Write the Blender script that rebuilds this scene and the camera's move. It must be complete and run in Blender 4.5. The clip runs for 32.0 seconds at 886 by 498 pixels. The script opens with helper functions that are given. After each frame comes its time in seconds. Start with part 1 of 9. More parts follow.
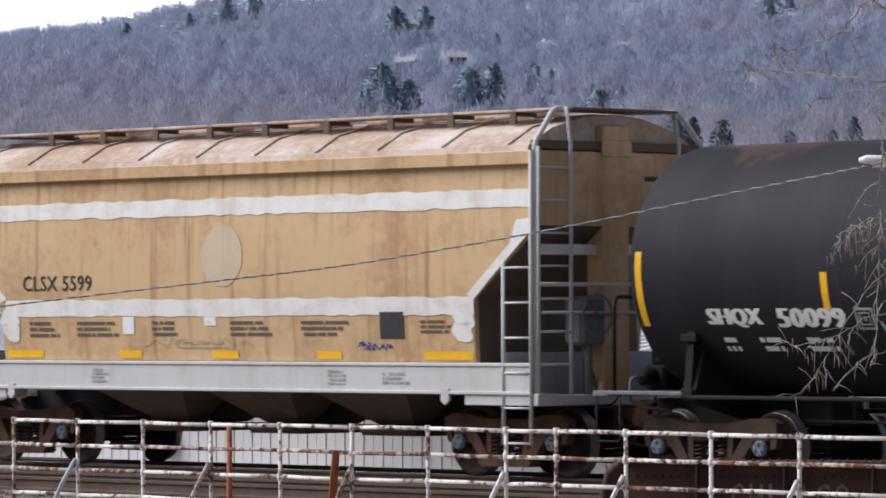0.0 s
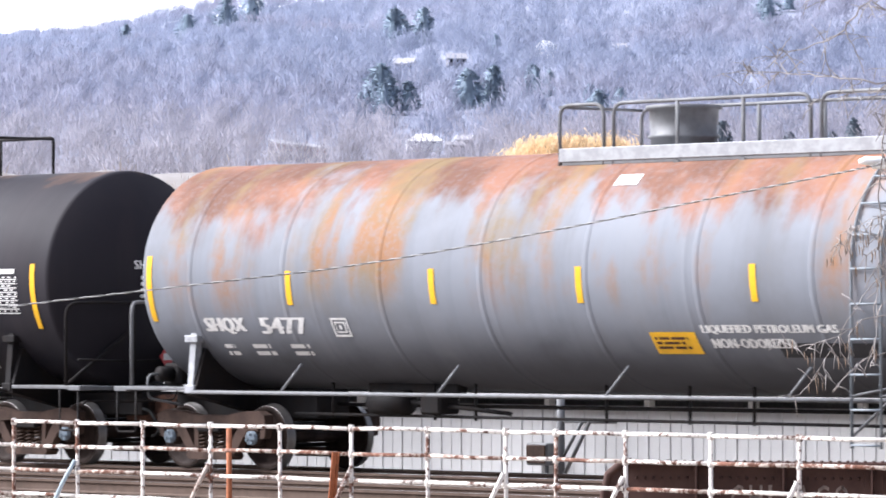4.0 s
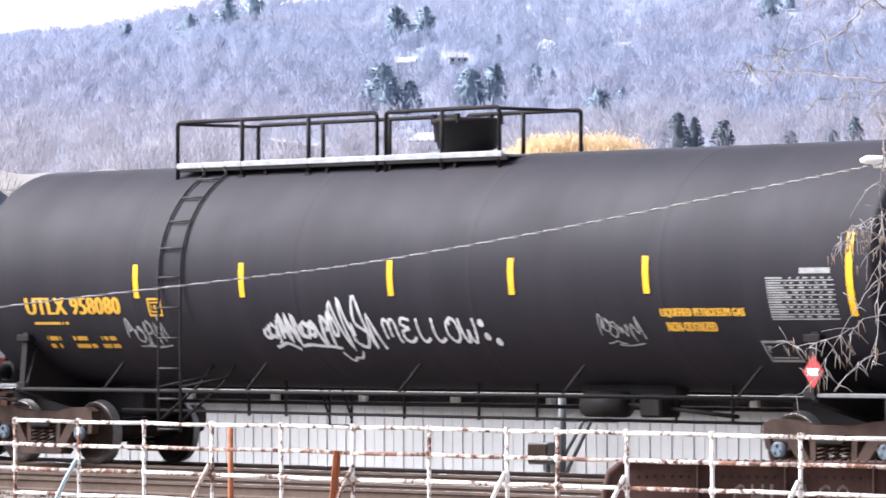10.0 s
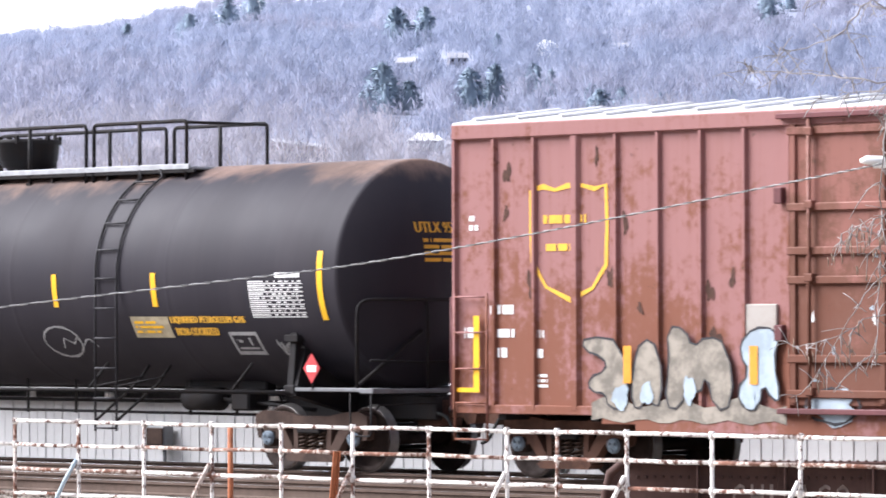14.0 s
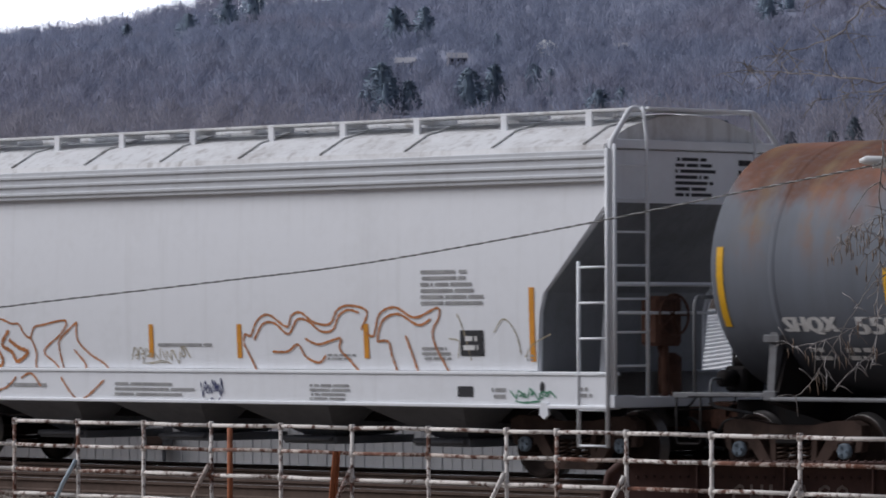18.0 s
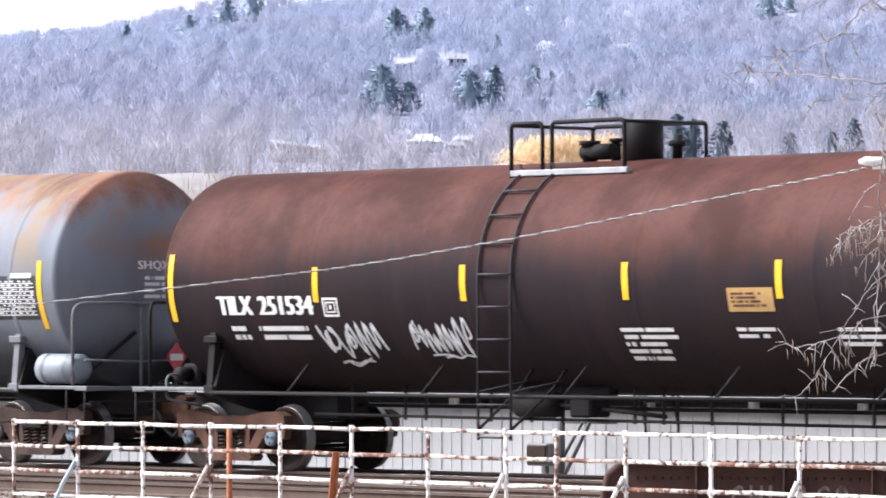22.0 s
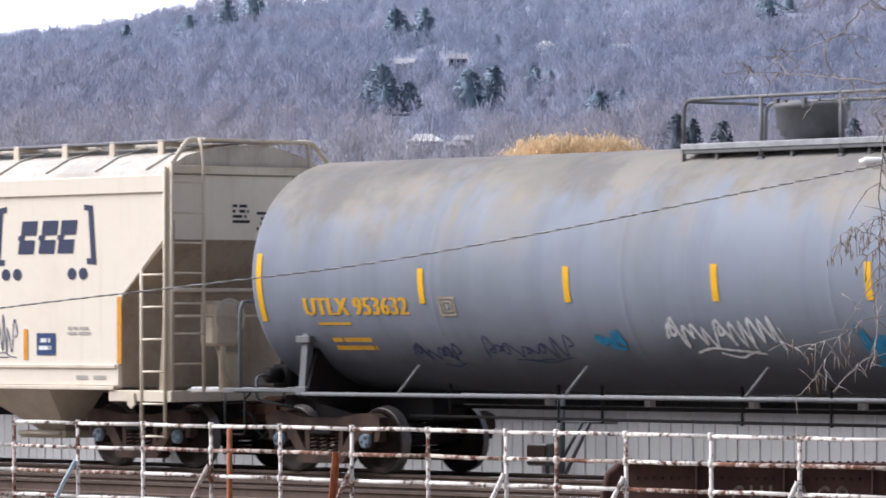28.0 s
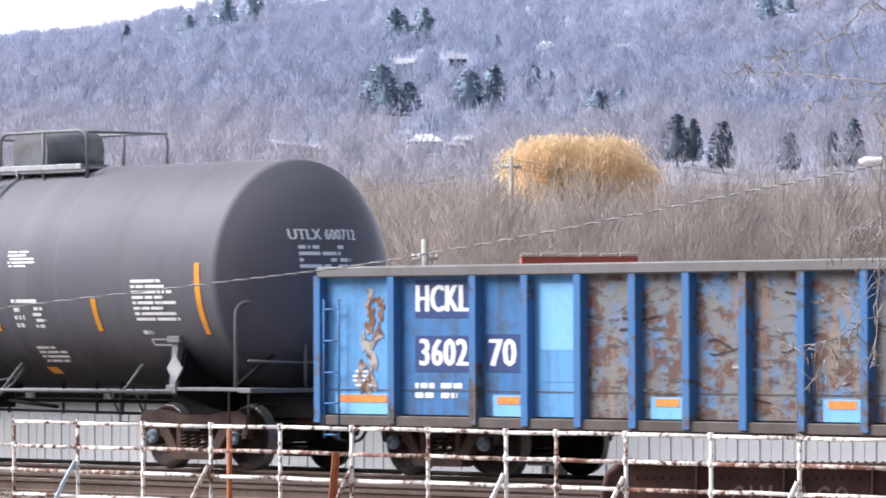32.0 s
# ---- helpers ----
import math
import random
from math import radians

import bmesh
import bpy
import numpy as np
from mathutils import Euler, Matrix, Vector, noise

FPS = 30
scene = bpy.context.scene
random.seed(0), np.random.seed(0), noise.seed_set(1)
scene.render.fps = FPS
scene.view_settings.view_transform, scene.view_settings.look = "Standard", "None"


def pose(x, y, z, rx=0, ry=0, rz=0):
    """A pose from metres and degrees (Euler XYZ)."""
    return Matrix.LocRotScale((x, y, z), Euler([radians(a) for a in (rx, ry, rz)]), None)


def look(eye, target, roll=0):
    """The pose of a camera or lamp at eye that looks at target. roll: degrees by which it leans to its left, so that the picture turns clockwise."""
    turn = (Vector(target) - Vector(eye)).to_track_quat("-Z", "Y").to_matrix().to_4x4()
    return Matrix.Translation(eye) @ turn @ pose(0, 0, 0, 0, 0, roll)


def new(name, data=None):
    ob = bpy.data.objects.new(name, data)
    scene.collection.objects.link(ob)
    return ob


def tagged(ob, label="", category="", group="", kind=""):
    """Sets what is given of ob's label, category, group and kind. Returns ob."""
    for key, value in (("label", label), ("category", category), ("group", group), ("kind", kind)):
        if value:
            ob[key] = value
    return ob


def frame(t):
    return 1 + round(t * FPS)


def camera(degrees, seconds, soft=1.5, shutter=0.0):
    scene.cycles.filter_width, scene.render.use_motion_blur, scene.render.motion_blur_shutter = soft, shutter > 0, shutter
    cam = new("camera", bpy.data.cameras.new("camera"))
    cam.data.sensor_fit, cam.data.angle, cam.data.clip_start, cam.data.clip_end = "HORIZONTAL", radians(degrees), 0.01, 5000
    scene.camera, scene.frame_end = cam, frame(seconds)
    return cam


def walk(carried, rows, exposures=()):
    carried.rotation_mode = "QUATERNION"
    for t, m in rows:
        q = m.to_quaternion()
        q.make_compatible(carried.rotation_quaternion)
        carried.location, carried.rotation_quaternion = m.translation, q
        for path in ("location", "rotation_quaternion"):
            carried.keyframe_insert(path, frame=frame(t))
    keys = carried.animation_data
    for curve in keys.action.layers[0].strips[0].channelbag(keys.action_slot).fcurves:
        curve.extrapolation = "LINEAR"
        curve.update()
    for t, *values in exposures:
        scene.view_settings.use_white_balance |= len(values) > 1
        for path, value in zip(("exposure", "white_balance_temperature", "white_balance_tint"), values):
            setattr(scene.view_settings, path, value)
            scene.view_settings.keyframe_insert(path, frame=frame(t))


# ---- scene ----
# the camera stands still on the far side of a bridge walk and looks along the line
LENS = 10.67
EYE = (45.96, -44.84, 2.061)
AHEAD = Vector((-0.72827, 0.68512, 0.01539))
SIDE = Vector((0.68520, 0.72836, 0.0))


def aim(dx, dy):
    """The resting pose with a shake of dx, dy (thousandths of a radian)."""
    way = AHEAD - SIDE * dx * 0.001 + Vector((0, 0, dy * 0.001))
    return look(EYE, Vector(EYE) + way * 60, -0.176)


cam = camera(LENS, 32.0, soft=1.75, shutter=0.16)
SHAKE = [(0, 0, 0), (2, 0, .1), (3.5, -.1, .3), (5.5, .2, 0), (7, .25, -.15), (9, .25, 0), (13, .2, .15), (17.5, .2, 0),
         (18.5, 0, .3), (24.5, 0, .35), (25.2, .2, .1), (26.5, .2, .2), (28.5, 0, .35), (32, 0, .35)]
STOPS = [(0, 0.02), (0.6, 0.7), (1.2, 1.28), (2, 1.55), (3.5, 1.45), (5.5, 1.05), (7, 1.2), (9, 1.4), (11, 1.65), (13, 1.65), (13.6, 1.5),
         (15.5, 0.9), (16.2, 0.45), (17, -0.4), (17.6, -0.82), (18.5, -0.62), (19, 0.05), (20, 0.6), (21, 0.95), (23, 1.6), (25, 1.6),
         (25.6, 0.9), (26.2, 0.55), (27.5, 0.45), (29, 0.55), (30.5, 0.84), (32, 1.03)]
EXPOSURE = [(t, s, 5930, 14) for t, s in STOPS]
walk(cam, [(t, aim(a, b)) for t, a, b in SHAKE], EXPOSURE)

# how far the train has rolled, in metres
ROLLED = [(0, 0), (2, 14.76), (4, 29.63), (6, 44.77), (8, 59.74), (10, 74.76), (12, 89.67), (14, 104.78), (16, 119.9), (18, 135.2),
          (20, 150.56), (22, 166.05), (24, 181.57), (26, 196.96), (28, 212.35), (30, 228.01), (32, 243.81)]
LATE = 2.67      # the last three cars, past the third gap

# ---- light: a bright overcast sky ----
world = bpy.data.worlds.new("overcast")
scene.world = world
world.use_nodes = True
wn = world.node_tree
sky = wn.nodes.new("ShaderNodeTexSky")
sky.sky_type, sky.sun_disc = "NISHITA", False
sky.sun_elevation, sky.sun_rotation = radians(40), radians(-124)
sky.dust_density, sky.air_density = 3.0, 1.0
grey = wn.nodes.new("ShaderNodeMix")
grey.data_type = "RGBA"
grey.inputs[0].default_value = 0.72
wn.links.new(sky.outputs[0], grey.inputs[6])
grey.inputs[7].default_value = (5.4, 5.6, 6.3, 1)
wn.links.new(grey.outputs[2], wn.nodes["Background"].inputs["Color"])
wn.nodes["Background"].inputs["Strength"].default_value = 0.05
sun = new("sun", bpy.data.lights.new("sun", "SUN"))
sun.data.energy, sun.data.angle, sun.data.color = 4.55, radians(45), (1, 0.96, 0.9)
sun.matrix_world = look((0, 0, 70), (60, 46, 0))


# ---- materials ----
class Nodes:
    """A short hand for node trees."""

    def __init__(self, name):
        self.mat = bpy.data.materials.new(name)
        self.mat.use_nodes = True
        self.tree = self.mat.node_tree
        self.bsdf = self.tree.nodes["Principled BSDF"]
        self.coord = self.tree.nodes.new("ShaderNodeTexCoord").outputs["Object"]

    def put(self, socket, value):
        if hasattr(value, "is_linked"):
            self.tree.links.new(value, socket)
        else:
            socket.default_value = value

    def scaled(self, sx, sy, sz):
        n = self.tree.nodes.new("ShaderNodeMapping")
        self.put(n.inputs[0], self.coord)
        n.inputs[3].default_value = (sx, sy, sz)
        return n.outputs[0]

    def cloud(self, vec, scale, detail=4, rough=0.6):
        n = self.tree.nodes.new("ShaderNodeTexNoise")
        self.put(n.inputs["Vector"], vec)
        n.inputs["Scale"].default_value, n.inputs["Detail"].default_value, n.inputs["Roughness"].default_value = scale, detail, rough
        return n.outputs["Fac"]

    def calc(self, op, a, b=0.0, c=0.0):
        n = self.tree.nodes.new("ShaderNodeMath")
        n.operation = op
        for k, v in enumerate((a, b, c)):
            self.put(n.inputs[k], v)
        return n.outputs[0]

    def span(self, value, lo, hi, a=0.0, b=1.0):
        n = self.tree.nodes.new("ShaderNodeMapRange")
        n.interpolation_type = "SMOOTHSTEP"
        for k, v in enumerate((value, lo, hi, a, b)):
            self.put(n.inputs[k], v)
        return n.outputs[0]

    def mix(self, fac, a, b):
        n = self.tree.nodes.new("ShaderNodeMix")
        n.data_type = "RGBA"
        self.put(n.inputs[0], fac)
        for k, v in ((6, a), (7, b)):
            self.put(n.inputs[k], (*v, 1) if isinstance(v, tuple) else v)
        return n.outputs[2]

    def axis(self, k):
        n = self.tree.nodes.new("ShaderNodeSeparateXYZ")
        self.put(n.inputs[0], self.coord)
        return n.outputs[k]

    def chance(self):
        return self.tree.nodes.new("ShaderNodeObjectInfo").outputs["Random"]

    def island(self):
        return self.tree.nodes.new("ShaderNodeNewGeometry").outputs["Random Per Island"]

    def done(self, colour, rough=0.6, metal=0.0, bump=None, strength=0.2, dist=0.01, gloss=0.4, thin=0.0):
        self.put(self.bsdf.inputs["Base Color"], (*colour, 1) if isinstance(colour, tuple) else colour)
        self.put(self.bsdf.inputs["Roughness"], rough)
        self.bsdf.inputs["Metallic"].default_value = metal
        self.bsdf.inputs["Specular IOR Level"].default_value = gloss
        if thin:
            leaf = self.tree.nodes.new("ShaderNodeBsdfTranslucent")
            both = self.tree.nodes.new("ShaderNodeMixShader")
            both.inputs[0].default_value = thin
            self.put(leaf.inputs[0], (*colour, 1) if isinstance(colour, tuple) else colour)
            self.tree.links.new(self.bsdf.outputs[0], both.inputs[1])
            self.tree.links.new(leaf.outputs[0], both.inputs[2])
            self.tree.links.new(both.outputs[0], self.tree.nodes["Material Output"].inputs["Surface"])
        if bump is not None:
            n = self.tree.nodes.new("ShaderNodeBump")
            n.inputs["Strength"].default_value, n.inputs["Distance"].default_value = strength, dist
            self.put(n.inputs["Height"], bump)
            self.put(self.bsdf.inputs["Normal"], n.outputs[0])
        return self.mat


def paint(name, base, dirt, amount=0.35, scale=1.2, rough=0.55, streak=0.3, metal=0.0, gloss=0.35):
    """Paint with grime in clouds and rain streaks that run down."""
    n = Nodes(name)
    big = n.cloud(n.coord, scale, 5, 0.65)
    fine = n.cloud(n.coord, scale * 14, 3, 0.6)
    runs = n.cloud(n.scaled(5, 5, 0.22), 1.3, 3, 0.6)
    f = n.span(n.calc("ADD", n.calc("MULTIPLY", big, 0.75), n.calc("MULTIPLY", fine, 0.25)), 0.42, 0.68, 0, amount)
    col = n.mix(f, base, dirt)
    col = n.mix(n.span(runs, 0.5, 0.75, 0, streak), col, dirt)
    return n.done(col, n.span(big, 0.3, 0.7, rough - 0.1, min(1, rough + 0.15)), metal, fine, 0.10, 0.004, gloss)


def tank_paint(name, base, worn, top=None, top_from=3.6, top_to=4.1, top_amount=0.9, patches=0.0, low=None, rough=0.5, rings=0.0, wave=0.6, gloss=0.15, hoops=None, hoop_share=0.85, hoop_from=(2.0, 2.9)):
    """Tank paint: a rusted or bleached crown with a ragged lower edge, streaks below it and dusty patches; low is the
    belly's painted shade.
    """
    n = Nodes(name)
    big = n.cloud(n.coord, 0.55, 5, 0.62)
    fine = n.cloud(n.coord, 11, 4, 0.65)
    runs = n.cloud(n.scaled(2.6, 2.6, 0.16), 1.1, 4, 0.6)
    wide = n.cloud(n.scaled(0.45, 0.3, 0.12), 1.7, 3, 0.55)
    z = n.axis(2)
    course = n.cloud(n.scaled(0.75, 0.03, 0.03), 2.2, 3, 0.6)
    col = n.mix(n.span(big, 0.4, 0.66, 0, 0.55), base, worn)
    col = n.mix(n.span(course, 0.5, 0.68, 0, 0.2), col, tuple(min(1, 1.5 * v) for v in worn))
    col = n.mix(n.span(course, 0.46, 0.36, 0, 0.22), col, tuple(0.65 * v for v in base))
    col = n.mix(n.span(runs, 0.48, 0.72, 0, 0.35), col, worn)
    if top:
        edge = n.calc("ADD", z, n.calc("MULTIPLY", n.calc("SUBTRACT", n.calc("ADD", n.calc("MULTIPLY", wide, 0.8), n.calc("MULTIPLY", runs, 0.35)), 0.57), wave * 4))
        f = n.span(edge, top_from, top_to, 0, top_amount)
        f = n.calc("MULTIPLY", f, n.span(fine, 0.3, 0.55, 0.72, 1.0))
        dark = tuple(c * 0.55 for c in top)
        col = n.mix(f, col, n.mix(n.span(big, 0.42, 0.62), top, dark))
    if patches:
        spot = n.cloud(n.scaled(0.8, 0.5, 0.6), 1.35, 4, 0.5)
        col = n.mix(n.span(spot, 0.55, 0.68, 0, patches), col, top or worn)
    if hoops:
        tall = n.cloud(n.scaled(1.15, 0.22, 0.3), 1.25, 4, 0.55)
        f = n.calc("MULTIPLY", n.span(n.calc("ADD", n.calc("MULTIPLY", tall, 0.75), n.calc("MULTIPLY", n.cloud(n.coord, 1.6, 5, 0.65), 0.25)), 0.46, 0.64, 0, hoop_share), n.span(fine, 0.3, 0.6, 0.6, 1.0))
        f = n.calc("MULTIPLY", f, n.span(n.calc("ADD", z, n.calc("MULTIPLY", runs, 0.8)), hoop_from[0] + 0.4, hoop_from[1] + 0.4))
        col = n.mix(f, col, n.mix(n.span(big, 0.42, 0.6), hoops[0], hoops[1]))
    # shade of the tank's underside, mixed into the colour with a cloudy edge
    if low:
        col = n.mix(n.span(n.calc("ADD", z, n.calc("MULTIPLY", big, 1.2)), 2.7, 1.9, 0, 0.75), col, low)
    return n.done(col, n.span(big, 0.3, 0.7, rough + 0.06, rough + 0.18), 0.0, n.calc("ADD", fine, n.calc("MULTIPLY", big, 2.0)), 0.018, 0.006, gloss)


def plain(name, colour, rough=0.6, metal=0.0, vary=0.25, scale=18):
    n = Nodes(name)
    c = n.cloud(n.coord, scale, 4, 0.65)
    dark = tuple(v * (1 - vary) for v in colour)
    return n.done(n.mix(n.span(c, 0.35, 0.65), colour, dark), rough, metal, c, 0.1, 0.004)


def rusted_paint(name, coat, rust, share=0.5, scale=9, rough=0.7):
    """A coat that flakes off to rust."""
    n = Nodes(name)
    a = n.cloud(n.coord, scale, 6, 0.75)
    b = n.cloud(n.coord, scale * 0.22, 3, 0.5)
    f = n.span(n.calc("ADD", n.calc("MULTIPLY", a, 0.6), n.calc("MULTIPLY", b, 0.4)), share - 0.03, share + 0.05)
    deep = tuple(v * 0.45 for v in rust)
    return n.done(n.mix(f, coat, n.mix(n.span(a, 0.45, 0.65), rust, deep)), n.calc("ADD", n.calc("MULTIPLY", f, 0.2), rough), 0, n.calc("MULTIPLY", f, -1), 0.35, 0.004)


M = {}
M["white_mark"] = paint("white_stencil", (0.78, 0.78, 0.77), (0.35, 0.33, 0.31), 0.35, 2.5, 0.6)
M["yellow_mark"] = paint("yellow_stencil", (0.72, 0.40, 0.035), (0.3, 0.17, 0.05), 0.35, 2.5, 0.6)
M["black_mark"] = plain("black_stencil", (0.03, 0.03, 0.035), 0.6)
M["stripe"] = plain("yellow_reflective", (0.85, 0.47, 0.015), 0.4, 0, 0.12, 5)
M["stripe_dull"] = plain("orange_reflective", (0.72, 0.31, 0.03), 0.45, 0, 0.15, 5)
M["tag_white"] = plain("white_spray", (0.72, 0.73, 0.75), 0.6, 0, 0.25, 6)
M["tag_grey"] = plain("grey_spray", (0.36, 0.36, 0.36), 0.6, 0, 0.3, 6)
M["tag_blue"] = plain("blue_spray", (0.014, 0.05, 0.26), 0.6, 0, 0.3, 6)
M["tag_teal"] = plain("teal_spray", (0.03, 0.25, 0.46), 0.6, 0, 0.3, 6)
M["tag_orange"] = plain("orange_spray", (0.52, 0.2, 0.06), 0.6, 0, 0.3, 6)
M["tag_navy"] = plain("navy_spray", (0.03, 0.04, 0.14), 0.6, 0, 0.3, 6)
M["tag_green"] = plain("green_spray", (0.05, 0.25, 0.13), 0.6, 0, 0.3, 6)
M["tag_tan"] = plain("tan_spray", (0.42, 0.36, 0.24), 0.6, 0, 0.3, 6)
M["tag_pale"] = plain("pale_blue_spray", (0.40, 0.48, 0.54), 0.6, 0, 0.3, 3)
M["tag_moss"] = plain("grey_beige_spray", (0.31, 0.275, 0.225), 0.6, 0, 0.5, 4)
M["red"] = plain("placard_red", (0.50, 0.05, 0.055), 0.5, 0, 0.15, 6)
M["steel_dark"] = paint("dark_underframe", (0.013, 0.012, 0.013), (0.03, 0.022, 0.018), 0.5, 3, 0.7, gloss=0.15)
M["steel_brown"] = paint("brown_truck", (0.115, 0.058, 0.040), (0.028, 0.019, 0.016), 0.6, 3, 0.75, gloss=0.15)
M["steel_grey"] = paint("dusty_truck", (0.075, 0.048, 0.038), (0.02, 0.017, 0.016), 0.6, 3, 0.75, gloss=0.15)
M["wheel"] = paint("wheel_steel", (0.034, 0.022, 0.018), (0.012, 0.010, 0.010), 0.6, 4, 0.7, gloss=0.15)
M["tread"] = plain("polished_tread", (0.20, 0.19, 0.185), 0.38, 0.8, 0.2, 12)
M["cap"] = plain("dull_cap", (0.17, 0.215, 0.26), 0.5, 0, 0.4, 14)
M["spring"] = plain("rusty_spring", (0.075, 0.042, 0.027), 0.75, 0, 0.4, 25)
M["plate"] = plain("galvanised_grating", (0.38, 0.39, 0.41), 0.55, 0.2, 0.25, 7)
M["pipe_grey"] = paint("grey_pipe", (0.16, 0.165, 0.175), (0.07, 0.06, 0.055), 0.4, 4, 0.55)
M["res_grey"] = paint("reservoir_grey", (0.22, 0.25, 0.28), (0.14, 0.15, 0.16), 0.4, 3, 0.5)
M["ladder_dark"] = paint("dull_dark_ladder", (0.034, 0.033, 0.037), (0.02, 0.018, 0.018), 0.5, 4, 0.6, gloss=0.2)
M["hose"] = plain("rubber_hose", (0.02, 0.02, 0.02), 0.7)
M["rail_white"] = rusted_paint("flaking_white_pipe", (0.70, 0.66, 0.62), (0.15, 0.062, 0.038), 0.522, 13)
M["rail_rust"] = rusted_paint("rusted_pipe", (0.52, 0.45, 0.40), (0.17, 0.072, 0.045), 0.475, 12)
M["orange_bar"] = plain("rust_orange_steel", (0.36, 0.12, 0.05), 0.75, 0, 0.35, 9)
M["girder"] = paint("rusty_girder", (0.075, 0.038, 0.030), (0.035, 0.022, 0.02), 0.6, 1.6, 0.8)
M["railhead"] = plain("worn_rail_head", (0.45, 0.44, 0.45), 0.3, 0.85, 0.2, 8)
M["railside"] = paint("rail_side", (0.11, 0.075, 0.058), (0.05, 0.038, 0.032), 0.5, 3, 0.85)
M["tie"] = paint("weathered_tie", (0.12, 0.095, 0.075), (0.05, 0.04, 0.035), 0.6, 4, 0.9)
M["siding"] = paint("white_steel_siding", (0.60, 0.60, 0.61), (0.42, 0.42, 0.42), 0.35, 0.6, 0.5)
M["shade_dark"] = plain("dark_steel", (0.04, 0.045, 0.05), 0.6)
M["shade_grey"] = plain("eave_shade_grey", (0.20, 0.205, 0.215), 0.7)
M["roof_white"] = paint("white_steel_roof", (0.80, 0.80, 0.80), (0.5, 0.5, 0.5), 0.25, 0.5, 0.45)


# ---- mesh helpers ----
def box(bm, x0, x1, y0, y1, z0, z1):
    v = [bm.verts.new((x, y, z)) for x in (x0, x1) for y in (y0, y1) for z in (z0, z1)]
    for f in ((0, 1, 3, 2), (4, 6, 7, 5), (0, 4, 5, 1), (2, 3, 7, 6), (0, 2, 6, 4), (1, 5, 7, 3)):
        bm.faces.new([v[k] for k in f])
    return v


def soft_box(bm, x0, x1, y0, y1, z0, z1, r=0.015):
    """A box with chamfered edges."""
    own = bmesh.new()
    box(own, x0, x1, y0, y1, z0, z1)
    bmesh.ops.bevel(own, geom=own.edges[:], offset=r, segments=1, affect="EDGES")
    merge(bm, own)


def merge(bm, own):
    remap = {v: bm.verts.new(v.co) for v in own.verts}
    for f in own.faces:
        g = bm.faces.new([remap[v] for v in f.verts])
        g.smooth, g.material_index = f.smooth, f.material_index
    own.free()


def tube(bm, pts, r, seg=8, closed=False, caps=True):
    """A pipe of radius r along the points (r may be a list)."""
    pts = [Vector(p) for p in pts]
    n = len(pts)
    rings = []
    side = None
    for i, p in enumerate(pts):
        a = pts[(i - 1) % n] if closed or i else p
        b = pts[(i + 1) % n] if closed or i < n - 1 else p
        d = (b - a).normalized()
        if side is None:
            side = d.orthogonal().normalized()
        side = (side - d * side.dot(d))
        side = side.normalized() if side.length > 1e-6 else d.orthogonal().normalized()
        up = d.cross(side)
        rr = r[i] if isinstance(r, (list, tuple)) else r
        rings.append([bm.verts.new(p + (side * math.cos(2 * math.pi * k / seg) + up * math.sin(2 * math.pi * k / seg)) * rr) for k in range(seg)])
    for i in range(n if closed else n - 1):
        a, b = rings[i], rings[(i + 1) % n]
        for k in range(seg):
            f = bm.faces.new((a[k], a[(k + 1) % seg], b[(k + 1) % seg], b[k]))
            f.smooth = True
    if caps and not closed:
        bm.faces.new(rings[0][::-1])
        bm.faces.new(rings[-1])


def lathe(bm, profile, seg, axis="x", centre=(0, 0, 0), caps=True, smooth=True, mats=None):
    """Turn (along, radius) pairs round an axis."""
    c = Vector(centre)
    rings = []
    for a, r in profile:
        ring = []
        for k in range(seg):
            t = 2 * math.pi * k / seg
            u, w = r * math.cos(t), r * math.sin(t)
            ring.append(bm.verts.new(c + Vector({"x": (a, u, w), "y": (w, a, u), "z": (u, w, a)}[axis])))
        rings.append(ring)
    for i in range(len(rings) - 1):
        for k in range(seg):
            f = bm.faces.new((rings[i][k], rings[i + 1][k], rings[i + 1][(k + 1) % seg], rings[i][(k + 1) % seg]))
            f.smooth = smooth
            if mats:
                f.material_index = mats[i]
    if caps:
        for ring, flip in ((rings[0], False), (rings[-1], True)):
            f = bm.faces.new(ring[::-1] if flip else ring)
            if mats:
                f.material_index = mats[0] if not flip else mats[-1]


def prism(bm, outline, y0, y1, axis="y"):
    """Extrude an outline of (a, b) pairs along y (a = x, b = z) or along x (a = y, b = z)."""
    def at(a, b, d):
        return (a, d, b) if axis == "y" else (d, a, b)
    lo = [bm.verts.new(at(a, b, y0)) for a, b in outline]
    hi = [bm.verts.new(at(a, b, y1)) for a, b in outline]
    k = len(outline)
    bm.faces.new(lo)
    bm.faces.new(hi[::-1])
    for i in range(k):
        bm.faces.new((lo[i], hi[i], hi[(i + 1) % k], lo[(i + 1) % k]))


def rounded(pts, r, n=4):
    """A polyline with its inner corners rounded."""
    pts = [Vector(p) for p in pts]
    out = [pts[0]]
    for a, b, c in zip(pts, pts[1:], pts[2:]):
        q = min(r, (a - b).length / 2, (c - b).length / 2)
        p0, p1 = b + (a - b).normalized() * q, b + (c - b).normalized() * q
        for k in range(n + 1):
            t = k / n
            out.append(p0 * (1 - t) ** 2 + b * 2 * t * (1 - t) + p1 * t * t)
    return out + [pts[-1]]


def mesh_of(name, bm, *mats):
    bmesh.ops.recalc_face_normals(bm, faces=bm.faces[:])
    me = bpy.data.meshes.new(name)
    bm.to_mesh(me)
    bm.free()
    for m in mats:
        me.materials.append(m)
    return me


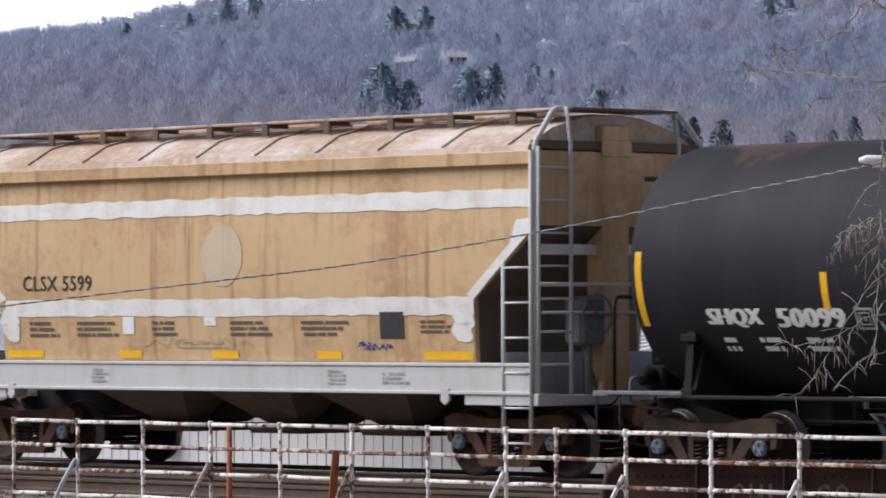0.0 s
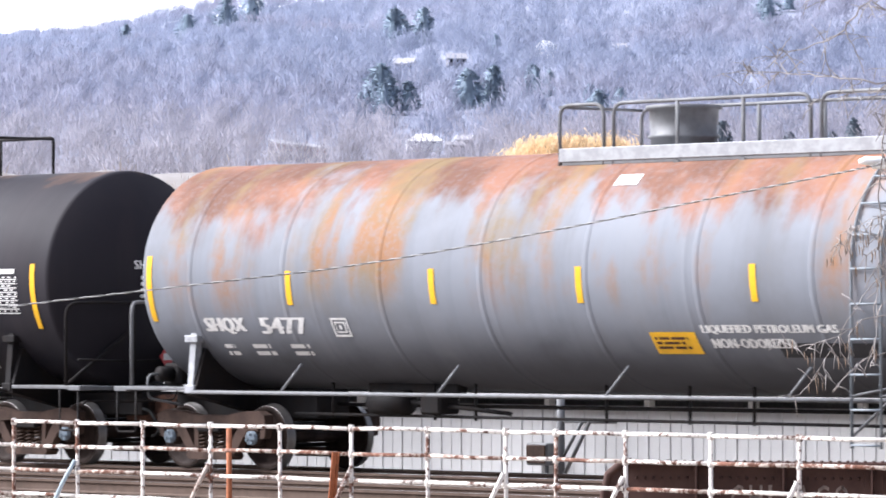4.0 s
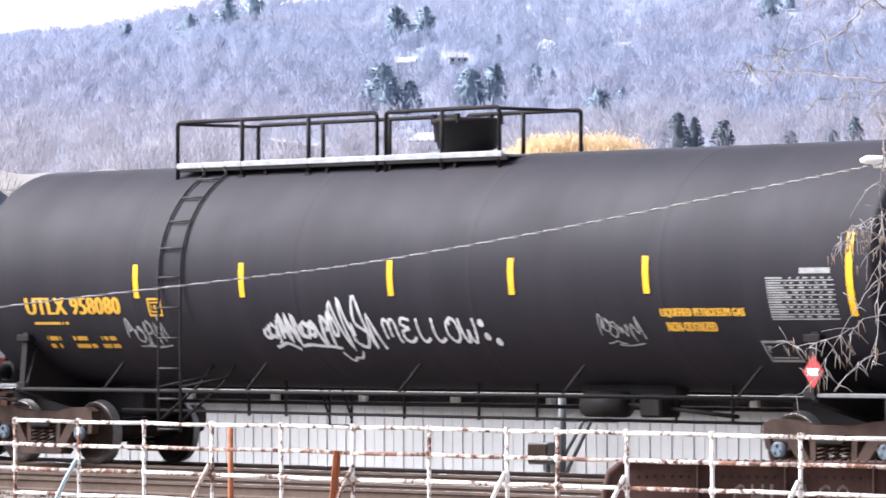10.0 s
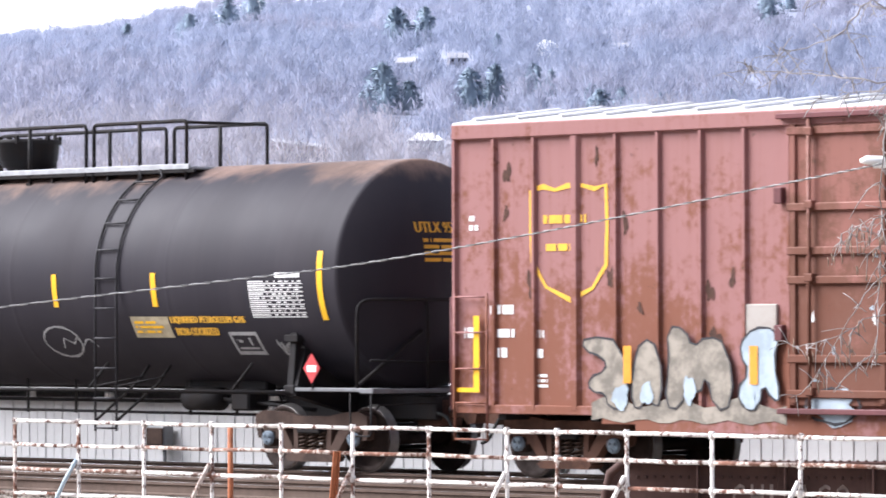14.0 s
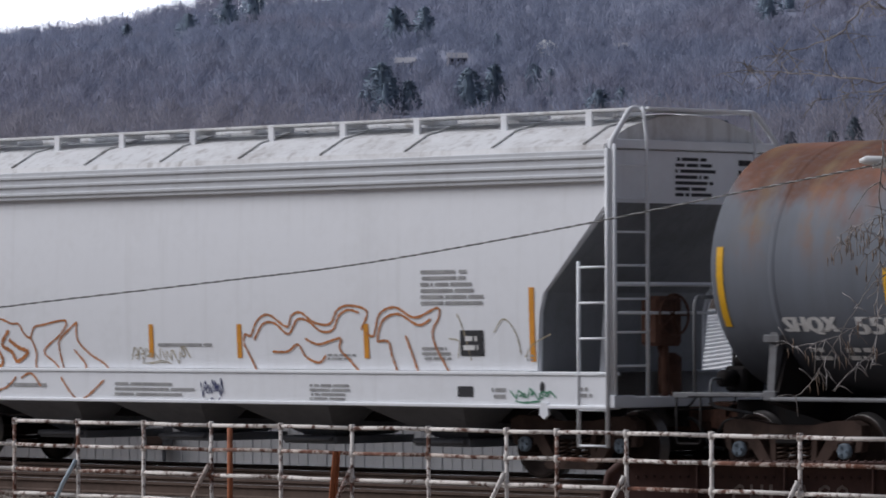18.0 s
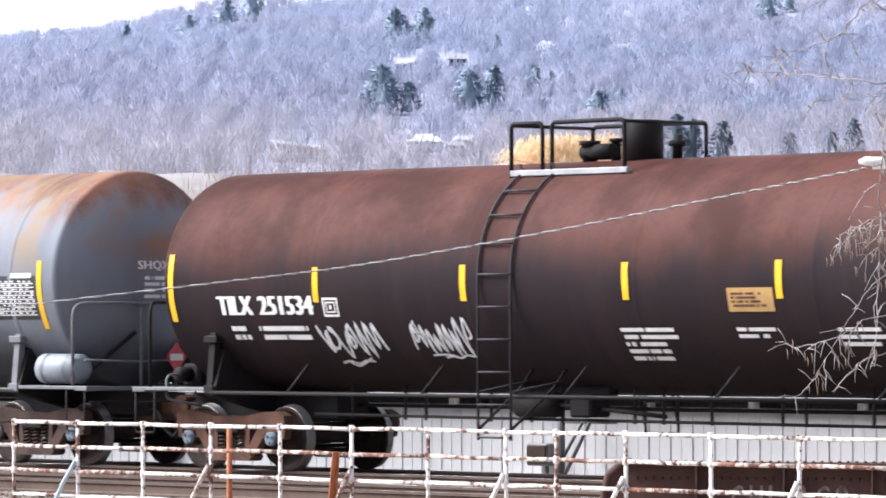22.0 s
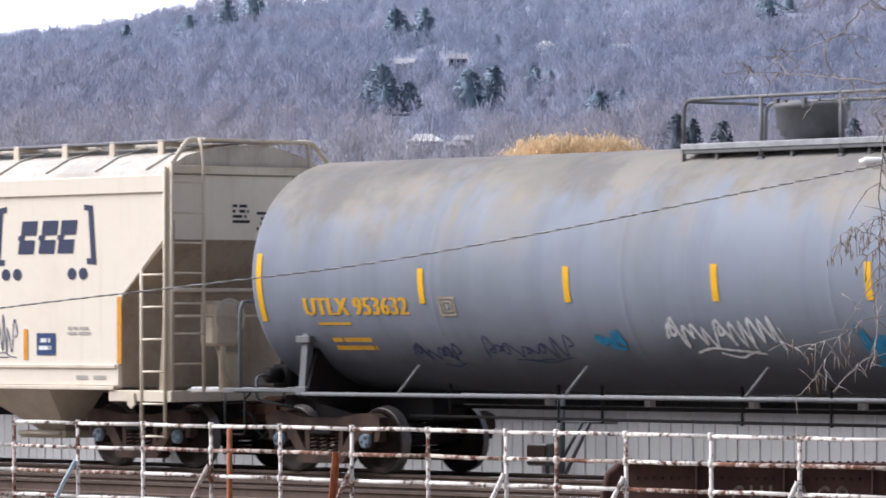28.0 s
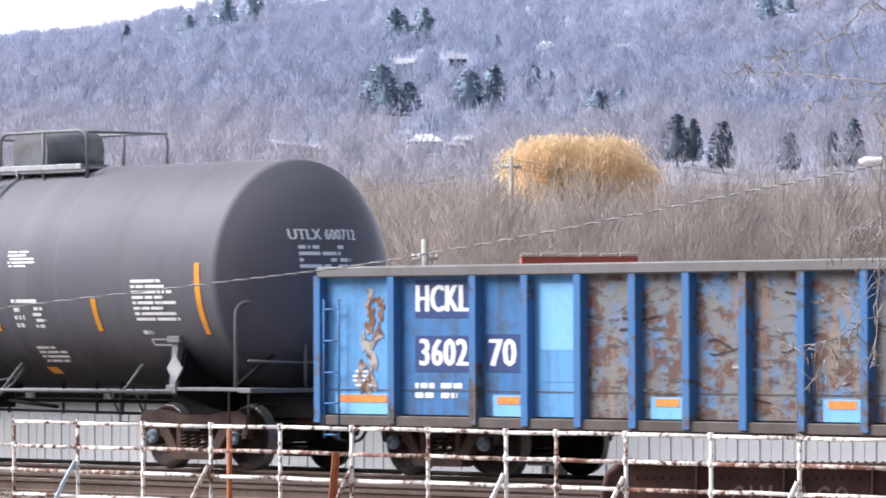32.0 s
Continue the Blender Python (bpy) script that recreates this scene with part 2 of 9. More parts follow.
def part(name, bm, material, parent, label=""):
    ob = new(name, mesh_of(name, bm, *(material if isinstance(material, (list, tuple)) else [material])))
    ob.parent = parent
    return tagged(ob, label)


def shared(name, me, parent, at=(0, 0, 0), label=""):
    ob = new(name, me)
    ob.parent = parent
    ob.location = at
    return tagged(ob, label)


def thing(name, label, category, group="", kind="", at=(0, 0, 0)):
    ob = new(name)
    ob.empty_display_size = 0.3
    ob.location = at
    return tagged(ob, label, category, group, kind)


def single(name, bm, material, label, category, group="", kind=""):
    ob = new(name, mesh_of(name, bm, *(material if isinstance(material, (list, tuple)) else [material])))
    return tagged(ob, label, category, group, kind)


# ---- decals: outlines in (x, z), laid on a surface y = f(x, z) a few millimetres proud ----
LETTERS = {}


def letter_mesh(text):
    if text not in LETTERS:
        cu = bpy.data.curves.new("letters", "FONT")
        cu.body, cu.size, cu.resolution_u, cu.space_character = text, 1.0, 2, 1.05
        ob = new("letters", cu)
        me = bpy.data.meshes.new_from_object(ob.evaluated_get(bpy.context.evaluated_depsgraph_get()))
        bpy.data.objects.remove(ob)
        vs = np.array([v.co[:2] for v in me.vertices])
        lo, hi = vs.min(0), vs.max(0)
        vs = (vs - lo) / (hi - lo)
        root = list(range(len(vs)))

        def find(i):
            while root[i] != i:
                i = root[i]
            return i

        for p in me.polygons:
            for v in p.vertices[1:]:
                root[find(v)] = find(p.vertices[0])
        loose = {}
        for p in me.polygons:
            loose.setdefault(find(p.vertices[0]), []).append(tuple(p.vertices))
        LETTERS[text] = (vs, list(loose.values()))
        bpy.data.meshes.remove(me)
    return LETTERS[text]


def add_text(bm, text, x0, x1, z0, z1, bold=0.0, only=None):
    vs, chars = letter_mesh(text)
    fs = [f for c in (chars if only is None else [chars[only]]) for f in c]
    used = sorted({i for f in fs for i in f})
    for k in (range(3) if bold else (0,)):
        d = (k - 1) * bold if bold else 0
        made = {i: bm.verts.new((x0 + (x1 - x0) * vs[i][0] + d, 0, z0 + (z1 - z0) * vs[i][1])) for i in used}
        for f in fs:
            bm.faces.new([made[i] for i in f])


def add_quad(bm, x0, x1, z0, z1, lean=0.0):
    vs = [bm.verts.new((x, 0, z)) for x, z in ((x0, z0), (x1, z0), (x1 + lean, z1), (x0 + lean, z1))]
    bm.faces.new(vs)


def add_bars(bm, x0, x1, z0, z1, rows, seed, gap=0.45, ragged=0.35, words=(2, 4)):
    """Rows of plain bars in place of small writing."""
    rng = random.Random(seed)
    step = (z1 - z0) / rows
    for r in range(rows):
        z = z1 - step * (r + 1) + step * gap / 2
        end = x1 - (x1 - x0) * ragged * rng.random()
        cuts = sorted(rng.uniform(x0, end) for _ in range(rng.randint(*words) - 1))
        xs = [x0] + cuts + [end]
        for a, b in zip(xs, xs[1:]):
            if b - a > 0.05:
                add_quad(bm, a, b - 0.035, z, z + step * (1 - gap))


def add_frame(bm, x0, x1, z0, z1, w):
    add_quad(bm, x0, x1, z0, z0 + w)
    add_quad(bm, x0, x1, z1 - w, z1)
    add_quad(bm, x0, x0 + w, z0 + w, z1 - w)
    add_quad(bm, x1 - w, x1, z0 + w, z1 - w)


def add_stroke(bm, pts, w):
    """A flat ribbon along (x, z) points, with swelling width."""
    left, right = [], []
    n = len(pts)
    for i, (x, z) in enumerate(pts):
        a, b = pts[max(i - 1, 0)], pts[min(i + 1, n - 1)]
        dx, dz = b[0] - a[0], b[1] - a[1]
        d = math.hypot(dx, dz) or 1
        h = w * 0.5 * (0.6 + 0.5 * math.sin(i * 1.7) ** 2)
        left.append(bm.verts.new((x - dz / d * h, 0, z + dx / d * h)))
        right.append(bm.verts.new((x + dz / d * h, 0, z - dx / d * h)))
    for i in range(n - 1):
        bm.faces.new((right[i], right[i + 1], left[i + 1], left[i]))


def curved(keys, n=5):
    """A smooth line through (x, z) keys."""
    pts = []
    for p, a, b, q in zip(keys[:1] + keys[:-2], keys, keys[1:], keys[2:] + keys[-1:]):
        for k in range(n):
            t = k / n
            pts.append(tuple(0.5 * (2 * a[j] + (b[j] - p[j]) * t + (2 * p[j] - 5 * a[j] + 4 * b[j] - q[j]) * t * t + (3 * a[j] - p[j] - 3 * b[j] + q[j]) * t ** 3) for j in (0, 1)))
    return pts + [keys[-1]]


def add_scrawl(bm, x0, x1, z0, z1, seed, w, glyphs):
    """A sprayed scrawl that cannot be read: one pen running through spikes, loops and hooks, then flourishes."""
    rng = random.Random(seed)
    h, n = z1 - z0, glyphs * 2
    step = (x1 - x0) / n
    swing = rng.uniform(0.12, 0.3)
    key = []
    for i in range(n):
        u = x0 + step * (i + 0.5)
        tall = z1 + h * (rng.uniform(-0.38, 0.05) - swing * math.sin(math.pi * (i + 0.5) / n) * 0.6)
        foot = z0 + h * rng.uniform(-0.03, 0.30)
        kind = rng.random()
        if kind < 0.58:
            key += [(u - step * 0.55, tall), (u + step * rng.uniform(0.3, 0.6), foot)]
        elif kind < 0.8:
            r = h * rng.uniform(0.14, 0.25)
            mid = (tall + foot) / 2
            key += [(u + r * 0.9 * math.cos(a), mid + r * math.sin(a)) for a in (2.2, 3.6, 5.0, 6.4, 8.0)]
        else:
            key += [(u - step * 0.4, foot), (u, tall), (u + step * 0.7, (tall + foot) / 2), (u + step * 0.1, (tall + foot) / 2 - h * 0.1)]
        if i < n - 1 and rng.random() < 0.22 and len(key) > 3:
            add_stroke(bm, curved(key, 4), w * rng.uniform(0.75, 1.1))
            key = [(u + step * 0.3, foot + h * 0.1)]
    if len(key) > 2:
        add_stroke(bm, curved(key, 4), w)
    for _ in range(2 if glyphs > 3 else 1):
        a = rng.uniform(0.05, 0.5)
        b = a + rng.uniform(0.3, 0.6)
        sag = rng.uniform(-0.16, 0.1) * h
        add_stroke(bm, curved([(x0 + (x1 - x0) * (a + (b - a) * k / 4), z0 - h * rng.uniform(0.0, 0.1) + sag * math.sin(k * 0.9)) for k in range(5)], 4), w * 0.7)


ROUND_HAND = {"M": ((0, .1), (-.02, .75), (.18, .95), (.4, .7), (.38, .2), (.45, .8), (.7, .95), (.85, .7), (.85, .1), (1.0, .0)), "E": ((.9, .9), (.4, 1), (.2, .75), (.7, .55), (.2, .45), (.2, .1), (.6, 0), (1, .2)),
              "L": ((.3, 1), (.25, .3), (.45, 0), (.9, .15)), "O": ((.6, 1), (.2, .8), (.1, .3), (.5, 0), (.9, .3), (.85, .8), (.5, 1), (.35, .7)), "W": ((0, 1), (.08, .2), (.3, 0), (.5, .5), (.55, .1), (.8, 0), (1, .5), (1, 1))}


def add_hand(bm, word, x0, x1, z0, z1, w, drop=0.0):
    """A word in rounded spray-can writing."""
    step = (x1 - x0) / len(word)
    for k, ch in enumerate(word):
        keys = [(x0 + step * (k + 0.92 * a), z0 - drop * k + (z1 - z0) * c) for a, c in ROUND_HAND[ch]]
        add_stroke(bm, curved(keys, 5), w)


def add_blob(bm, cx, cz, rx, rz, seed, n=22, rag=0.25):
    rng = random.Random(seed)
    ph = [rng.uniform(0, 6.3) for _ in range(4)]
    n = max(n, 28)
    vs = []
    for k in range(n):
        t = 2 * math.pi * k / n
        q = 1 + rag * (0.45 * math.sin(2 * t + ph[0]) + 0.4 * math.sin(3 * t + ph[1]) + 0.28 * math.sin(5 * t + ph[2]) + 0.15 * math.sin(9 * t + ph[3]))
        vs.append(bm.verts.new((cx + rx * q * math.cos(t), 0, cz + rz * q * math.sin(t))))
    bm.faces.new(vs)


def decal(name, bm, material, parent, surface, label="", lift=0.006, cuts=0.12):
    """Cut the flat shape into strips and lay it on the surface."""
    if cuts and bm.verts:
        zs = [v.co.z for v in bm.verts]
        k = math.ceil(min(zs) / cuts)
        while k * cuts < max(zs):
            bmesh.ops.bisect_plane(bm, geom=bm.verts[:] + bm.edges[:] + bm.faces[:], plane_co=(0, 0, k * cuts), plane_no=(0, 0, 1))
            k += 1
    for v in bm.verts:
        x, z = v.co.x, v.co.z
        v.co = surface(x, z, lift)
    me = bpy.data.meshes.new(name)
    bm.to_mesh(me)
    bm.free()
    me.materials.append(material)
    ob = new(name, me)
    ob.parent = parent
    return tagged(ob, label)


# ---- rolling stock: trucks ----
WHEEL = 0.457
ROLLING = []     # (wheelset, x in its truck)
CARS = []        # (car, x at the start)


def truck_meshes(frame_mat):
    side = bmesh.new()
    for y0, y1 in ((-1.10, -0.93),):
        prism(side, [(-1.17, 0.60), (-1.16, 0.78), (-1.0, 0.84), (-0.72, 0.83), (-0.34, 0.77), (0.34, 0.77), (0.72, 0.83), (1.0, 0.84), (1.16, 0.78), (1.17, 0.60), (0.74, 0.62), (0.36, 0.655), (-0.36, 0.655), (-0.74, 0.62)], y0, y1)
        for s in (-1, 1):
            prism(side, [(s * 0.62, 0.66), (s * 0.84, 0.64), (s * 0.47, 0.20), (s * 0.30, 0.22)], y0 + 0.015, y1 - 0.015)
            prism(side, [(s * 0.40, 0.70), (s * 0.31, 0.70), (s * 0.29, 0.26), (s * 0.38, 0.26)], y0 + 0.03, y1 - 0.03)
            prism(side, [(s * 1.17, 0.62), (s * 1.06, 0.62), (s * 1.04, 0.44), (s * 1.13, 0.46)], y0 + 0.02, y1 - 0.02)
            prism(side, [(s * 0.70, 0.62), (s * 0.76, 0.62), (s * 0.75, 0.44), (s * 0.66, 0.50)], y0 + 0.02, y1 - 0.02)
            soft_box(side, s * 0.889 - 0.13, s * 0.889 + 0.13, y0 + 0.01, y1 + 0.02, 0.54, 0.66, 0.02)
        prism(side, [(-0.50, 0.20), (-0.44, 0.14), (0.44, 0.14), (0.50, 0.20), (0.42, 0.28), (-0.42, 0.28)], y0 - 0.03, y1 + 0.03)
    side.verts.ensure_lookup_table()
    near = mesh_of("side_frame", side, frame_mat)
    far = near.copy()
    for v in far.vertices:
        v.co.y = -v.co.y
    far.flip_normals()
    springs = bmesh.new()
    tube(springs, [(0.065 * math.cos(2 * math.pi * k / 8), -1.03 + 0.065 * math.sin(2 * math.pi * k / 8), 0.28 + 0.27 * k / 40) for k in range(41)], 0.015, 5)
    nest = mesh_of("spring", springs, M["spring"])
    bol = bmesh.new()
    soft_box(bol, -0.24, 0.24, -1.16, 1.16, 0.53, 0.65, 0.02)
    soft_box(bol, -0.22, 0.22, -0.9, 0.9, 0.42, 0.60, 0.03)
    lathe(bol, [(0.60, 0.20), (0.74, 0.20)], 16, "z")
    tube(bol, [(-0.5, -0.95, 0.33), (-0.5, 0.95, 0.33)], 0.03)
    tube(bol, [(0.5, -0.95, 0.33), (0.5, 0.95, 0.33)], 0.03)
    bolster = mesh_of("truck_bolster", bol, M["steel_dark"])
    ws = bmesh.new()
    for s in (-1, 1):
        prof = [(0.66, 0.10), (0.66, 0.13), (0.70, 0.16), (0.735, 0.36), (0.685, 0.395), (0.683, WHEEL + 0.018), (0.69, WHEEL + 0.026), (0.708, WHEEL + 0.018), (0.722, WHEEL), (0.815, WHEEL - 0.004), (0.822, WHEEL - 0.012), (0.82, 0.385), (0.765, 0.36), (0.735, 0.16), (0.80, 0.13), (0.80, 0.09)]
        mats = [0, 0, 0, 0, 0, 1, 1, 1, 1, 1, 0, 0, 0, 0, 0]
        lathe(ws, [(s * a, r) for a, r in prof], 36, "y", caps=True, mats=mats)
        lathe(ws, [(s * 0.93, 0.12), (s * 1.07, 0.12), (s * 1.08, 0.10), (s * 1.13, 0.10), (s * 1.135, 0.085)], 14, "y", mats=[0, 0, 2, 2])
        for k in range(3):
            t = 2 * math.pi * k / 3
            lathe(ws, [(s * 1.13, 0.022), (s * 1.16, 0.02)], 6, "y", (0.055 * math.sin(t), 0, 0.055 * math.cos(t)), mats=[2])
    lathe(ws, [(-0.95, 0.08), (0.95, 0.08)], 14, "y")
    return near, far, nest, bolster, mesh_of("wheelset", ws, M["wheel"], M["tread"], M["cap"])


TRUCKS = {}


def add_truck(car, x, style):
    if style not in TRUCKS:
        TRUCKS[style] = truck_meshes(M[style])
    near, far, nest, bolster, wheels = TRUCKS[style]
    tr = shared("truck", bolster, car, (x, 0, 0), "cast steel freight truck caked in brown dust")
    shared("side_frame", near, tr)
    shared("side_frame", far, tr)
    for cx in (-0.2, 0.0, 0.2):
        shared("spring", nest, tr, (cx, 0, 0))
    for dx in (-0.889, 0.889):
        w = shared("wheelset", wheels, tr, (dx, 0, WHEEL))
        ROLLING.append((w, dx))


COUPLER = {}


def add_coupler(car, x, way, z=0.84):
    """Draft gear, shank and knuckle at a car's end; way is 1 or -1 along x."""
    if way not in COUPLER:
        bm = bmesh.new()
        soft_box(bm, min(0, way * -0.5), max(0, way * -0.5), -0.2, 0.2, -0.2, 0.18, 0.02)
        soft_box(bm, min(0, way * 0.42), max(0, way * 0.42), -0.075, 0.075, -0.09, 0.09, 0.02)
        prism(bm, [(way * 0.36, -0.10), (way * 0.44, -0.17), (way * 0.60, -0.15), (way * 0.62, -0.02), (way * 0.54, 0.0), (way * 0.56, 0.12), (way * 0.66, 0.16), (way * 0.50, 0.19), (way * 0.38, 0.12)], -0.13, 0.13, "y")
        COUPLER[way] = mesh_of("coupler", bm, M["steel_brown"])
        bm = bmesh.new()
        tube(bm, rounded([(0, -0.28, -0.02), (way * 0.2, -0.30, -0.05), (way * 0.42, -0.30, -0.38), (way * 0.62, -0.24, -0.42)], 0.12), 0.024, 7)
        COUPLER[way * 2] = mesh_of("air_hose", bm, M["hose"])
        bm = bmesh.new()
        tube(bm, rounded([(0.0, -1.42, 0.02), (0.02 * way, -1.40, 0.10), (way * 0.06, -0.3, 0.12), (way * 0.1, -0.2, 0.25)], 0.06), 0.013, 6)
        COUPLER[way * 3] = mesh_of("uncoupling_lever", bm, M["steel_dark"])
    shared("coupler", COUPLER[way], car, (x, 0, z))
    shared("air_hose", COUPLER[way * 2], car, (x, 0, z))
    shared("uncoupling_lever", COUPLER[way * 3], car, (x, 0, z))


def ladder(car, stiles, rungs, mat, r=0.022, name="ladder", rung=None):
    """stiles: two polylines; rungs: list of point pairs."""
    bm = bmesh.new()
    tube(bm, stiles[0], r, 6)
    head = part(name, bm, mat, car)
    bm = bmesh.new()
    tube(bm, stiles[1], r, 6)
    part("stile", bm, mat, head)
    for a, b in rungs:
        bm = bmesh.new()
        tube(bm, [a, b], rung or max(r * 0.62, 0.013), 6)
        part("rung", bm, mat, head)


# ---- rolling stock: tank cars ----
def end_gear(car, ex, way, pipe, more):
    """Brake valve, pipes and placard that crowd the platform at a tank's end."""
    if way < 0:
        bm = bmesh.new()
        soft_box(bm, ex + 0.02, ex + 0.40, -0.62, -0.22, 1.17, 1.50, 0.04)
        lathe(bm, [(1.48, 0.02), (1.50, 0.13), (1.60, 0.13), (1.64, 0.05), (1.70, 0.05), (1.71, 0.02)], 12, "z", (ex + 0.2, -0.42, 0))
        lathe(bm, [(-0.86, 0.02), (-0.84, 0.11), (-0.60, 0.11)], 12, "y", (ex + 0.2, 0, 1.34))
        lathe(bm, [(ex - 0.16, 0.02), (ex - 0.14, 0.09), (ex + 0.05, 0.09)], 10, "x", (0, -0.42, 1.36))
        valve = part("brake_valve", bm, M["steel_dark"], car, "black brake control valve")
        bm = bmesh.new()
        tube(bm, rounded([(ex + 0.2, -0.8, 1.34), (ex + 0.2, -1.05, 1.34), (ex + 0.25, -1.1, 1.0), (ex + 0.8, -0.9, 0.9)], 0.1), 0.02, 7)
        part("pipe", bm, M["pipe_grey"], valve)
        bm = bmesh.new()
        tube(bm, rounded([(ex + 0.1, -0.2, 1.42), (ex + 0.1, 0.5, 1.5), (ex + 0.15, 0.9, 1.3), (ex + 0.3, 1.1, 1.0)], 0.15), 0.02, 7)
        part("pipe", bm, M["steel_dark"], valve)
        bm = bmesh.new()
        soft_box(bm, ex + 0.08, ex + 0.40, 0.1, 0.6, 1.17, 1.38, 0.05)
        lathe(bm, [(ex - 0.05, 0.02), (ex - 0.03, 0.13), (ex + 0.4, 0.13), (ex + 0.42, 0.02)], 14, "x", (0, 0.95, 1.3))
        part("brake_cylinder", bm, M["steel_dark"], car, "black brake cylinder")
    else:
        bm = bmesh.new()
        q = 0.19
        vs = [bm.verts.new((ex + 0.035, 0.25 + u * q, 1.58 + w * q * 1.2)) for u, w in ((-1, 0), (0, -1), (1, 0), (0, 1))]
        vs += [bm.verts.new((ex + 0.02, v.co.y, v.co.z)) for v in vs]
        bmesh.ops.convex_hull(bm, input=vs)
        sign = part("end_placard", bm, more.get("placard", M["red"]), car, "hazard placard on the end rail")
        if "placard" not in more:
            bm = bmesh.new()
            box(bm, ex + 0.033, ex + 0.040, 0.13, 0.37, 1.53, 1.63)
            part("placard_band", bm, M["white_mark"], sign)
        bm = bmesh.new()
        tube(bm, [(ex + 0.01, 0.25, 1.12), (ex + 0.01, 0.25, 1.7)], 0.018, 6)
        part("placard_post", bm, pipe, car)
        bm = bmesh.new()
        tube(bm, [(ex - 0.05, -1.42, 1.55), (ex - 0.1, -0.4, 1.52), (ex - 0.1, 1.42, 1.55)], 0.018, 6)
        part("low_end_rail", bm, pipe, car)
        bm = bmesh.new()
        lathe(bm, [(ex - 1.25, 0.02), (ex - 1.2, 0.2), (ex - 1.1, 0.27), (ex - 0.25, 0.27), (ex - 0.15, 0.2), (ex - 0.1, 0.02)], 16, "x", (0, 1.12, 1.46))
        part("air_reservoir", bm, M["steel_dark"], car, "black cylindrical air reservoir")
        bm = bmesh.new()
        soft_box(bm, ex - 0.34, ex - 0.06, 0.42, 0.86, 1.17, 1.78, 0.04)
        lathe(bm, [(ex - 0.08, 0.13), (ex + 0.02, 0.13), (ex + 0.05, 0.06)], 12, "x", (0, 0.64, 1.5))
        part("control_valve", bm, M["steel_dark"], car, "black control valve box")
        bm = bmesh.new()
        tube(bm, [(ex - 0.5, -1.3, 1.16), (ex - 0.1, -0.42, 1.95)], 0.03, 7)
        part("platform_strut", bm, M["steel_dark"], car)
    if more.get("wheel_end", 0) == way:
        bm = bmesh.new()
        hub = Vector((ex + 0.08, -0.30, 1.98))
        tube(bm, [hub + Vector((0, 0.27 * math.cos(2 * math.pi * k / 20), 0.27 * math.sin(2 * math.pi * k / 20))) for k in range(20)], 0.022, 6, closed=True)
        for k in range(5):
            t = 2 * math.pi * k / 5
            tube(bm, [hub, hub + Vector((0, 0.27 * math.cos(t), 0.27 * math.sin(t)))], 0.014, 5)
        wheel = part("brake_wheel", bm, M["steel_dark"], car, "black five-spoke hand brake wheel")
        bm = bmesh.new()
        soft_box(bm, ex - 0.18, ex + 0.06, -0.46, -0.14, 1.72, 2.14, 0.05)
        part("gear_case", bm, M["steel_dark"], wheel)
        bm = bmesh.new()
        tube(bm, [(ex - 0.06, -0.3, 1.12), (ex - 0.06, -0.3, 1.75)], 0.045, 8)
        part("stand", bm, M["steel_dark"], wheel)


def dish(R, deep):
    """A dished head as (along, radius) pairs: a tight knuckle, then a shallow crown."""
    k, turn = 0.07 * R, radians(50)
    out_ = [(k * math.sin(turn * i / 7), R - k + k * math.cos(turn * i / 7)) for i in range(1, 8)]
    x0, r0 = out_[-1]
    crown = r0 / math.cos(turn)
    for i in range(1, 9):
        t = turn + (math.pi / 2 - turn) * i / 8
        out_.append((x0 + crown * (math.sin(t) - math.sin(turn)), max(crown * math.cos(t), 0.02)))
    return out_


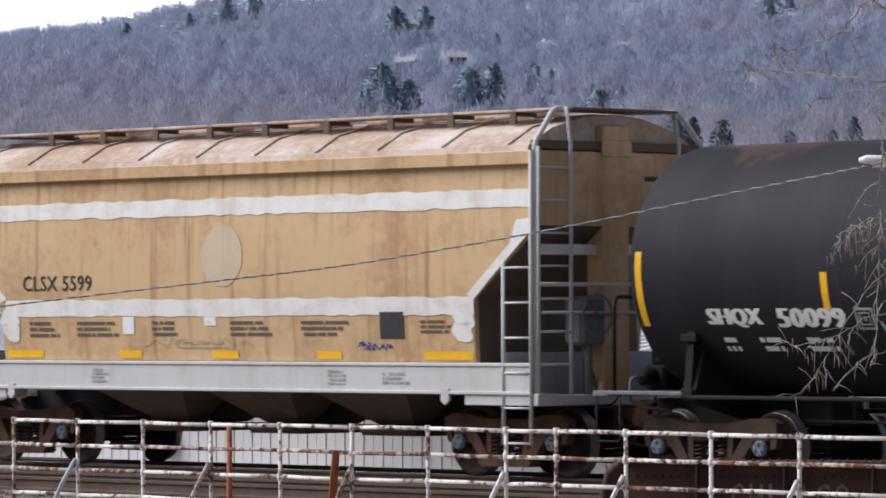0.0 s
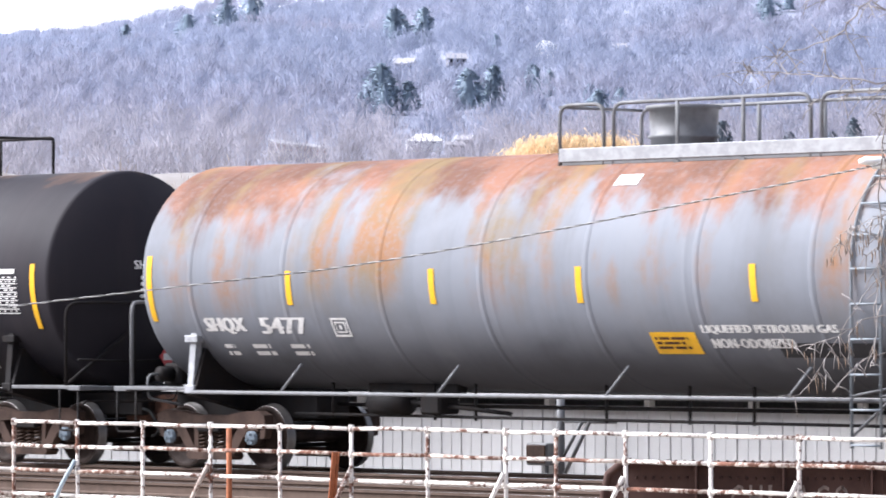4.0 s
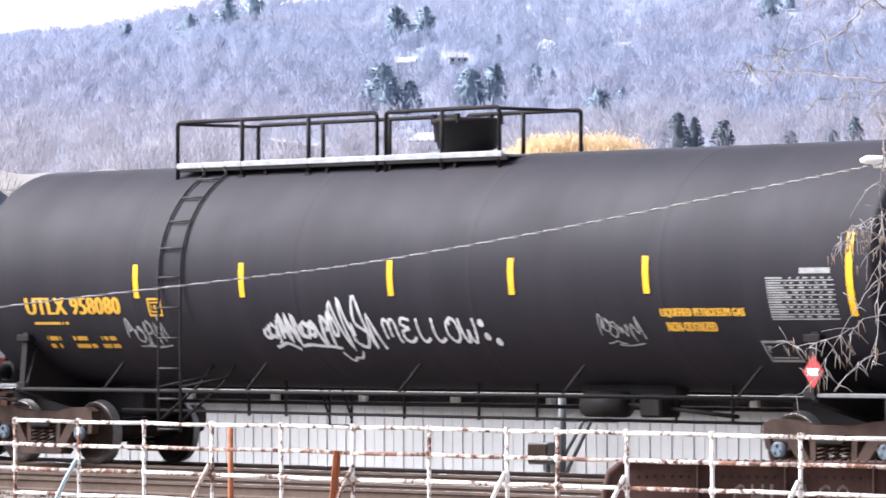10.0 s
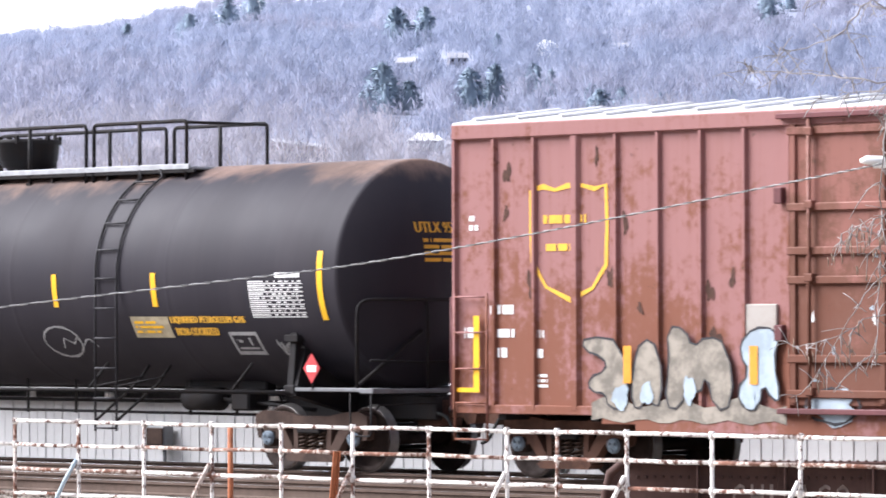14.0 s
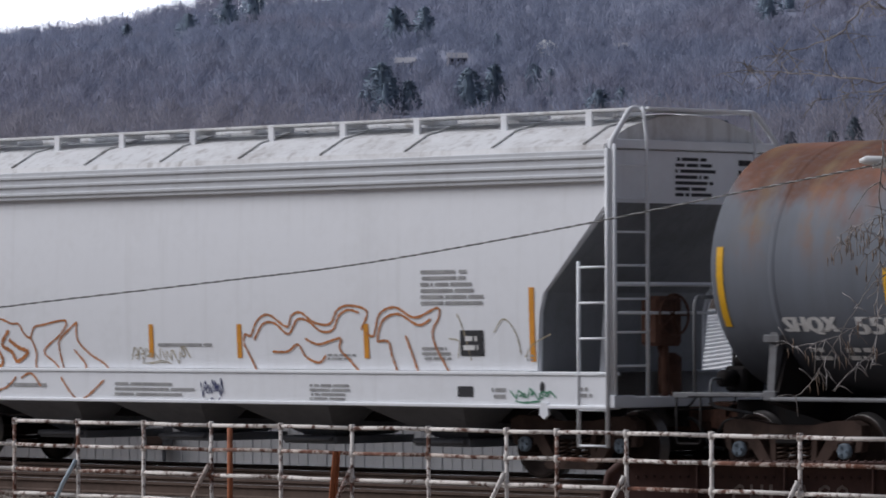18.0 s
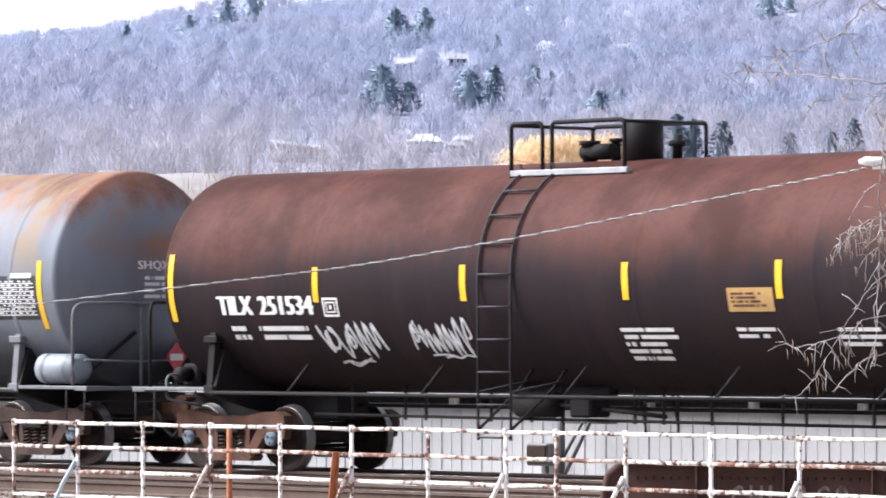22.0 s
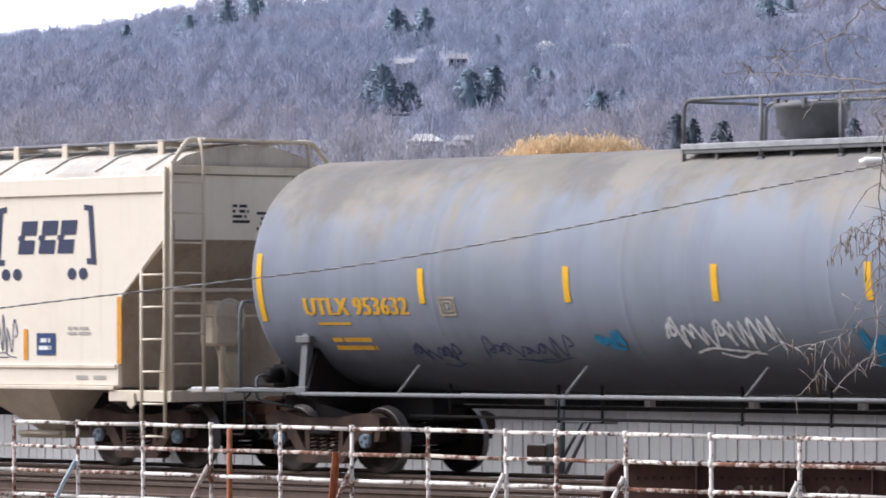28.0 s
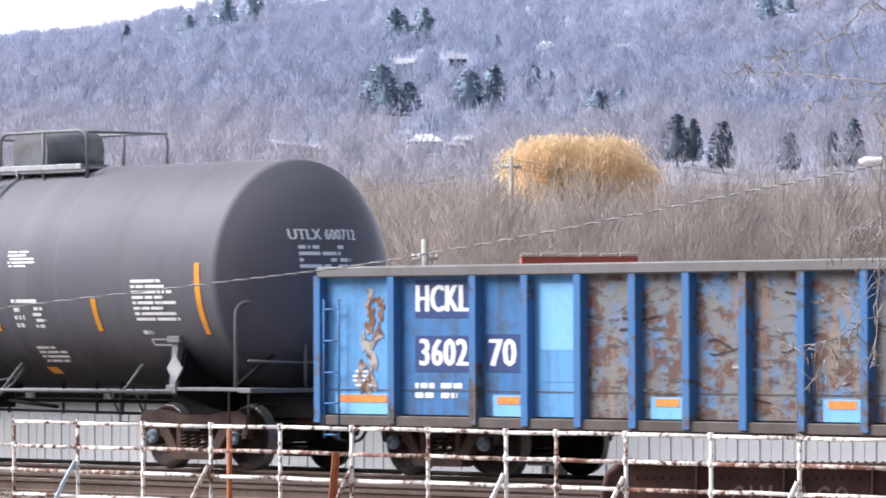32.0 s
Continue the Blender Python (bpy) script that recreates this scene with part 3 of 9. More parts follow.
def tank_car(label, x0, stripes, colour, plate_mat, pipe, marks, R=1.60, zc=2.74, truck="steel_grey", ladder_x=0.0, deck=(0, 4), rails=(0, 4, 5), dome=("round", 1.0), style="long", bands=0, **more):
    """x0: the car's middle at the start; all else along the car from there."""
    x0 += 0.045
    car = thing("tank_car", label, "tank car", "freight train", at=(x0, 0, 0))
    CARS.append((car, x0))
    a, b = stripes[0] - 0.10, stripes[-1] + 0.28
    bulge = more.get("bulge", 1.0)

    def wall(x, z, lift):
        q = (R + lift) ** 2 - (z - zc) ** 2
        return (x, -math.sqrt(max(q, 0.01)), z)

    def head_wall(y, z, lift):
        r = min(0.999, math.hypot(y, z - zc) / R)
        xs, rs = zip(*dish(R, 1.0)[::-1])
        return (b + bulge * float(np.interp(r * R, rs, xs)) + lift * 2, y, z)

    # shell with two ellipsoidal heads
    bm = bmesh.new()
    prof = [(a - x, r) for x, r in dish(R, 1.0)[::-1]]
    seams = more.get("seams", 5)
    for k in range(seams + 1):
        x = a + (b - a) * k / seams
        prof += [(x - 0.08, R), (x - 0.02, R), (x, R + 0.004), (x + 0.02, R), (x + 0.08, R)] if 0 < k < seams else ([(x, R), (x + 0.05, R)] if k == 0 else [(x - 0.05, R), (x, R)])
    prof += [(b + x * bulge, r) for x, r in dish(R, 1.0)]
    lathe(bm, prof, 72, "x", (0, 0, zc))
    shell = part("tank_shell", bm, colour, car)
    for k in range(bands):
        bm = bmesh.new()
        x = a + (b - a) * (k + 0.5) / bands
        lathe(bm, [(x - 0.06, R - 0.004), (x - 0.04, R + 0.007), (x + 0.04, R + 0.007), (x + 0.06, R - 0.004)], 64, "x", (0, 0, zc), caps=False)
        part("ring", bm, colour, shell)
    # stripes
    tall, short = more.get("tall", (2.1, 3.03)), more.get("short", (2.32, 2.79))
    for k, x in enumerate(stripes):
        bm = bmesh.new()
        z0, z1 = tall if k in (0, len(stripes) - 1) else short
        add_quad(bm, x - 0.055, x + 0.055, z0, z1)
        decal("reflective_stripe", bm, more.get("stripe", M["stripe"]), car, wall, "yellow reflective stripe", 0.008)
    # deck, rails and housing on top
    top = zc + R
    floor_z = top + more.get("deck_dz", 0.0)
    d0, d1 = deck
    bm = bmesh.new()
    soft_box(bm, d0, d1, -0.78, 0.78, floor_z - 0.06, floor_z - 0.02, 0.01)
    walkway = part("top_platform", bm, plate_mat, car, "grated steel platform")
    drop = more.get("skirt", 0.06)
    for s in (-1, 1):
        bm = bmesh.new()
        soft_box(bm, d0, d1, min(s * 0.76, s * 0.80), max(s * 0.76, s * 0.80), floor_z - drop, floor_z + 0.02, 0.008)
        part("edge_plate", bm, plate_mat, walkway)
        bm = bmesh.new()
        soft_box(bm, d0 + 0.05, d1 + 0.1, min(s * 0.74, s * 0.79), max(s * 0.74, s * 0.79), floor_z - drop - 0.05, floor_z - drop, 0.008)
        part("edge_angle", bm, pipe, walkway)
    k = 0
    while d0 + 0.6 + 1.3 * k < d1 - 0.2:
        bm = bmesh.new()
        x = d0 + 0.6 + 1.3 * k
        prism(bm, [(-0.76, floor_z - 0.07), (0.76, floor_z - 0.07), (0.76, floor_z - 0.22), (0.3, floor_z - 0.05), (-0.3, floor_z - 0.05), (-0.76, floor_z - 0.22)], x - 0.02, x + 0.02, "x")
        part("deck_bracket", bm, pipe, walkway)
        k += 1
    r0, r1, count = rails
    hi = more.get("rail_top", 4.93)
    thick = more.get("rail_r", 0.026)
    for side in (-1, 1):
        cuts = more.get("loops", (0.0, 0.22, 0.62, 1.0))
        xs = [r0 + (r1 - r0) * c for c in cuts]
        for j, (p, q) in enumerate(zip(xs, xs[1:])):
            g = 0.0 if j == 0 else 0.12
            bm = bmesh.new()
            foot = floor_z - 0.24
            tube(bm, rounded([(p + g, side * 0.77, foot), (p + g, side * 0.77, hi), (q - 0.06, side * 0.77, hi), (q - 0.06, side * 0.77, foot)], 0.18 if pipe is M["pipe_grey"] else 0.08), thick, 8)
            loop = part("guard_rail", bm, pipe, walkway)
            n = max(0, round((q - p) / 1.35) - 1)
            for m in range(n):
                x = p + g + (q - p - 0.06 - g) * (m + 1) / (n + 1)
                bm = bmesh.new()
                tube(bm, [(x, side * 0.77, foot - 0.06), (x, side * 0.77, hi)], thick * 1.05, 8)
                box(bm, x - 0.05, x + 0.05, side * 0.775 - 0.03, side * 0.775 + 0.03, foot - 0.1, foot + 0.06)
                part("post", bm, pipe, walkway)
    for x in (r0, r1 - 0.06):
        bm = bmesh.new()
        tube(bm, [(x, -0.77, hi - 0.02), (x, 0.77, hi - 0.02)], thick * 0.8, 8)
        part("end_rail", bm, pipe, walkway)
    kind, dx = dome
    bm = bmesh.new()
    if kind == "round":
        lathe(bm, [(top - 0.1, 0.33), (top + 0.08, 0.33), (top + 0.10, 0.40), (top + 0.18, 0.42), (top + 0.20, 0.45), (top + 0.43, 0.47), (top + 0.45, 0.50), (top + 0.50, 0.50), (top + 0.52, 0.44), (top + 0.54, 0.1)], 32, "z", (dx, 0, 0))
        housing = part("valve_housing", bm, pipe, car, "round steel valve housing")
        for t in range(6):
            bm = bmesh.new()
            an = t * math.pi / 3
            box(bm, dx + 0.47 * math.cos(an) - 0.03, dx + 0.47 * math.cos(an) + 0.03, 0.47 * math.sin(an) - 0.03, 0.47 * math.sin(an) + 0.03, top + 0.44, top + 0.57)
            part("lid_clamp", bm, pipe, housing)
    elif kind == "straight":
        lathe(bm, [(top - 0.1, 0.44), (top + 0.12, 0.44), (top + 0.13, 0.47), (top + 0.17, 0.47), (top + 0.18, 0.44), (top + 0.50, 0.46), (top + 0.51, 0.50), (top + 0.56, 0.50), (top + 0.58, 0.1)], 32, "z", (dx, 0, 0))
        part("valve_housing", bm, pipe, car, "round steel valve housing")
    elif kind == "box":
        lathe(bm, [(top - 0.05, 0.27), (top + 0.50, 0.27), (top + 0.52, 0.25), (top + 0.53, 0.05)], 24, "z", (dx, 0, 0))
        part("manway", bm, pipe, car, "dark round manway cover")
        bm = bmesh.new()
        tube(bm, [(dx - 0.45 * more.get("fit", 1), -0.1, top + 0.12), (dx - 1.0 * more.get("fit", 1), -0.1, top + 0.12)], 0.11, 10)
        lathe(bm, [(top - 0.05, 0.10), (top + 0.2, 0.10), (top + 0.22, 0.15), (top + 0.27, 0.15)], 12, "z", (dx - 0.9 * more.get("fit", 1), -0.1, 0))
        lathe(bm, [(top - 0.05, 0.07), (top + 0.25, 0.07), (top + 0.25, 0.1), (top + 0.3, 0.1)], 12, "z", (dx - 0.6 * more.get("fit", 1), 0.1, 0))
        part("valve", bm, M["steel_dark"], car)
        bm = bmesh.new()
        lathe(bm, [(top - 0.05, 0.07), (top + 0.15, 0.07), (top + 0.16, 0.12), (top + 0.22, 0.12), (top + 0.24, 0.05), (top + 0.3, 0.05)], 12, "z", (dx + 0.72 * more.get("fit", 1), -0.1, 0))
        part("valve", bm, M["steel_dark"], car)
    else:
        arch = [(dx - 0.40, top + 0.02), (dx - 0.42, top + 0.30), (dx - 0.36, top + 0.45), (dx - 0.22, top + 0.55), (dx, top + 0.58), (dx + 0.22, top + 0.55), (dx + 0.36, top + 0.45), (dx + 0.42, top + 0.30), (dx + 0.40, top + 0.02)]
        prism(bm, arch, -0.55, 0.55)
        for f in bm.faces:
            f.smooth = len(f.verts) == 4
        part("valve_housing", bm, pipe, car, "drum shaped steel valve housing")
        bm = bmesh.new()
        soft_box(bm, dx - 0.7, dx + 0.7, -0.4, 0.4, top - 0.05, top + 0.05, 0.01)
        part("housing_base", bm, pipe, car)
    # ladder over the flank, on both sides
    for s in (-1, 1):
        for_side = []
        half_w = more.get("ladder_w", 0.24)
        for x in (ladder_x - half_w, ladder_x + half_w):
            pts = [(x, s * (R + 0.03), 0.52), (x, s * (R + 0.03), zc)]
            for k in range(13):
                ang = radians(6 + 56 * k / 12)
                off = 0.03
                pts.append((x, s * (R + off) * math.cos(ang), zc + (R + off) * math.sin(ang)))
            pts.append((x, s * 0.80, min(pts[-1][2] + 0.12, top - 0.03)))
            for_side.append(pts)
        rungs = []
        z = 0.56
        while z < zc:
            rungs.append(((ladder_x - half_w, s * (R + 0.04), z), (ladder_x + half_w, s * (R + 0.04), z)))
            z += 0.43
        ang = (z - zc) / (R + 0.1)
        while ang < radians(60):
            rise_ = 0.04
            y, w = s * (R + rise_) * math.cos(ang), zc + (R + rise_) * math.sin(ang)
            rungs.append(((ladder_x - half_w, y, w), (ladder_x + half_w, y, w)))
            ang += 0.43 / (R + 0.1)
        ladder(car, for_side, rungs, M["res_grey"] if pipe is M["pipe_grey"] else M["ladder_dark"], 0.019, rung=0.015)
        bm = bmesh.new()
        for q in (-half_w, half_w):
            tube(bm, [(ladder_x + q, s * (R + 0.03), 0.66), (ladder_x + q + 0.32, s * 1.12, 1.20), (ladder_x + q + 0.4, s * 0.95, 1.46)], 0.02, 6)
            tube(bm, [(ladder_x + q, s * (R + 0.03), 1.16), (ladder_x + q + 0.62, s * 1.24, 1.30)], 0.016, 6)
        part("ladder_brace", bm, pipe, car)
    # trucks, bolsters and stub sills
    ta, tb = more.get("trucks", (stripes[0] + 0.75, stripes[-1] - 0.75))
    for x, way in ((ta, -1), (tb, 1)):
        add_truck(car, x, truck)
        bm = bmesh.new()
        prism(bm, [(-1.46, 1.12), (-1.46, 1.06), (-0.3, 0.78), (0.3, 0.78), (1.46, 1.06), (1.46, 1.12), (1.28, 1.70), (1.18, 1.74), (0.85, 1.38), (0.0, 1.24), (-0.85, 1.38), (-1.18, 1.74), (-1.28, 1.70)], x - 0.10, x + 0.10, "x")
        part("saddle", bm, more.get("saddle", M["steel_dark"]), car)
        for s in (-1, 1):
            bm = bmesh.new()
            prism(bm, [(s * 1.34, 1.1), (s * 1.46, 1.1), (s * 1.38, 1.95), (s * 1.27, 1.95)], x - 0.09, x + 0.03, "x")
            soft_box(bm, x - 0.17, x + 0.11, min(s * 1.24, s * 1.44), max(s * 1.24, s * 1.44), 1.80, 1.90, 0.01)
            soft_box(bm, x - 0.14, x + 0.08, min(s * 1.30, s * 1.48), max(s * 1.30, s * 1.48), 1.08, 1.2, 0.01)
            part("saddle_post", bm, more.get("post", pipe), car)
        end = x + way * (1.28 + more.get("over", 0.42))
        bm = bmesh.new()
        soft_box(bm, min(end, x - way * 1.4), max(end, x - way * 1.4), -0.30, 0.30, 0.72, 1.06, 0.02)
        part("stub_sill", bm, M["steel_dark"], car)
        add_coupler(car, end, way)
        # end platform and its rails
        pl = x + way * 1.0
        bm = bmesh.new()
        soft_box(bm, min(pl - 0.9 * way, end), max(pl - 0.9 * way, end), -1.48, -1.1, 1.12, 1.17, 0.008)
        soft_box(bm, min(pl - 0.9 * way, end), max(pl - 0.9 * way, end), 1.1, 1.48, 1.12, 1.17, 0.008)
        soft_box(bm, min(end - way * 0.28, end), max(end - way * 0.28, end), -1.48, 1.48, 1.10, 1.16, 0.008)
        part("end_platform", bm, more.get("platform", M["pipe_grey"]), car)
        zt = more.get("end_rail", 2.32)
        ex = end - way * 0.06
        bm = bmesh.new()
        zt += 0.06
        tube(bm, rounded([(ex - way * 0.3, -1.44, 1.12), (ex - way * 0.3, -1.44, zt), (ex, -0.9, zt), (ex, 0.9, zt), (ex - way * 0.3, 1.44, zt), (ex - way * 0.3, 1.44, 1.12)], 0.2), 0.026, 8)
        part("end_hand_rail", bm, pipe, car)
        bm = bmesh.new()
        tube(bm, rounded([(ex, -0.4, 1.12), (ex, -0.4, zt), (ex - way * 0.3, -0.4, zt + 0.02)], 0.15), 0.024, 8)
        part("grab_post", bm, pipe, car)
        end_gear(car, ex, way, pipe, more)
        for s in (-1, 1):
            bm = bmesh.new()
            tube(bm, rounded([(ex, s * 1.46, 1.12), (ex, s * 1.46, 0.52), (ex - way * 0.42, s * 1.46, 0.52), (ex - way * 0.42, s * 1.46, 1.12)], 0.06), 0.014, 6)
            part("sill_step", bm, M["steel_dark"], car)
    # side rails low on the flank, with braces up to the shell
    for s in (-1, 1):
        bm = bmesh.new()
        zr = more.get("rail_z", 1.10)
        tube(bm, [(ta, s * 1.46, zr), (tb, s * 1.46, zr)], 0.028, 8)
        low = part("side_rail", bm, more.get("low_rail", pipe), car)
        for k in range(more.get("braces", 5)):
            x = ta + (tb - ta) * (k + 0.6) / more.get("braces", 5)
            bm = bmesh.new()
            tube(bm, [(x, s * 1.46, zr), (x + 0.28, s * 1.30, 1.50)], 0.02, 6)
            part("brace", bm, more.get("low_rail", pipe), low)
    bm = bmesh.new()
    tube(bm, [(ta + 1.2, -0.55, 0.80), (tb - 1.2, -0.55, 0.76)], 0.022, 6)
    tube(bm, [(ta + 1.4, 0.1, 0.92), (tb - 1.4, 0.1, 0.92)], 0.028, 6)
    part("brake_pipe", bm, M["steel_dark"], car)
    for k in range(more.get("hangers", 8)):
        x = ta + 2.0 + (tb - ta - 4.0) * (k + 0.3 * math.sin(k * 2.3)) / (more.get("hangers", 8) - 1)
        bm = bmesh.new()
        tube(bm, [(x, -0.55, 0.74), (x, -0.55, 1.40)], 0.022, 6)
        part("pipe_hanger", bm, M["steel_dark"], car)
    gx = more.get("gear", ta + 3.0)
    bm = bmesh.new()
    lathe(bm, [(gx - 0.45, 0.02), (gx - 0.4, 0.17), (gx + 0.3, 0.17), (gx + 0.36, 0.05)], 16, "x", (0, -0.62, 0.98))
    soft_box(bm, gx + 0.7, gx + 1.1, -0.8, -0.4, 0.82, 1.12, 0.03)
    tube(bm, [(gx + 0.36, -0.62, 0.98), (gx + 1.6, -0.62, 0.90), (gx + 2.2, -0.5, 0.84)], 0.03, 6)
    soft_box(bm, gx - 0.6, gx + 1.2, -0.55, -0.35, 1.1, 1.35, 0.02)
    part("brake_gear", bm, M["steel_dark"], car)
    # placards on the corner posts
    for x in more.get("placards", (stripes[-1] - 0.9,)):
        bm = bmesh.new()
        q = 0.17
        vs = [bm.verts.new((x + u * q, -1.50, 1.44 + w * q * 1.22)) for u, w in ((-1, 0), (0, -1), (1, 0), (0, 1))]
        bm.faces.new(vs)
        for v in vs[:]:
            bm.verts.new((v.co.x, -1.485, v.co.z))
        bmesh.ops.convex_hull(bm, input=bm.verts[:])
        sign = part("placard", bm, more.get("placard", M["red"]), car, "red and white hazard placard" if "placard" not in more else "bare metal placard holder")
        if "placard" not in more:
            bm = bmesh.new()
            add_quad(bm, x - 0.095, x + 0.095, 1.39, 1.48)
            add_bars(bm, x - 0.05, x + 0.05, 1.51, 1.57, 2, 5)
            decal("placard_band", bm, M["white_mark"], sign, lambda u, w, lift: (u, -1.503, w), cuts=0)
        bm = bmesh.new()
        tube(bm, [(x, -1.47, 1.15), (x, -1.47, 1.5)], 0.02, 6)
        part("placard_post", bm, pipe, car)
    # writing
    marks(car, wall, head_wall)
    return car


def spec_table(car, wall, x0, x1, z0, z1, seed, mat=None, backing=None, cap=True):
    """A stencilled table of test dates, as rows of bars."""
    if backing:
        bm = bmesh.new()
        add_quad(bm, x0 - 0.06, x1 + 0.05, z0 - 0.06, z1 + 0.06)
        decal("table_backing", bm, backing, car, wall, "", 0.004)
    bm = bmesh.new()
    rng = random.Random(seed)
    n = 9
    step = (z1 - z0) / n
    for r in range(n):
        z = z1 - (r + 1) * step
        add_quad(bm, x0, x1, z, z + step * 0.24)
        x = x0
        while x < x1 - 0.05:
            w = rng.uniform(0.2, 0.38) * (x1 - x0) if x == x0 else rng.uniform(0.03, 0.09)
            add_quad(bm, x, min(x + w, x1), z + step * 0.46, z + step * 0.80)
            x += w + rng.uniform(0.04, 0.12)
    if cap:
        add_quad(bm, x0 + 0.5 * (x1 - x0), x1 - 0.05, z1 + 0.03, z1 + 0.10)
    decal("test_table", bm, mat or M["white_mark"], car, wall, "white stencilled test table", 0.008)


def stencil(car, wall, text, x0, x1, z0, z1, mat, bold=0.02, name="reporting_mark"):
    head = car
    for k in range(len(letter_mesh(text)[1])):
        bm = bmesh.new()
        add_text(bm, text, x0, x1, z0, z1, bold, k)
        ob = decal("letter" if k else name, bm, mat, head, wall, "" if k else "stencilled mark", 0.008)
        head = head if k else ob


def patches(car, wall, name, mat, rects, label="", lift=0.008):
    for x0, x1, z0, z1 in rects:
        bm = bmesh.new()
        add_quad(bm, x0, x1, z0, z1)
        decal(name, bm, mat, car, wall, label, lift)


def small_print(car, wall, rows, mat, seed=1):
    bm = bmesh.new()
    for k, (x0, x1, z0, z1, n) in enumerate(rows):
        add_bars(bm, x0, x1, z0, z1, n, seed * 31 + k)
    tagged(decal("small_print", bm, mat, car, wall, "rows of small stencilled print", 0.008), kind="stuff")


def panel(car, wall, x0, x1, z0, z1, back, front, seed=3, rows=4, name="notice"):
    bm = bmesh.new()
    add_quad(bm, x0, x1, z0, z1)
    sign = decal(name, bm, back, car, wall, "", 0.008)
    bm = bmesh.new()
    add_bars(bm, x0 + 0.06, x1 - 0.06, z0 + 0.05, z1 - 0.05, rows, seed)
    decal("print", bm, front, sign, wall, "", 0.012)


def boxed(car, wall, x0, x1, z0, z1, mat, w=0.03, cross=True):
    bm = bmesh.new()
    add_frame(bm, x0, x1, z0, z1, w)
    if cross and x1 - x0 < 0.4:
        add_frame(bm, x0 + w * 2, x1 - w * 2, z0 + w * 1.8, z1 - w * 1.8, w * 0.7)
        add_quad(bm, (x0 + x1) / 2 - w * 0.8, (x0 + x1) / 2 + w * 0.8, (z0 + z1) / 2 - w, (z0 + z1) / 2 + w)
    elif cross:
        xm = x0 + 0.62 * (x1 - x0)
        add_quad(bm, xm, xm + w * 0.9, z0 + w * 2.6, z1 - w * 1.6)
        add_quad(bm, x0 + w * 1.8, x1 - w * 1.8, z0 + w * 1.5, z0 + w * 2.1)
        add_quad(bm, x0 + w * 2, x0 + w * 2.8, z0 + w * 4, z1 - w * 2.2)
        add_quad(bm, x0 + w * 2.8, x0 + w * 4.6, z1 - w * 3, z1 - w * 2.2)
    decal("class_mark", bm, mat, car, wall, "", 0.008)


def tagging(car, wall, mat, tags, label="sprayed tag"):
    for k, (x0, x1, z0, z1, seed, w, glyphs) in enumerate(tags):
        bm = bmesh.new()
        add_scrawl(bm, x0, x1, z0, z1, seed, w, glyphs)
        decal("graffiti", bm, mat, car, wall, label, 0.010 + 0.001 * k)


def gas_words(car, wall, mat, x0, x1, x2, x3, z, h=0.12, flip=False):
    """The two stencilled lines that name the load."""
    for k, (text, a, b) in enumerate((("LIQUEFIED PETROLEUM GAS", x0, x1), ("NON-ODORIZED", x2, x3))):
        row = z - (1 - k if flip else k) * 1.45 * h
        stencil(car, wall, text, a, b, row, row + h, mat, 0.014, "load_name")


def head_print(car, head_wall, text, mat, y0=0.15, y1=1.15, z=3.22):
    """The mark and lines of print on the tank head."""
    y0, y1 = y0 - 0.8, y1 - 0.8
    bm = bmesh.new()
    add_text(bm, text, y0, y1, z, z + 0.15, 0.008)
    add_bars(bm, y0 + 0.1, y1 - 0.1, z - 0.42, z - 0.06, 4, 9)
    decal("end_mark", bm, mat, car, head_wall, "stencilled mark on the tank head", 0.006)


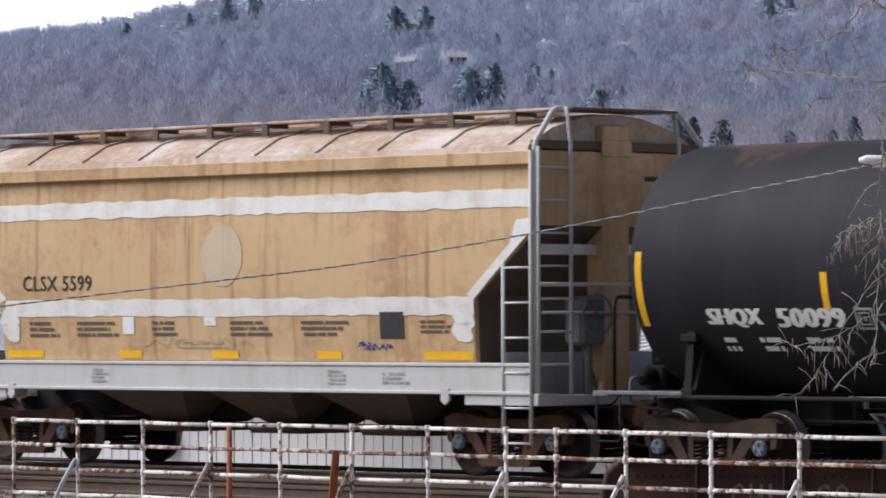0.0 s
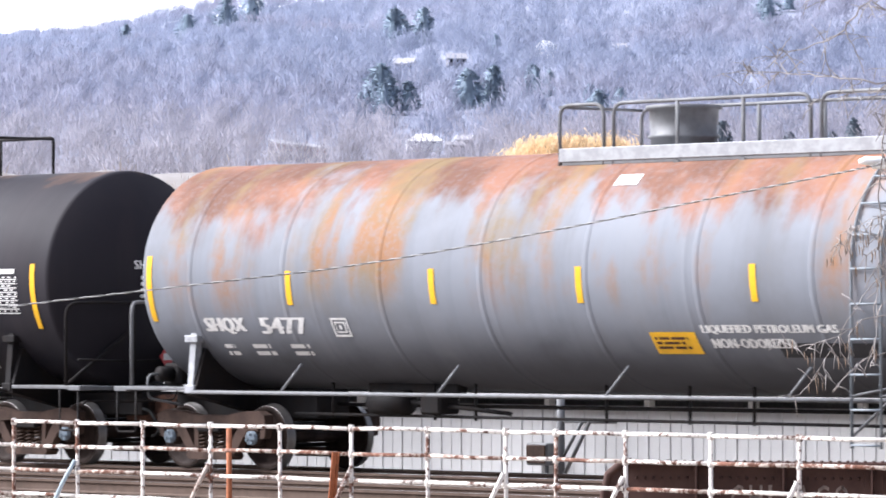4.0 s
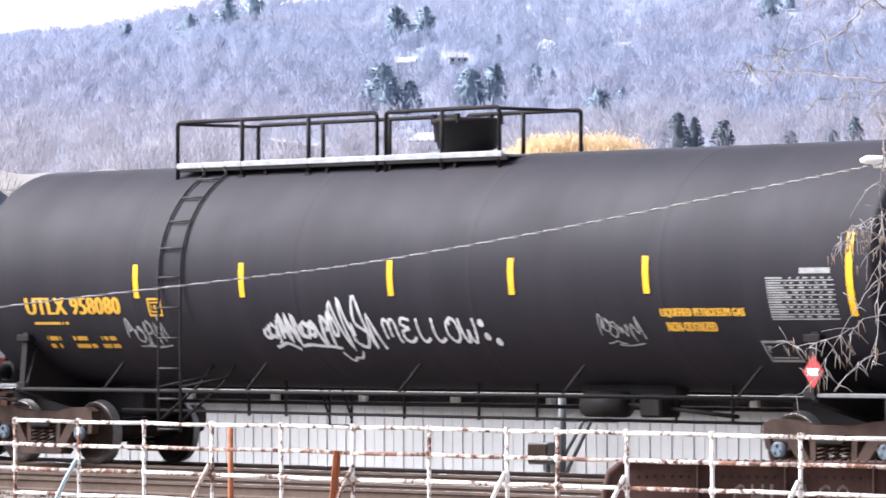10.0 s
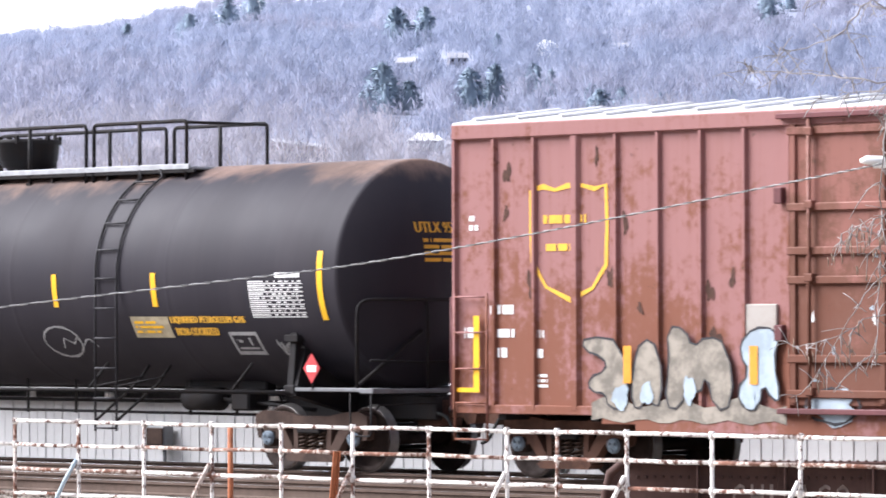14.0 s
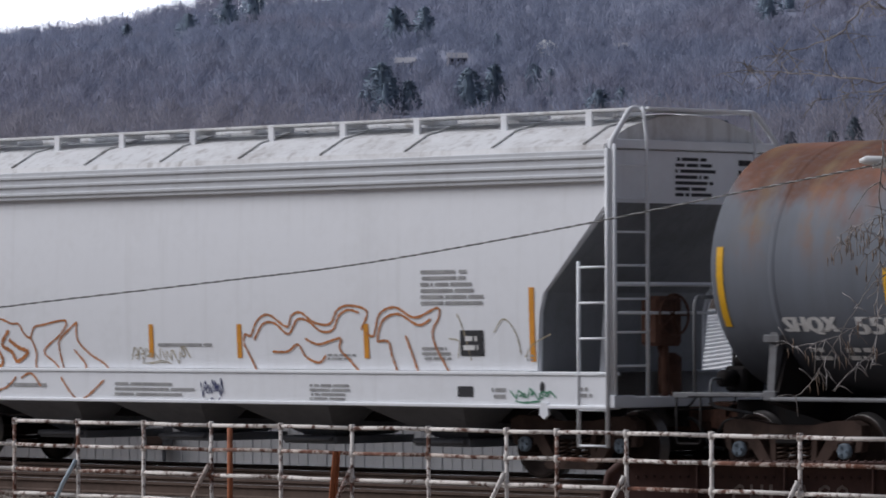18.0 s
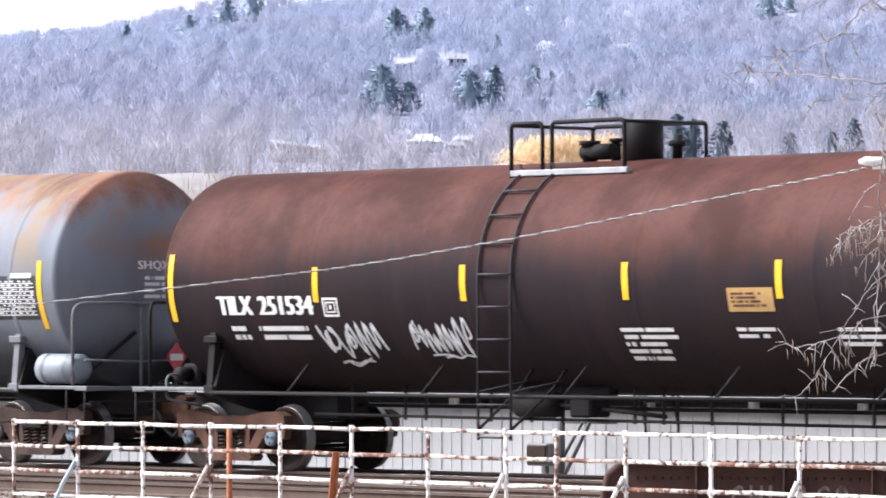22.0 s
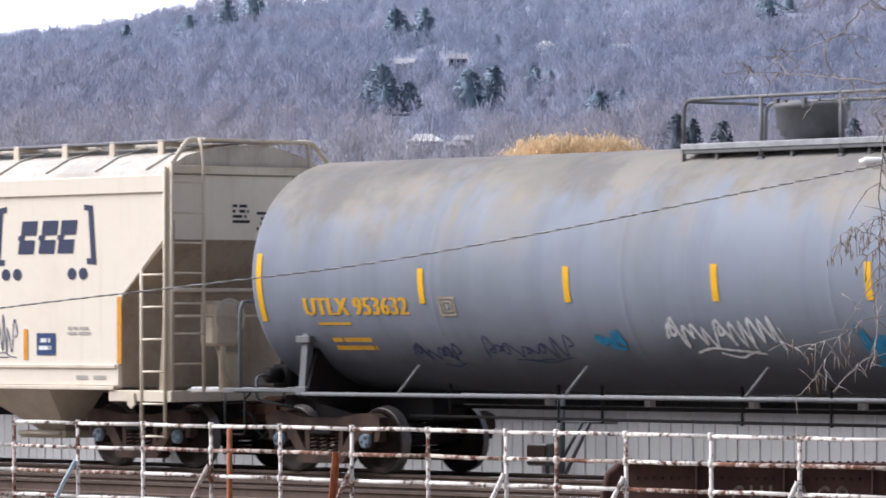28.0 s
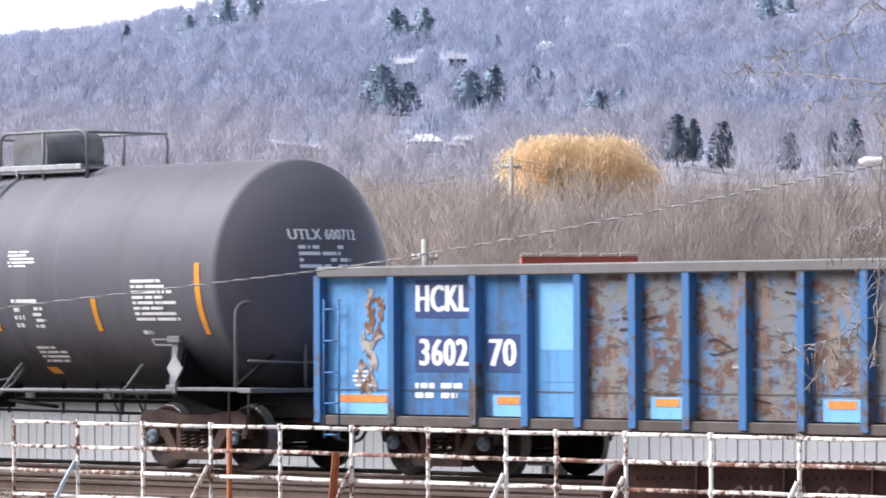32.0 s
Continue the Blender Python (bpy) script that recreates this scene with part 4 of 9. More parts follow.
# ---- rolling stock: covered hoppers ----
def hopper_car(label, x0, half, colour, roof_colour, left, right, sill, eave, roof_top, posts, marks, truck="steel_grey", band=None, end_colour=None, pockets=(), frame_mat=None, hood=True, **more):
    """left, right: the side's outline at each end as (inset, z) from eave to bottom."""
    car = thing("covered_hopper_car", label, "hopper car", "freight train", at=(x0, 0, 0))
    CARS.append((car, x0))
    W = 1.60
    frame_mat = frame_mat or colour
    end_colour = end_colour or colour
    s0, s1 = sill
    e0, e1 = eave

    bulge = more.get("bulge", 0.0)
    z_mid, z_half = (s1 + e0) / 2, (e0 - s1) / 2

    def flank(z):
        return W - bulge * ((z - z_mid) / z_half) ** 2

    def wall(x, z, lift):
        return (x, -(flank(z) + lift), z)

    outline = [(-half + a, z) for a, z in left] + [(half - a, z) for a, z in reversed(right)]
    # bowed body: nine slices across, the flank bulging a little
    bm = bmesh.new()
    prism(bm, outline, -W, W)
    bmesh.ops.bevel(bm, geom=[e for e in bm.edges if abs(e.verts[0].co.y - e.verts[1].co.y) < 0.01], offset=0.03, segments=2, affect="EDGES")
    if bulge:
        for k in range(1, 14):
            bmesh.ops.bisect_plane(bm, geom=bm.verts[:] + bm.edges[:] + bm.faces[:], plane_co=(0, 0, s1 + (e0 - s1) * k / 14), plane_no=(0, 0, 1))
        for v in bm.verts:
            v.co.y *= flank(min(v.co.z, e0)) / W
    body = part("body", bm, colour, car)
    # darker slope sheets set on the ends, the white car's with painted shade
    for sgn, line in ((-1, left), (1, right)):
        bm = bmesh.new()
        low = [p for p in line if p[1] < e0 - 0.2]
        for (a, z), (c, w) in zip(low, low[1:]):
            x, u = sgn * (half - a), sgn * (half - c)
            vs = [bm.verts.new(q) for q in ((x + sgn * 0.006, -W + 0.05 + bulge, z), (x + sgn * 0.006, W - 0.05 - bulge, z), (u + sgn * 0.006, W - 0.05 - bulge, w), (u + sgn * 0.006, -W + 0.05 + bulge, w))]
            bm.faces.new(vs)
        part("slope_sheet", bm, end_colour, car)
    # eave band and roof
    for s in (-1, 1):
        bm = bmesh.new()
        soft_box(bm, -half, half, min(s * W, s * (W + 0.035)), max(s * W, s * (W + 0.035)), e0, e1, 0.01)
        strip = part("eave_band", bm, band or colour, car)
        if more.get("ridged"):
            for k in range(3):
                z = e0 + (e1 - e0) * (0.2 + 0.3 * k)
                bm = bmesh.new()
                soft_box(bm, -half, half, min(s * (W + 0.03), s * (W + 0.06)), max(s * (W + 0.03), s * (W + 0.06)), z - 0.025, z + 0.025, 0.01)
                part("ridge", bm, band or colour, strip)
    bm = bmesh.new()
    rise = roof_top - e1
    prof = [(-W - 0.01, e1 - 0.02), (-W + 0.02, e1 + rise * 0.12), (-1.15, e1 + rise * 0.52), (-0.55, e1 + rise * 0.78), (0, e1 + rise * 0.84), (0.55, e1 + rise * 0.78), (1.15, e1 + rise * 0.52), (W - 0.02, e1 + rise * 0.12), (W + 0.01, e1 - 0.02)]
    prism(bm, prof, -half + 0.12, half - 0.12, "x")
    roof = part("roof", bm, roof_colour, car)
    for k in range(more.get("roof_ribs", 10)):
        x = -half + 0.5 + (2 * half - 1.0) * k / (more.get("roof_ribs", 10) - 1)
        bm = bmesh.new()
        tube(bm, [(x, y, z + 0.012) for y, z in prof[1:-1]], 0.022, 5)
        part("roof_seam", bm, roof_colour, roof)
    # hatches along the crown
    for k in range(more.get("hatches", 8)):
        x = -half + 0.9 + (2 * half - 1.8) * (k + 0.5) / more.get("hatches", 8)
        bm = bmesh.new()
        soft_box(bm, x - 0.62, x + 0.62, -0.32, 0.32, e1 + rise * 0.8, roof_top + 0.02, 0.05)
        part("roof_hatch", bm, more.get("hatch_mat", roof_colour), roof)
    # running boards on brackets
    rb = more.get("board", roof_top - 0.02)
    for s in (-1, 1):
        bm = bmesh.new()
        soft_box(bm, -half + 0.05, half - 0.05, min(s * 0.62, s * 1.02), max(s * 0.62, s * 1.02), rb - 0.035, rb, 0.008)
        board = part("running_board", bm, more.get("board_mat", M["plate"]), car)
        for x in posts:
            bm = bmesh.new()
            soft_box(bm, x - 0.06, x + 0.06, min(s * 0.98, s * 1.02), max(s * 0.98, s * 1.02), rb - 0.40 * more.get("post_len", 1), rb, 0.006)
            soft_box(bm, x - 0.04, x + 0.04, min(s * 0.6, s * 1.0), max(s * 0.6, s * 1.0), rb - 0.09, rb - 0.03, 0.006)
            part("bracket", bm, more.get("bracket_mat", frame_mat), board)
    # side sill
    for s in (-1, 1):
        bm = bmesh.new()
        if more.get("full_sill", True):
            soft_box(bm, -half + 0.02, half - 0.02, min(s * 1.46, s * (W + 0.03)), max(s * 1.46, s * (W + 0.03)), s0 + 0.03, s1 - 0.03, 0.004)
            flanges = (0.02, 0.02, 0.06, s0 - 0.02, s0 + 0.03), (0.02, 0.02, 0.05, s1 - 0.03, s1 + 0.02)
        else:
            flanges = (1.25, 1.15, 0.03, s1 + 0.28, s1 + 0.34),
            soft_box(bm, -half + 1.25, half - 1.15, min(s * 1.5, s * (W + 0.06)), max(s * 1.5, s * (W + 0.06)), s1 - 0.03, s1 + 0.03, 0.01)
        beam = part("side_sill", bm, more.get("sill_mat", frame_mat), car)
        for ga, gb, gw, g0, g1 in flanges:
            bm = bmesh.new()
            soft_box(bm, -half + ga, half - gb, min(s * 1.4, s * (W + gw)), max(s * 1.4, s * (W + gw)), g0, g1, 0.01)
            part("flange", bm, more.get("sill_mat", frame_mat), beam)
    bm = bmesh.new()
    box(bm, -half - 0.05, half + 0.05, -0.3, 0.3, 0.70, 1.06)
    part("centre_sill", bm, M["steel_dark"], car)
    # ends: platform, corner posts, ladders, cross beams
    for sgn in (-1, 1):
        e = sgn * half
        bm = bmesh.new()
        for s in (-1, 1):
            soft_box(bm, min(e - sgn * 1.3, e + sgn * 0.1), max(e - sgn * 1.3, e + sgn * 0.1), min(s * 1.25, s * (W + 0.03)), max(s * 1.25, s * (W + 0.03)), 0.96, 1.12, 0.01)
        soft_box(bm, min(e - sgn * 0.35, e + sgn * 0.1), max(e - sgn * 0.35, e + sgn * 0.1), -W, W, 0.96, 1.10, 0.01)
        part("end_platform", bm, frame_mat, car)
        for s in (-1, 1):
            bm = bmesh.new()
            tube(bm, rounded([(e, s * (W - 0.02), 1.0), (e, s * (W - 0.02), e1 + 0.10), (e - sgn * 0.05, s * 1.18, rb - 0.02), (e - sgn * 0.05, s * 0.9, rb - 0.02)], 0.08), 0.038, 8)
            part("corner_post", bm, frame_mat, car)
            # flank ladder
            st = [[(e - sgn * 0.55, s * (W + 0.03), 0.45), (e - sgn * 0.55, s * (W + 0.03), 2.85)], [(e - sgn * 0.02, s * (W + 0.04), 0.45), (e - sgn * 0.02, s * (W + 0.04), 4.3)]]
            rungs = [((e - sgn * 0.55, s * (W + 0.03), z), (e - sgn * 0.02, s * (W + 0.04), z)) for z in (0.47, 0.93, 1.39, 1.85, 2.31, 2.77)]
            ladder(car, st, rungs, frame_mat, 0.026)
            # end ladder
            st = [[(e + sgn * 0.06, s * (W - 0.02), 1.1), (e + sgn * 0.06, s * (W - 0.02), 4.35)], [(e + sgn * 0.10, s * 1.02, 1.1), (e + sgn * 0.10, s * 1.02, 4.4), (e + sgn * 0.02, s * 1.02, rb)]]
            rungs = [((e + sgn * 0.06, s * (W - 0.02), z), (e + sgn * 0.10, s * 1.02, z)) for z in (1.5, 1.93, 2.36, 2.79, 3.22, 3.65, 4.08)]
            if sgn > 0:
                ladder(car, st, rungs, frame_mat, 0.026)
            if not more.get("column"):
                bm = bmesh.new()
                prism(bm, [(e - sgn * 0.04, 1.1), (e - sgn * 0.34, 1.1), (e - sgn * 0.12, e0 - 0.4), (e - sgn * 0.04, e0 - 0.4)], min(s * 1.44, s * 1.49), max(s * 1.44, s * 1.49))
                part("end_gusset", bm, end_colour, car)
        bm = bmesh.new()
        soft_box(bm, min(e - sgn * 0.12, e), max(e - sgn * 0.12, e), -W + 0.05, W - 0.05, e1 + 0.02, e1 + 0.14, 0.01)
        soft_box(bm, min(e - sgn * 0.5, e + sgn * 0.12), max(e - sgn * 0.5, e + sgn * 0.12), -1.0, 1.0, rb - 0.04, rb, 0.01)
        part("top_beam", bm, more.get("bracket_mat", frame_mat), car)
        if more.get("column"):
            bm = bmesh.new()
            soft_box(bm, min(e - sgn * 0.75, e - sgn * 0.71), max(e - sgn * 0.75, e - sgn * 0.71), -W + 0.12, W - 0.12, 1.08, 1.66, 0.008)
            part("end_sheet", bm, M["end_grey"], car, "pale grey lower end sheet")
            bm = bmesh.new()
            soft_box(bm, min(e - sgn * 0.20, e - sgn * 0.10), max(e - sgn * 0.20, e - sgn * 0.10), -W + 0.1, W - 0.1, 2.94, 3.08, 0.01)
            part("cross_strip", bm, M["white_band"], car, "chipped white cross strip")
            bm = bmesh.new()
            soft_box(bm, min(e - sgn * 0.30, e + sgn * 0.02), max(e - sgn * 0.30, e + sgn * 0.02), -0.34, 0.16, 1.05, e1 + 0.36, 0.02)
            soft_box(bm, min(e, e + sgn * 0.05), max(e, e + sgn * 0.05), -0.36, 0.18, e1 - 0.06, e1 + 0.16, 0.01)
            part("end_column", bm, colour, car)
        if sgn > 0:
            for x0_, x1_, z0_, z1_, n_ in more.get("end_print", ()):
                bm = bmesh.new()
                add_bars(bm, x0_, x1_, z0_, z1_, n_, int(z0_ * 100))
                tagged(decal("small_print", bm, M["black_mark"], car, lambda u, w, q: (half - right[0][0] + q, u, w), "rows of small print on the end", 0.008, 0), kind="stuff")
        bm = bmesh.new()
        tube(bm, [(e, -W + 0.1, 2.55), (e, W - 0.1, 2.55)], 0.03, 6)
        tube(bm, [(e + sgn * 0.05, -W + 0.1, 2.18), (e + sgn * 0.05, W - 0.1, 2.18)], 0.02, 6)
        part("cross_rail", bm, frame_mat, car)
        add_coupler(car, e + sgn * 0.08, sgn)
        add_truck(car, sgn * (half - more.get("bogie", 1.15)), truck)
        # brake wheel stand on the right-hand end
        if sgn > 0:
            bm = bmesh.new()
            soft_box(bm, e - 0.3, e + 0.05, -0.78, -0.3, 1.75, 2.4, 0.05)
            mat = more.get("brake_mat", M["pipe_grey"])
            case = part("hand_brake", bm, mat, car, "hand brake gear case")
            bm = bmesh.new()
            tube(bm, [(e - 0.05, -0.55, 1.1), (e - 0.05, -0.55, 2.3)], 0.05, 8)
            part("stand", bm, mat, case)
            bm = bmesh.new()
            lathe(bm, [(1.12, 0.16), (1.6, 0.16), (1.66, 0.08)], 12, "z", (e - 0.3, -0.2, 0))
            part("bell_crank", bm, mat, case)
            bm = bmesh.new()
            tube(bm, [(e - 0.1, -0.6, 1.75), (e - 0.15, -0.3, 1.1)], 0.035, 6)
            part("brake_rod", bm, mat, case)
            bm = bmesh.new()
            tube(bm, [(e + 0.12, -0.55 + 0.27 * math.cos(2 * math.pi * k / 20), 2.15 + 0.27 * math.sin(2 * math.pi * k / 20)) for k in range(20)], 0.018, 6, closed=True)
            part("brake_wheel", bm, mat, case)
            for k in range(5):
                t = 2 * math.pi * k / 5
                bm = bmesh.new()
                tube(bm, [(e + 0.1, -0.55, 2.15), (e + 0.12, -0.55 + 0.27 * math.cos(t), 2.15 + 0.27 * math.sin(t))], 0.012, 5)
                part("spoke", bm, mat, case)
    # outlet pockets below
    for a, b in pockets:
        bm = bmesh.new()
        m = (a + b) / 2
        z0, z1 = more.get("pocket_z", (0.50, 1.15))
        lo = [bm.verts.new(q) for q in ((m - 0.32, -0.55, z0), (m + 0.32, -0.55, z0), (m + 0.32, 0.55, z0), (m - 0.32, 0.55, z0))]
        hi = [bm.verts.new(q) for q in ((a, -1.42, z1), (b, -1.42, z1), (b, 1.42, z1), (a, 1.42, z1))]
        bm.faces.new(lo)
        bm.faces.new(hi[::-1])
        for k in range(4):
            bm.faces.new((lo[k], hi[k], hi[(k + 1) % 4], lo[(k + 1) % 4]))
        pocket = part("outlet_pocket", bm, more.get("pocket_mat", colour), car)
        bm = bmesh.new()
        soft_box(bm, m - 0.55, m + 0.55, -0.75, 0.75, z0 - 0.12, z0 - 0.01, 0.015)
        tube(bm, [(m - 0.5, -0.8, z0 - 0.05), (m + 0.5, -0.8, z0 - 0.05)], 0.035, 6)
        part("outlet_gate", bm, more.get("pocket_mat", frame_mat), pocket)
    # jacking pads
    for x in more.get("pads", ()):
        bm = bmesh.new()
        prism(bm, [(x - 0.07, s0 + 0.06), (x + 0.07, s0 + 0.06), (x + 0.08, s0 - 0.10), (x, s0 - 0.16), (x - 0.08, s0 - 0.10)], -1.66, -1.62)
        part("jacking_pad", bm, frame_mat, car)
    marks(car, wall)
    return car


def box_car(label, x0, half, marks):
    car = thing("box_car", label, "box car", "freight train", at=(x0, 0, 0))
    CARS.append((car, x0))
    W, z0, z1 = 1.56, 0.92, 4.62
    skin, dark = M["box_red"], M["box_end"]

    def wall(x, z, lift):
        return (x, -(W + lift), z)

    bm = bmesh.new()
    soft_box(bm, -half + 0.03, half - 0.03, -W, W, z0, z1, 0.02)
    part("body", bm, skin, car)
    # ribs between sheets
    door = (-1.65, 1.33)
    ribs = [-half + 0.03 + 0.752 * k for k in range(9)] + [1.50, 2.43, 3.19, 3.94, 4.69, 5.42, 6.20, 6.95, half - 0.06]
    for s in (-1, 1):
        for i, x in enumerate(ribs):
            wide = 0.10 if i in (3, 14) else 0.045
            bm = bmesh.new()
            vs = [(x - wide, s * W, z0), (x - wide * 0.5, s * (W + 0.055), z0), (x + wide * 0.5, s * (W + 0.055), z0), (x + wide, s * W, z0)]
            lo = [bm.verts.new(v) for v in vs]
            hi = [bm.verts.new((a, b, z1 - 0.12)) for a, b, _ in vs]
            for k in range(3):
                bm.faces.new((lo[k], lo[k + 1], hi[k + 1], hi[k]))
            bm.faces.new(lo)
            bm.faces.new(hi)
            part("side_post", bm, skin, car)
        # top chord and side sill
        bm = bmesh.new()
        soft_box(bm, -half, half, min(s * W, s * (W + 0.07)), max(s * W, s * (W + 0.07)), z1 - 0.14, z1 + 0.06, 0.015)
        part("top_chord", bm, skin, car)
        bm = bmesh.new()
        for a, b, d in ((-half + 0.02, half - 0.02, 0.0), (-4.9, 4.8, -0.11), (-4.3, 4.2, -0.2)):
            soft_box(bm, a, b, min(s * (W - 0.05), s * (W + 0.05)), max(s * (W - 0.05), s * (W + 0.05)), 0.86 + d, 0.98, 0.01)
        part("side_sill", bm, skin, car)
        # plug door with its frame bars
        bm = bmesh.new()
        soft_box(bm, door[0], door[1], min(s * W, s * (W + 0.05)), max(s * W, s * (W + 0.05)), 1.02, 4.52, 0.015)
        leaf = part("plug_door", bm, M["box_door"], car, "rusty plug door")
        for z in (1.12, 1.55, 2.52, 2.88, 3.42, 4.36):
            bm = bmesh.new()
            soft_box(bm, door[0] + 0.02, door[1] - 0.02, min(s * (W + 0.04), s * (W + 0.10)), max(s * (W + 0.04), s * (W + 0.10)), z, z + 0.10, 0.012)
            part("door_bar", bm, M["box_door"], leaf)
        for x in (door[0] + 0.06, -0.12, door[1] - 0.12):
            bm = bmesh.new()
            soft_box(bm, x, x + 0.10, min(s * (W + 0.04), s * (W + 0.085)), max(s * (W + 0.04), s * (W + 0.085)), 1.05, 4.5, 0.012)
            part("door_stile", bm, M["box_door"], leaf)
        for x in (door[0] + 0.42, door[1] - 0.42):
            bm = bmesh.new()
            tube(bm, [(x, s * (W + 0.12), 0.86), (x, s * (W + 0.12), 4.6)], 0.026, 8)
            for z in (1.2, 2.6, 3.5, 4.4):
                soft_box(bm, x - 0.07, x + 0.07, min(s * (W + 0.05), s * (W + 0.15)), max(s * (W + 0.05), s * (W + 0.15)), z - 0.05, z + 0.05, 0.01)
            part("lock_rod", bm, M["box_door"], leaf)
        bm = bmesh.new()
        soft_box(bm, door[0] - 0.1, 4.5, min(s * (W + 0.06), s * (W + 0.16)), max(s * (W + 0.06), s * (W + 0.16)), 4.56, 4.63, 0.01)
        part("door_track", bm, dark, car)
        bm = bmesh.new()
        soft_box(bm, door[0] - 0.1, 4.5, min(s * (W + 0.06), s * (W + 0.16)), max(s * (W + 0.06), s * (W + 0.16)), 0.92, 0.99, 0.01)
        part("door_track", bm, dark, car)
        for x, z in ((door[0] - 0.12, 3.62), (door[0] - 0.12, 1.92), (door[1] + 0.10, 3.75), (4.55, 3.95), (4.55, 1.95)):
            bm = bmesh.new()
            soft_box(bm, x - 0.06, x + 0.08, min(s * (W + 0.02), s * (W + 0.12)), max(s * (W + 0.02), s * (W + 0.12)), z - 0.1, z + 0.1, 0.012)
            part("door_stop", bm, dark, car)
        bm = bmesh.new()
        soft_box(bm, 4.62, 5.28, min(s * W, s * (W + 0.04)), max(s * W, s * (W + 0.04)), 3.78, 4.0, 0.01)
        part("route_board", bm, skin, car)
        bm = bmesh.new()
        soft_box(bm, -2.4, -1.85, min(s * W, s * (W + 0.04)), max(s * W, s * (W + 0.04)), 1.78, 2.28, 0.01)
        part("route_board", bm, M["box_board"], car)
        # corner ladders
        for e in (-1, 1):
            st = [[(e * (half - 0.70), s * (W + 0.08), 0.5), (e * (half - 0.70), s * (W + 0.08), 2.45)], [(e * (half - 0.08), s * (W + 0.08), 0.5), (e * (half - 0.08), s * (W + 0.08), 2.45)]]
            ladder(car, st, [((e * (half - 0.70), s * (W + 0.08), z), (e * (half - 0.08), s * (W + 0.08), z)) for z in (0.52, 1.0, 1.45, 1.93, 2.40)], skin, 0.018)
    # roof sheets
    bm = bmesh.new()
    prism(bm, [(-W - 0.04, z1 + 0.04), (-W - 0.04, z1 + 0.09), (0, z1 + 0.27), (W + 0.04, z1 + 0.09), (W + 0.04, z1 + 0.04)], -half, half, "x")
    roof = part("roof", bm, M["box_roof"], car, "silver weathered metal roof")
    for k in range(19):
        x = -half + 0.4 + (2 * half - 0.8) * k / 18
        bm = bmesh.new()
        tube(bm, [(x, -W - 0.02, z1 + 0.11), (x, 0, z1 + 0.29), (x, W + 0.02, z1 + 0.11)], 0.035, 6)
        part("roof_rib", bm, M["box_roof"], roof)
    # corrugated ends
    for e in (-1, 1):
        bm = bmesh.new()
        soft_box(bm, min(e * (half - 0.02), e * half), max(e * (half - 0.02), e * half), -W, W, z0, z1 + 0.1, 0.005)
        face = part("end_wall", bm, dark, car)
        for k in range(6):
            z = 1.35 + 0.56 * k
            bm = bmesh.new()
            pts = [(z - 0.22, 0.0), (z - 0.13, 0.12), (z + 0.13, 0.12), (z + 0.22, 0.0)]
            rows = [[bm.verts.new((e * (half + d), y, q)) for q, d in pts] for y in (-W + 0.12, W - 0.12)]
            for j in range(3):
                bm.faces.new((rows[0][j], rows[0][j + 1], rows[1][j + 1], rows[1][j]))
            for r in rows:
                bm.faces.new(r)
            part("corrugation", bm, dark, face)
        st = [[(e * (half + 0.12), y, 0.9), (e * (half + 0.12), y, 2.4)] for y in (-W + 0.05, -W + 0.5)]
        ladder(car, st, [((e * (half + 0.12), -W + 0.05, z), (e * (half + 0.12), -W + 0.5, z)) for z in (1.0, 1.45, 1.9, 2.35)], dark, 0.018)
        bm = bmesh.new()
        soft_box(bm, min(e * half, e * (half + 0.28)), max(e * half, e * (half + 0.28)), -1.3, 1.3, 1.02, 1.06, 0.01)
        part("crossover_platform", bm, M["plate"], car)
        add_coupler(car, e * (half + 0.25), e)
        add_truck(car, e * (half - 1.62), "steel_brown")
    bm = bmesh.new()
    tube(bm, [(half + 0.2, -0.5, 1.0), (half + 0.2, -0.5, 2.5)], 0.03, 6)
    pts = [(half + 0.24, -0.5 + 0.27 * math.cos(2 * math.pi * k / 20), 2.0 + 0.27 * math.sin(2 * math.pi * k / 20)) for k in range(20)]
    tube(bm, pts, 0.018, 6, closed=True)
    soft_box(bm, half + 0.05, half + 0.2, -0.7, -0.3, 1.8, 2.2, 0.03)
    part("hand_brake", bm, dark, car)
    bm = bmesh.new()
    soft_box(bm, -half, half, -0.35, 0.35, 0.68, 1.0, 0.02)
    for k in range(9):
        soft_box(bm, -half + 0.8 + 1.72 * k, -half + 0.95 + 1.72 * k, -W + 0.02, W - 0.02, 0.78, 0.92, 0.01)
    part("underframe", bm, M["steel_dark"], car)
    bm = bmesh.new()
    tube(bm, [(-4.6, -0.7, 0.78), (-2, -0.7, 0.62), (2, -0.7, 0.62), (4.6, -0.7, 0.78)], 0.02, 6)
    lathe(bm, [(0.2, 0.02), (0.25, 0.17), (1.1, 0.17), (1.15, 0.02)], 14, "x", (0, -0.8, 0.66))
    part("brake_gear", bm, M["steel_dark"], car)
    marks(car, wall)
    return car


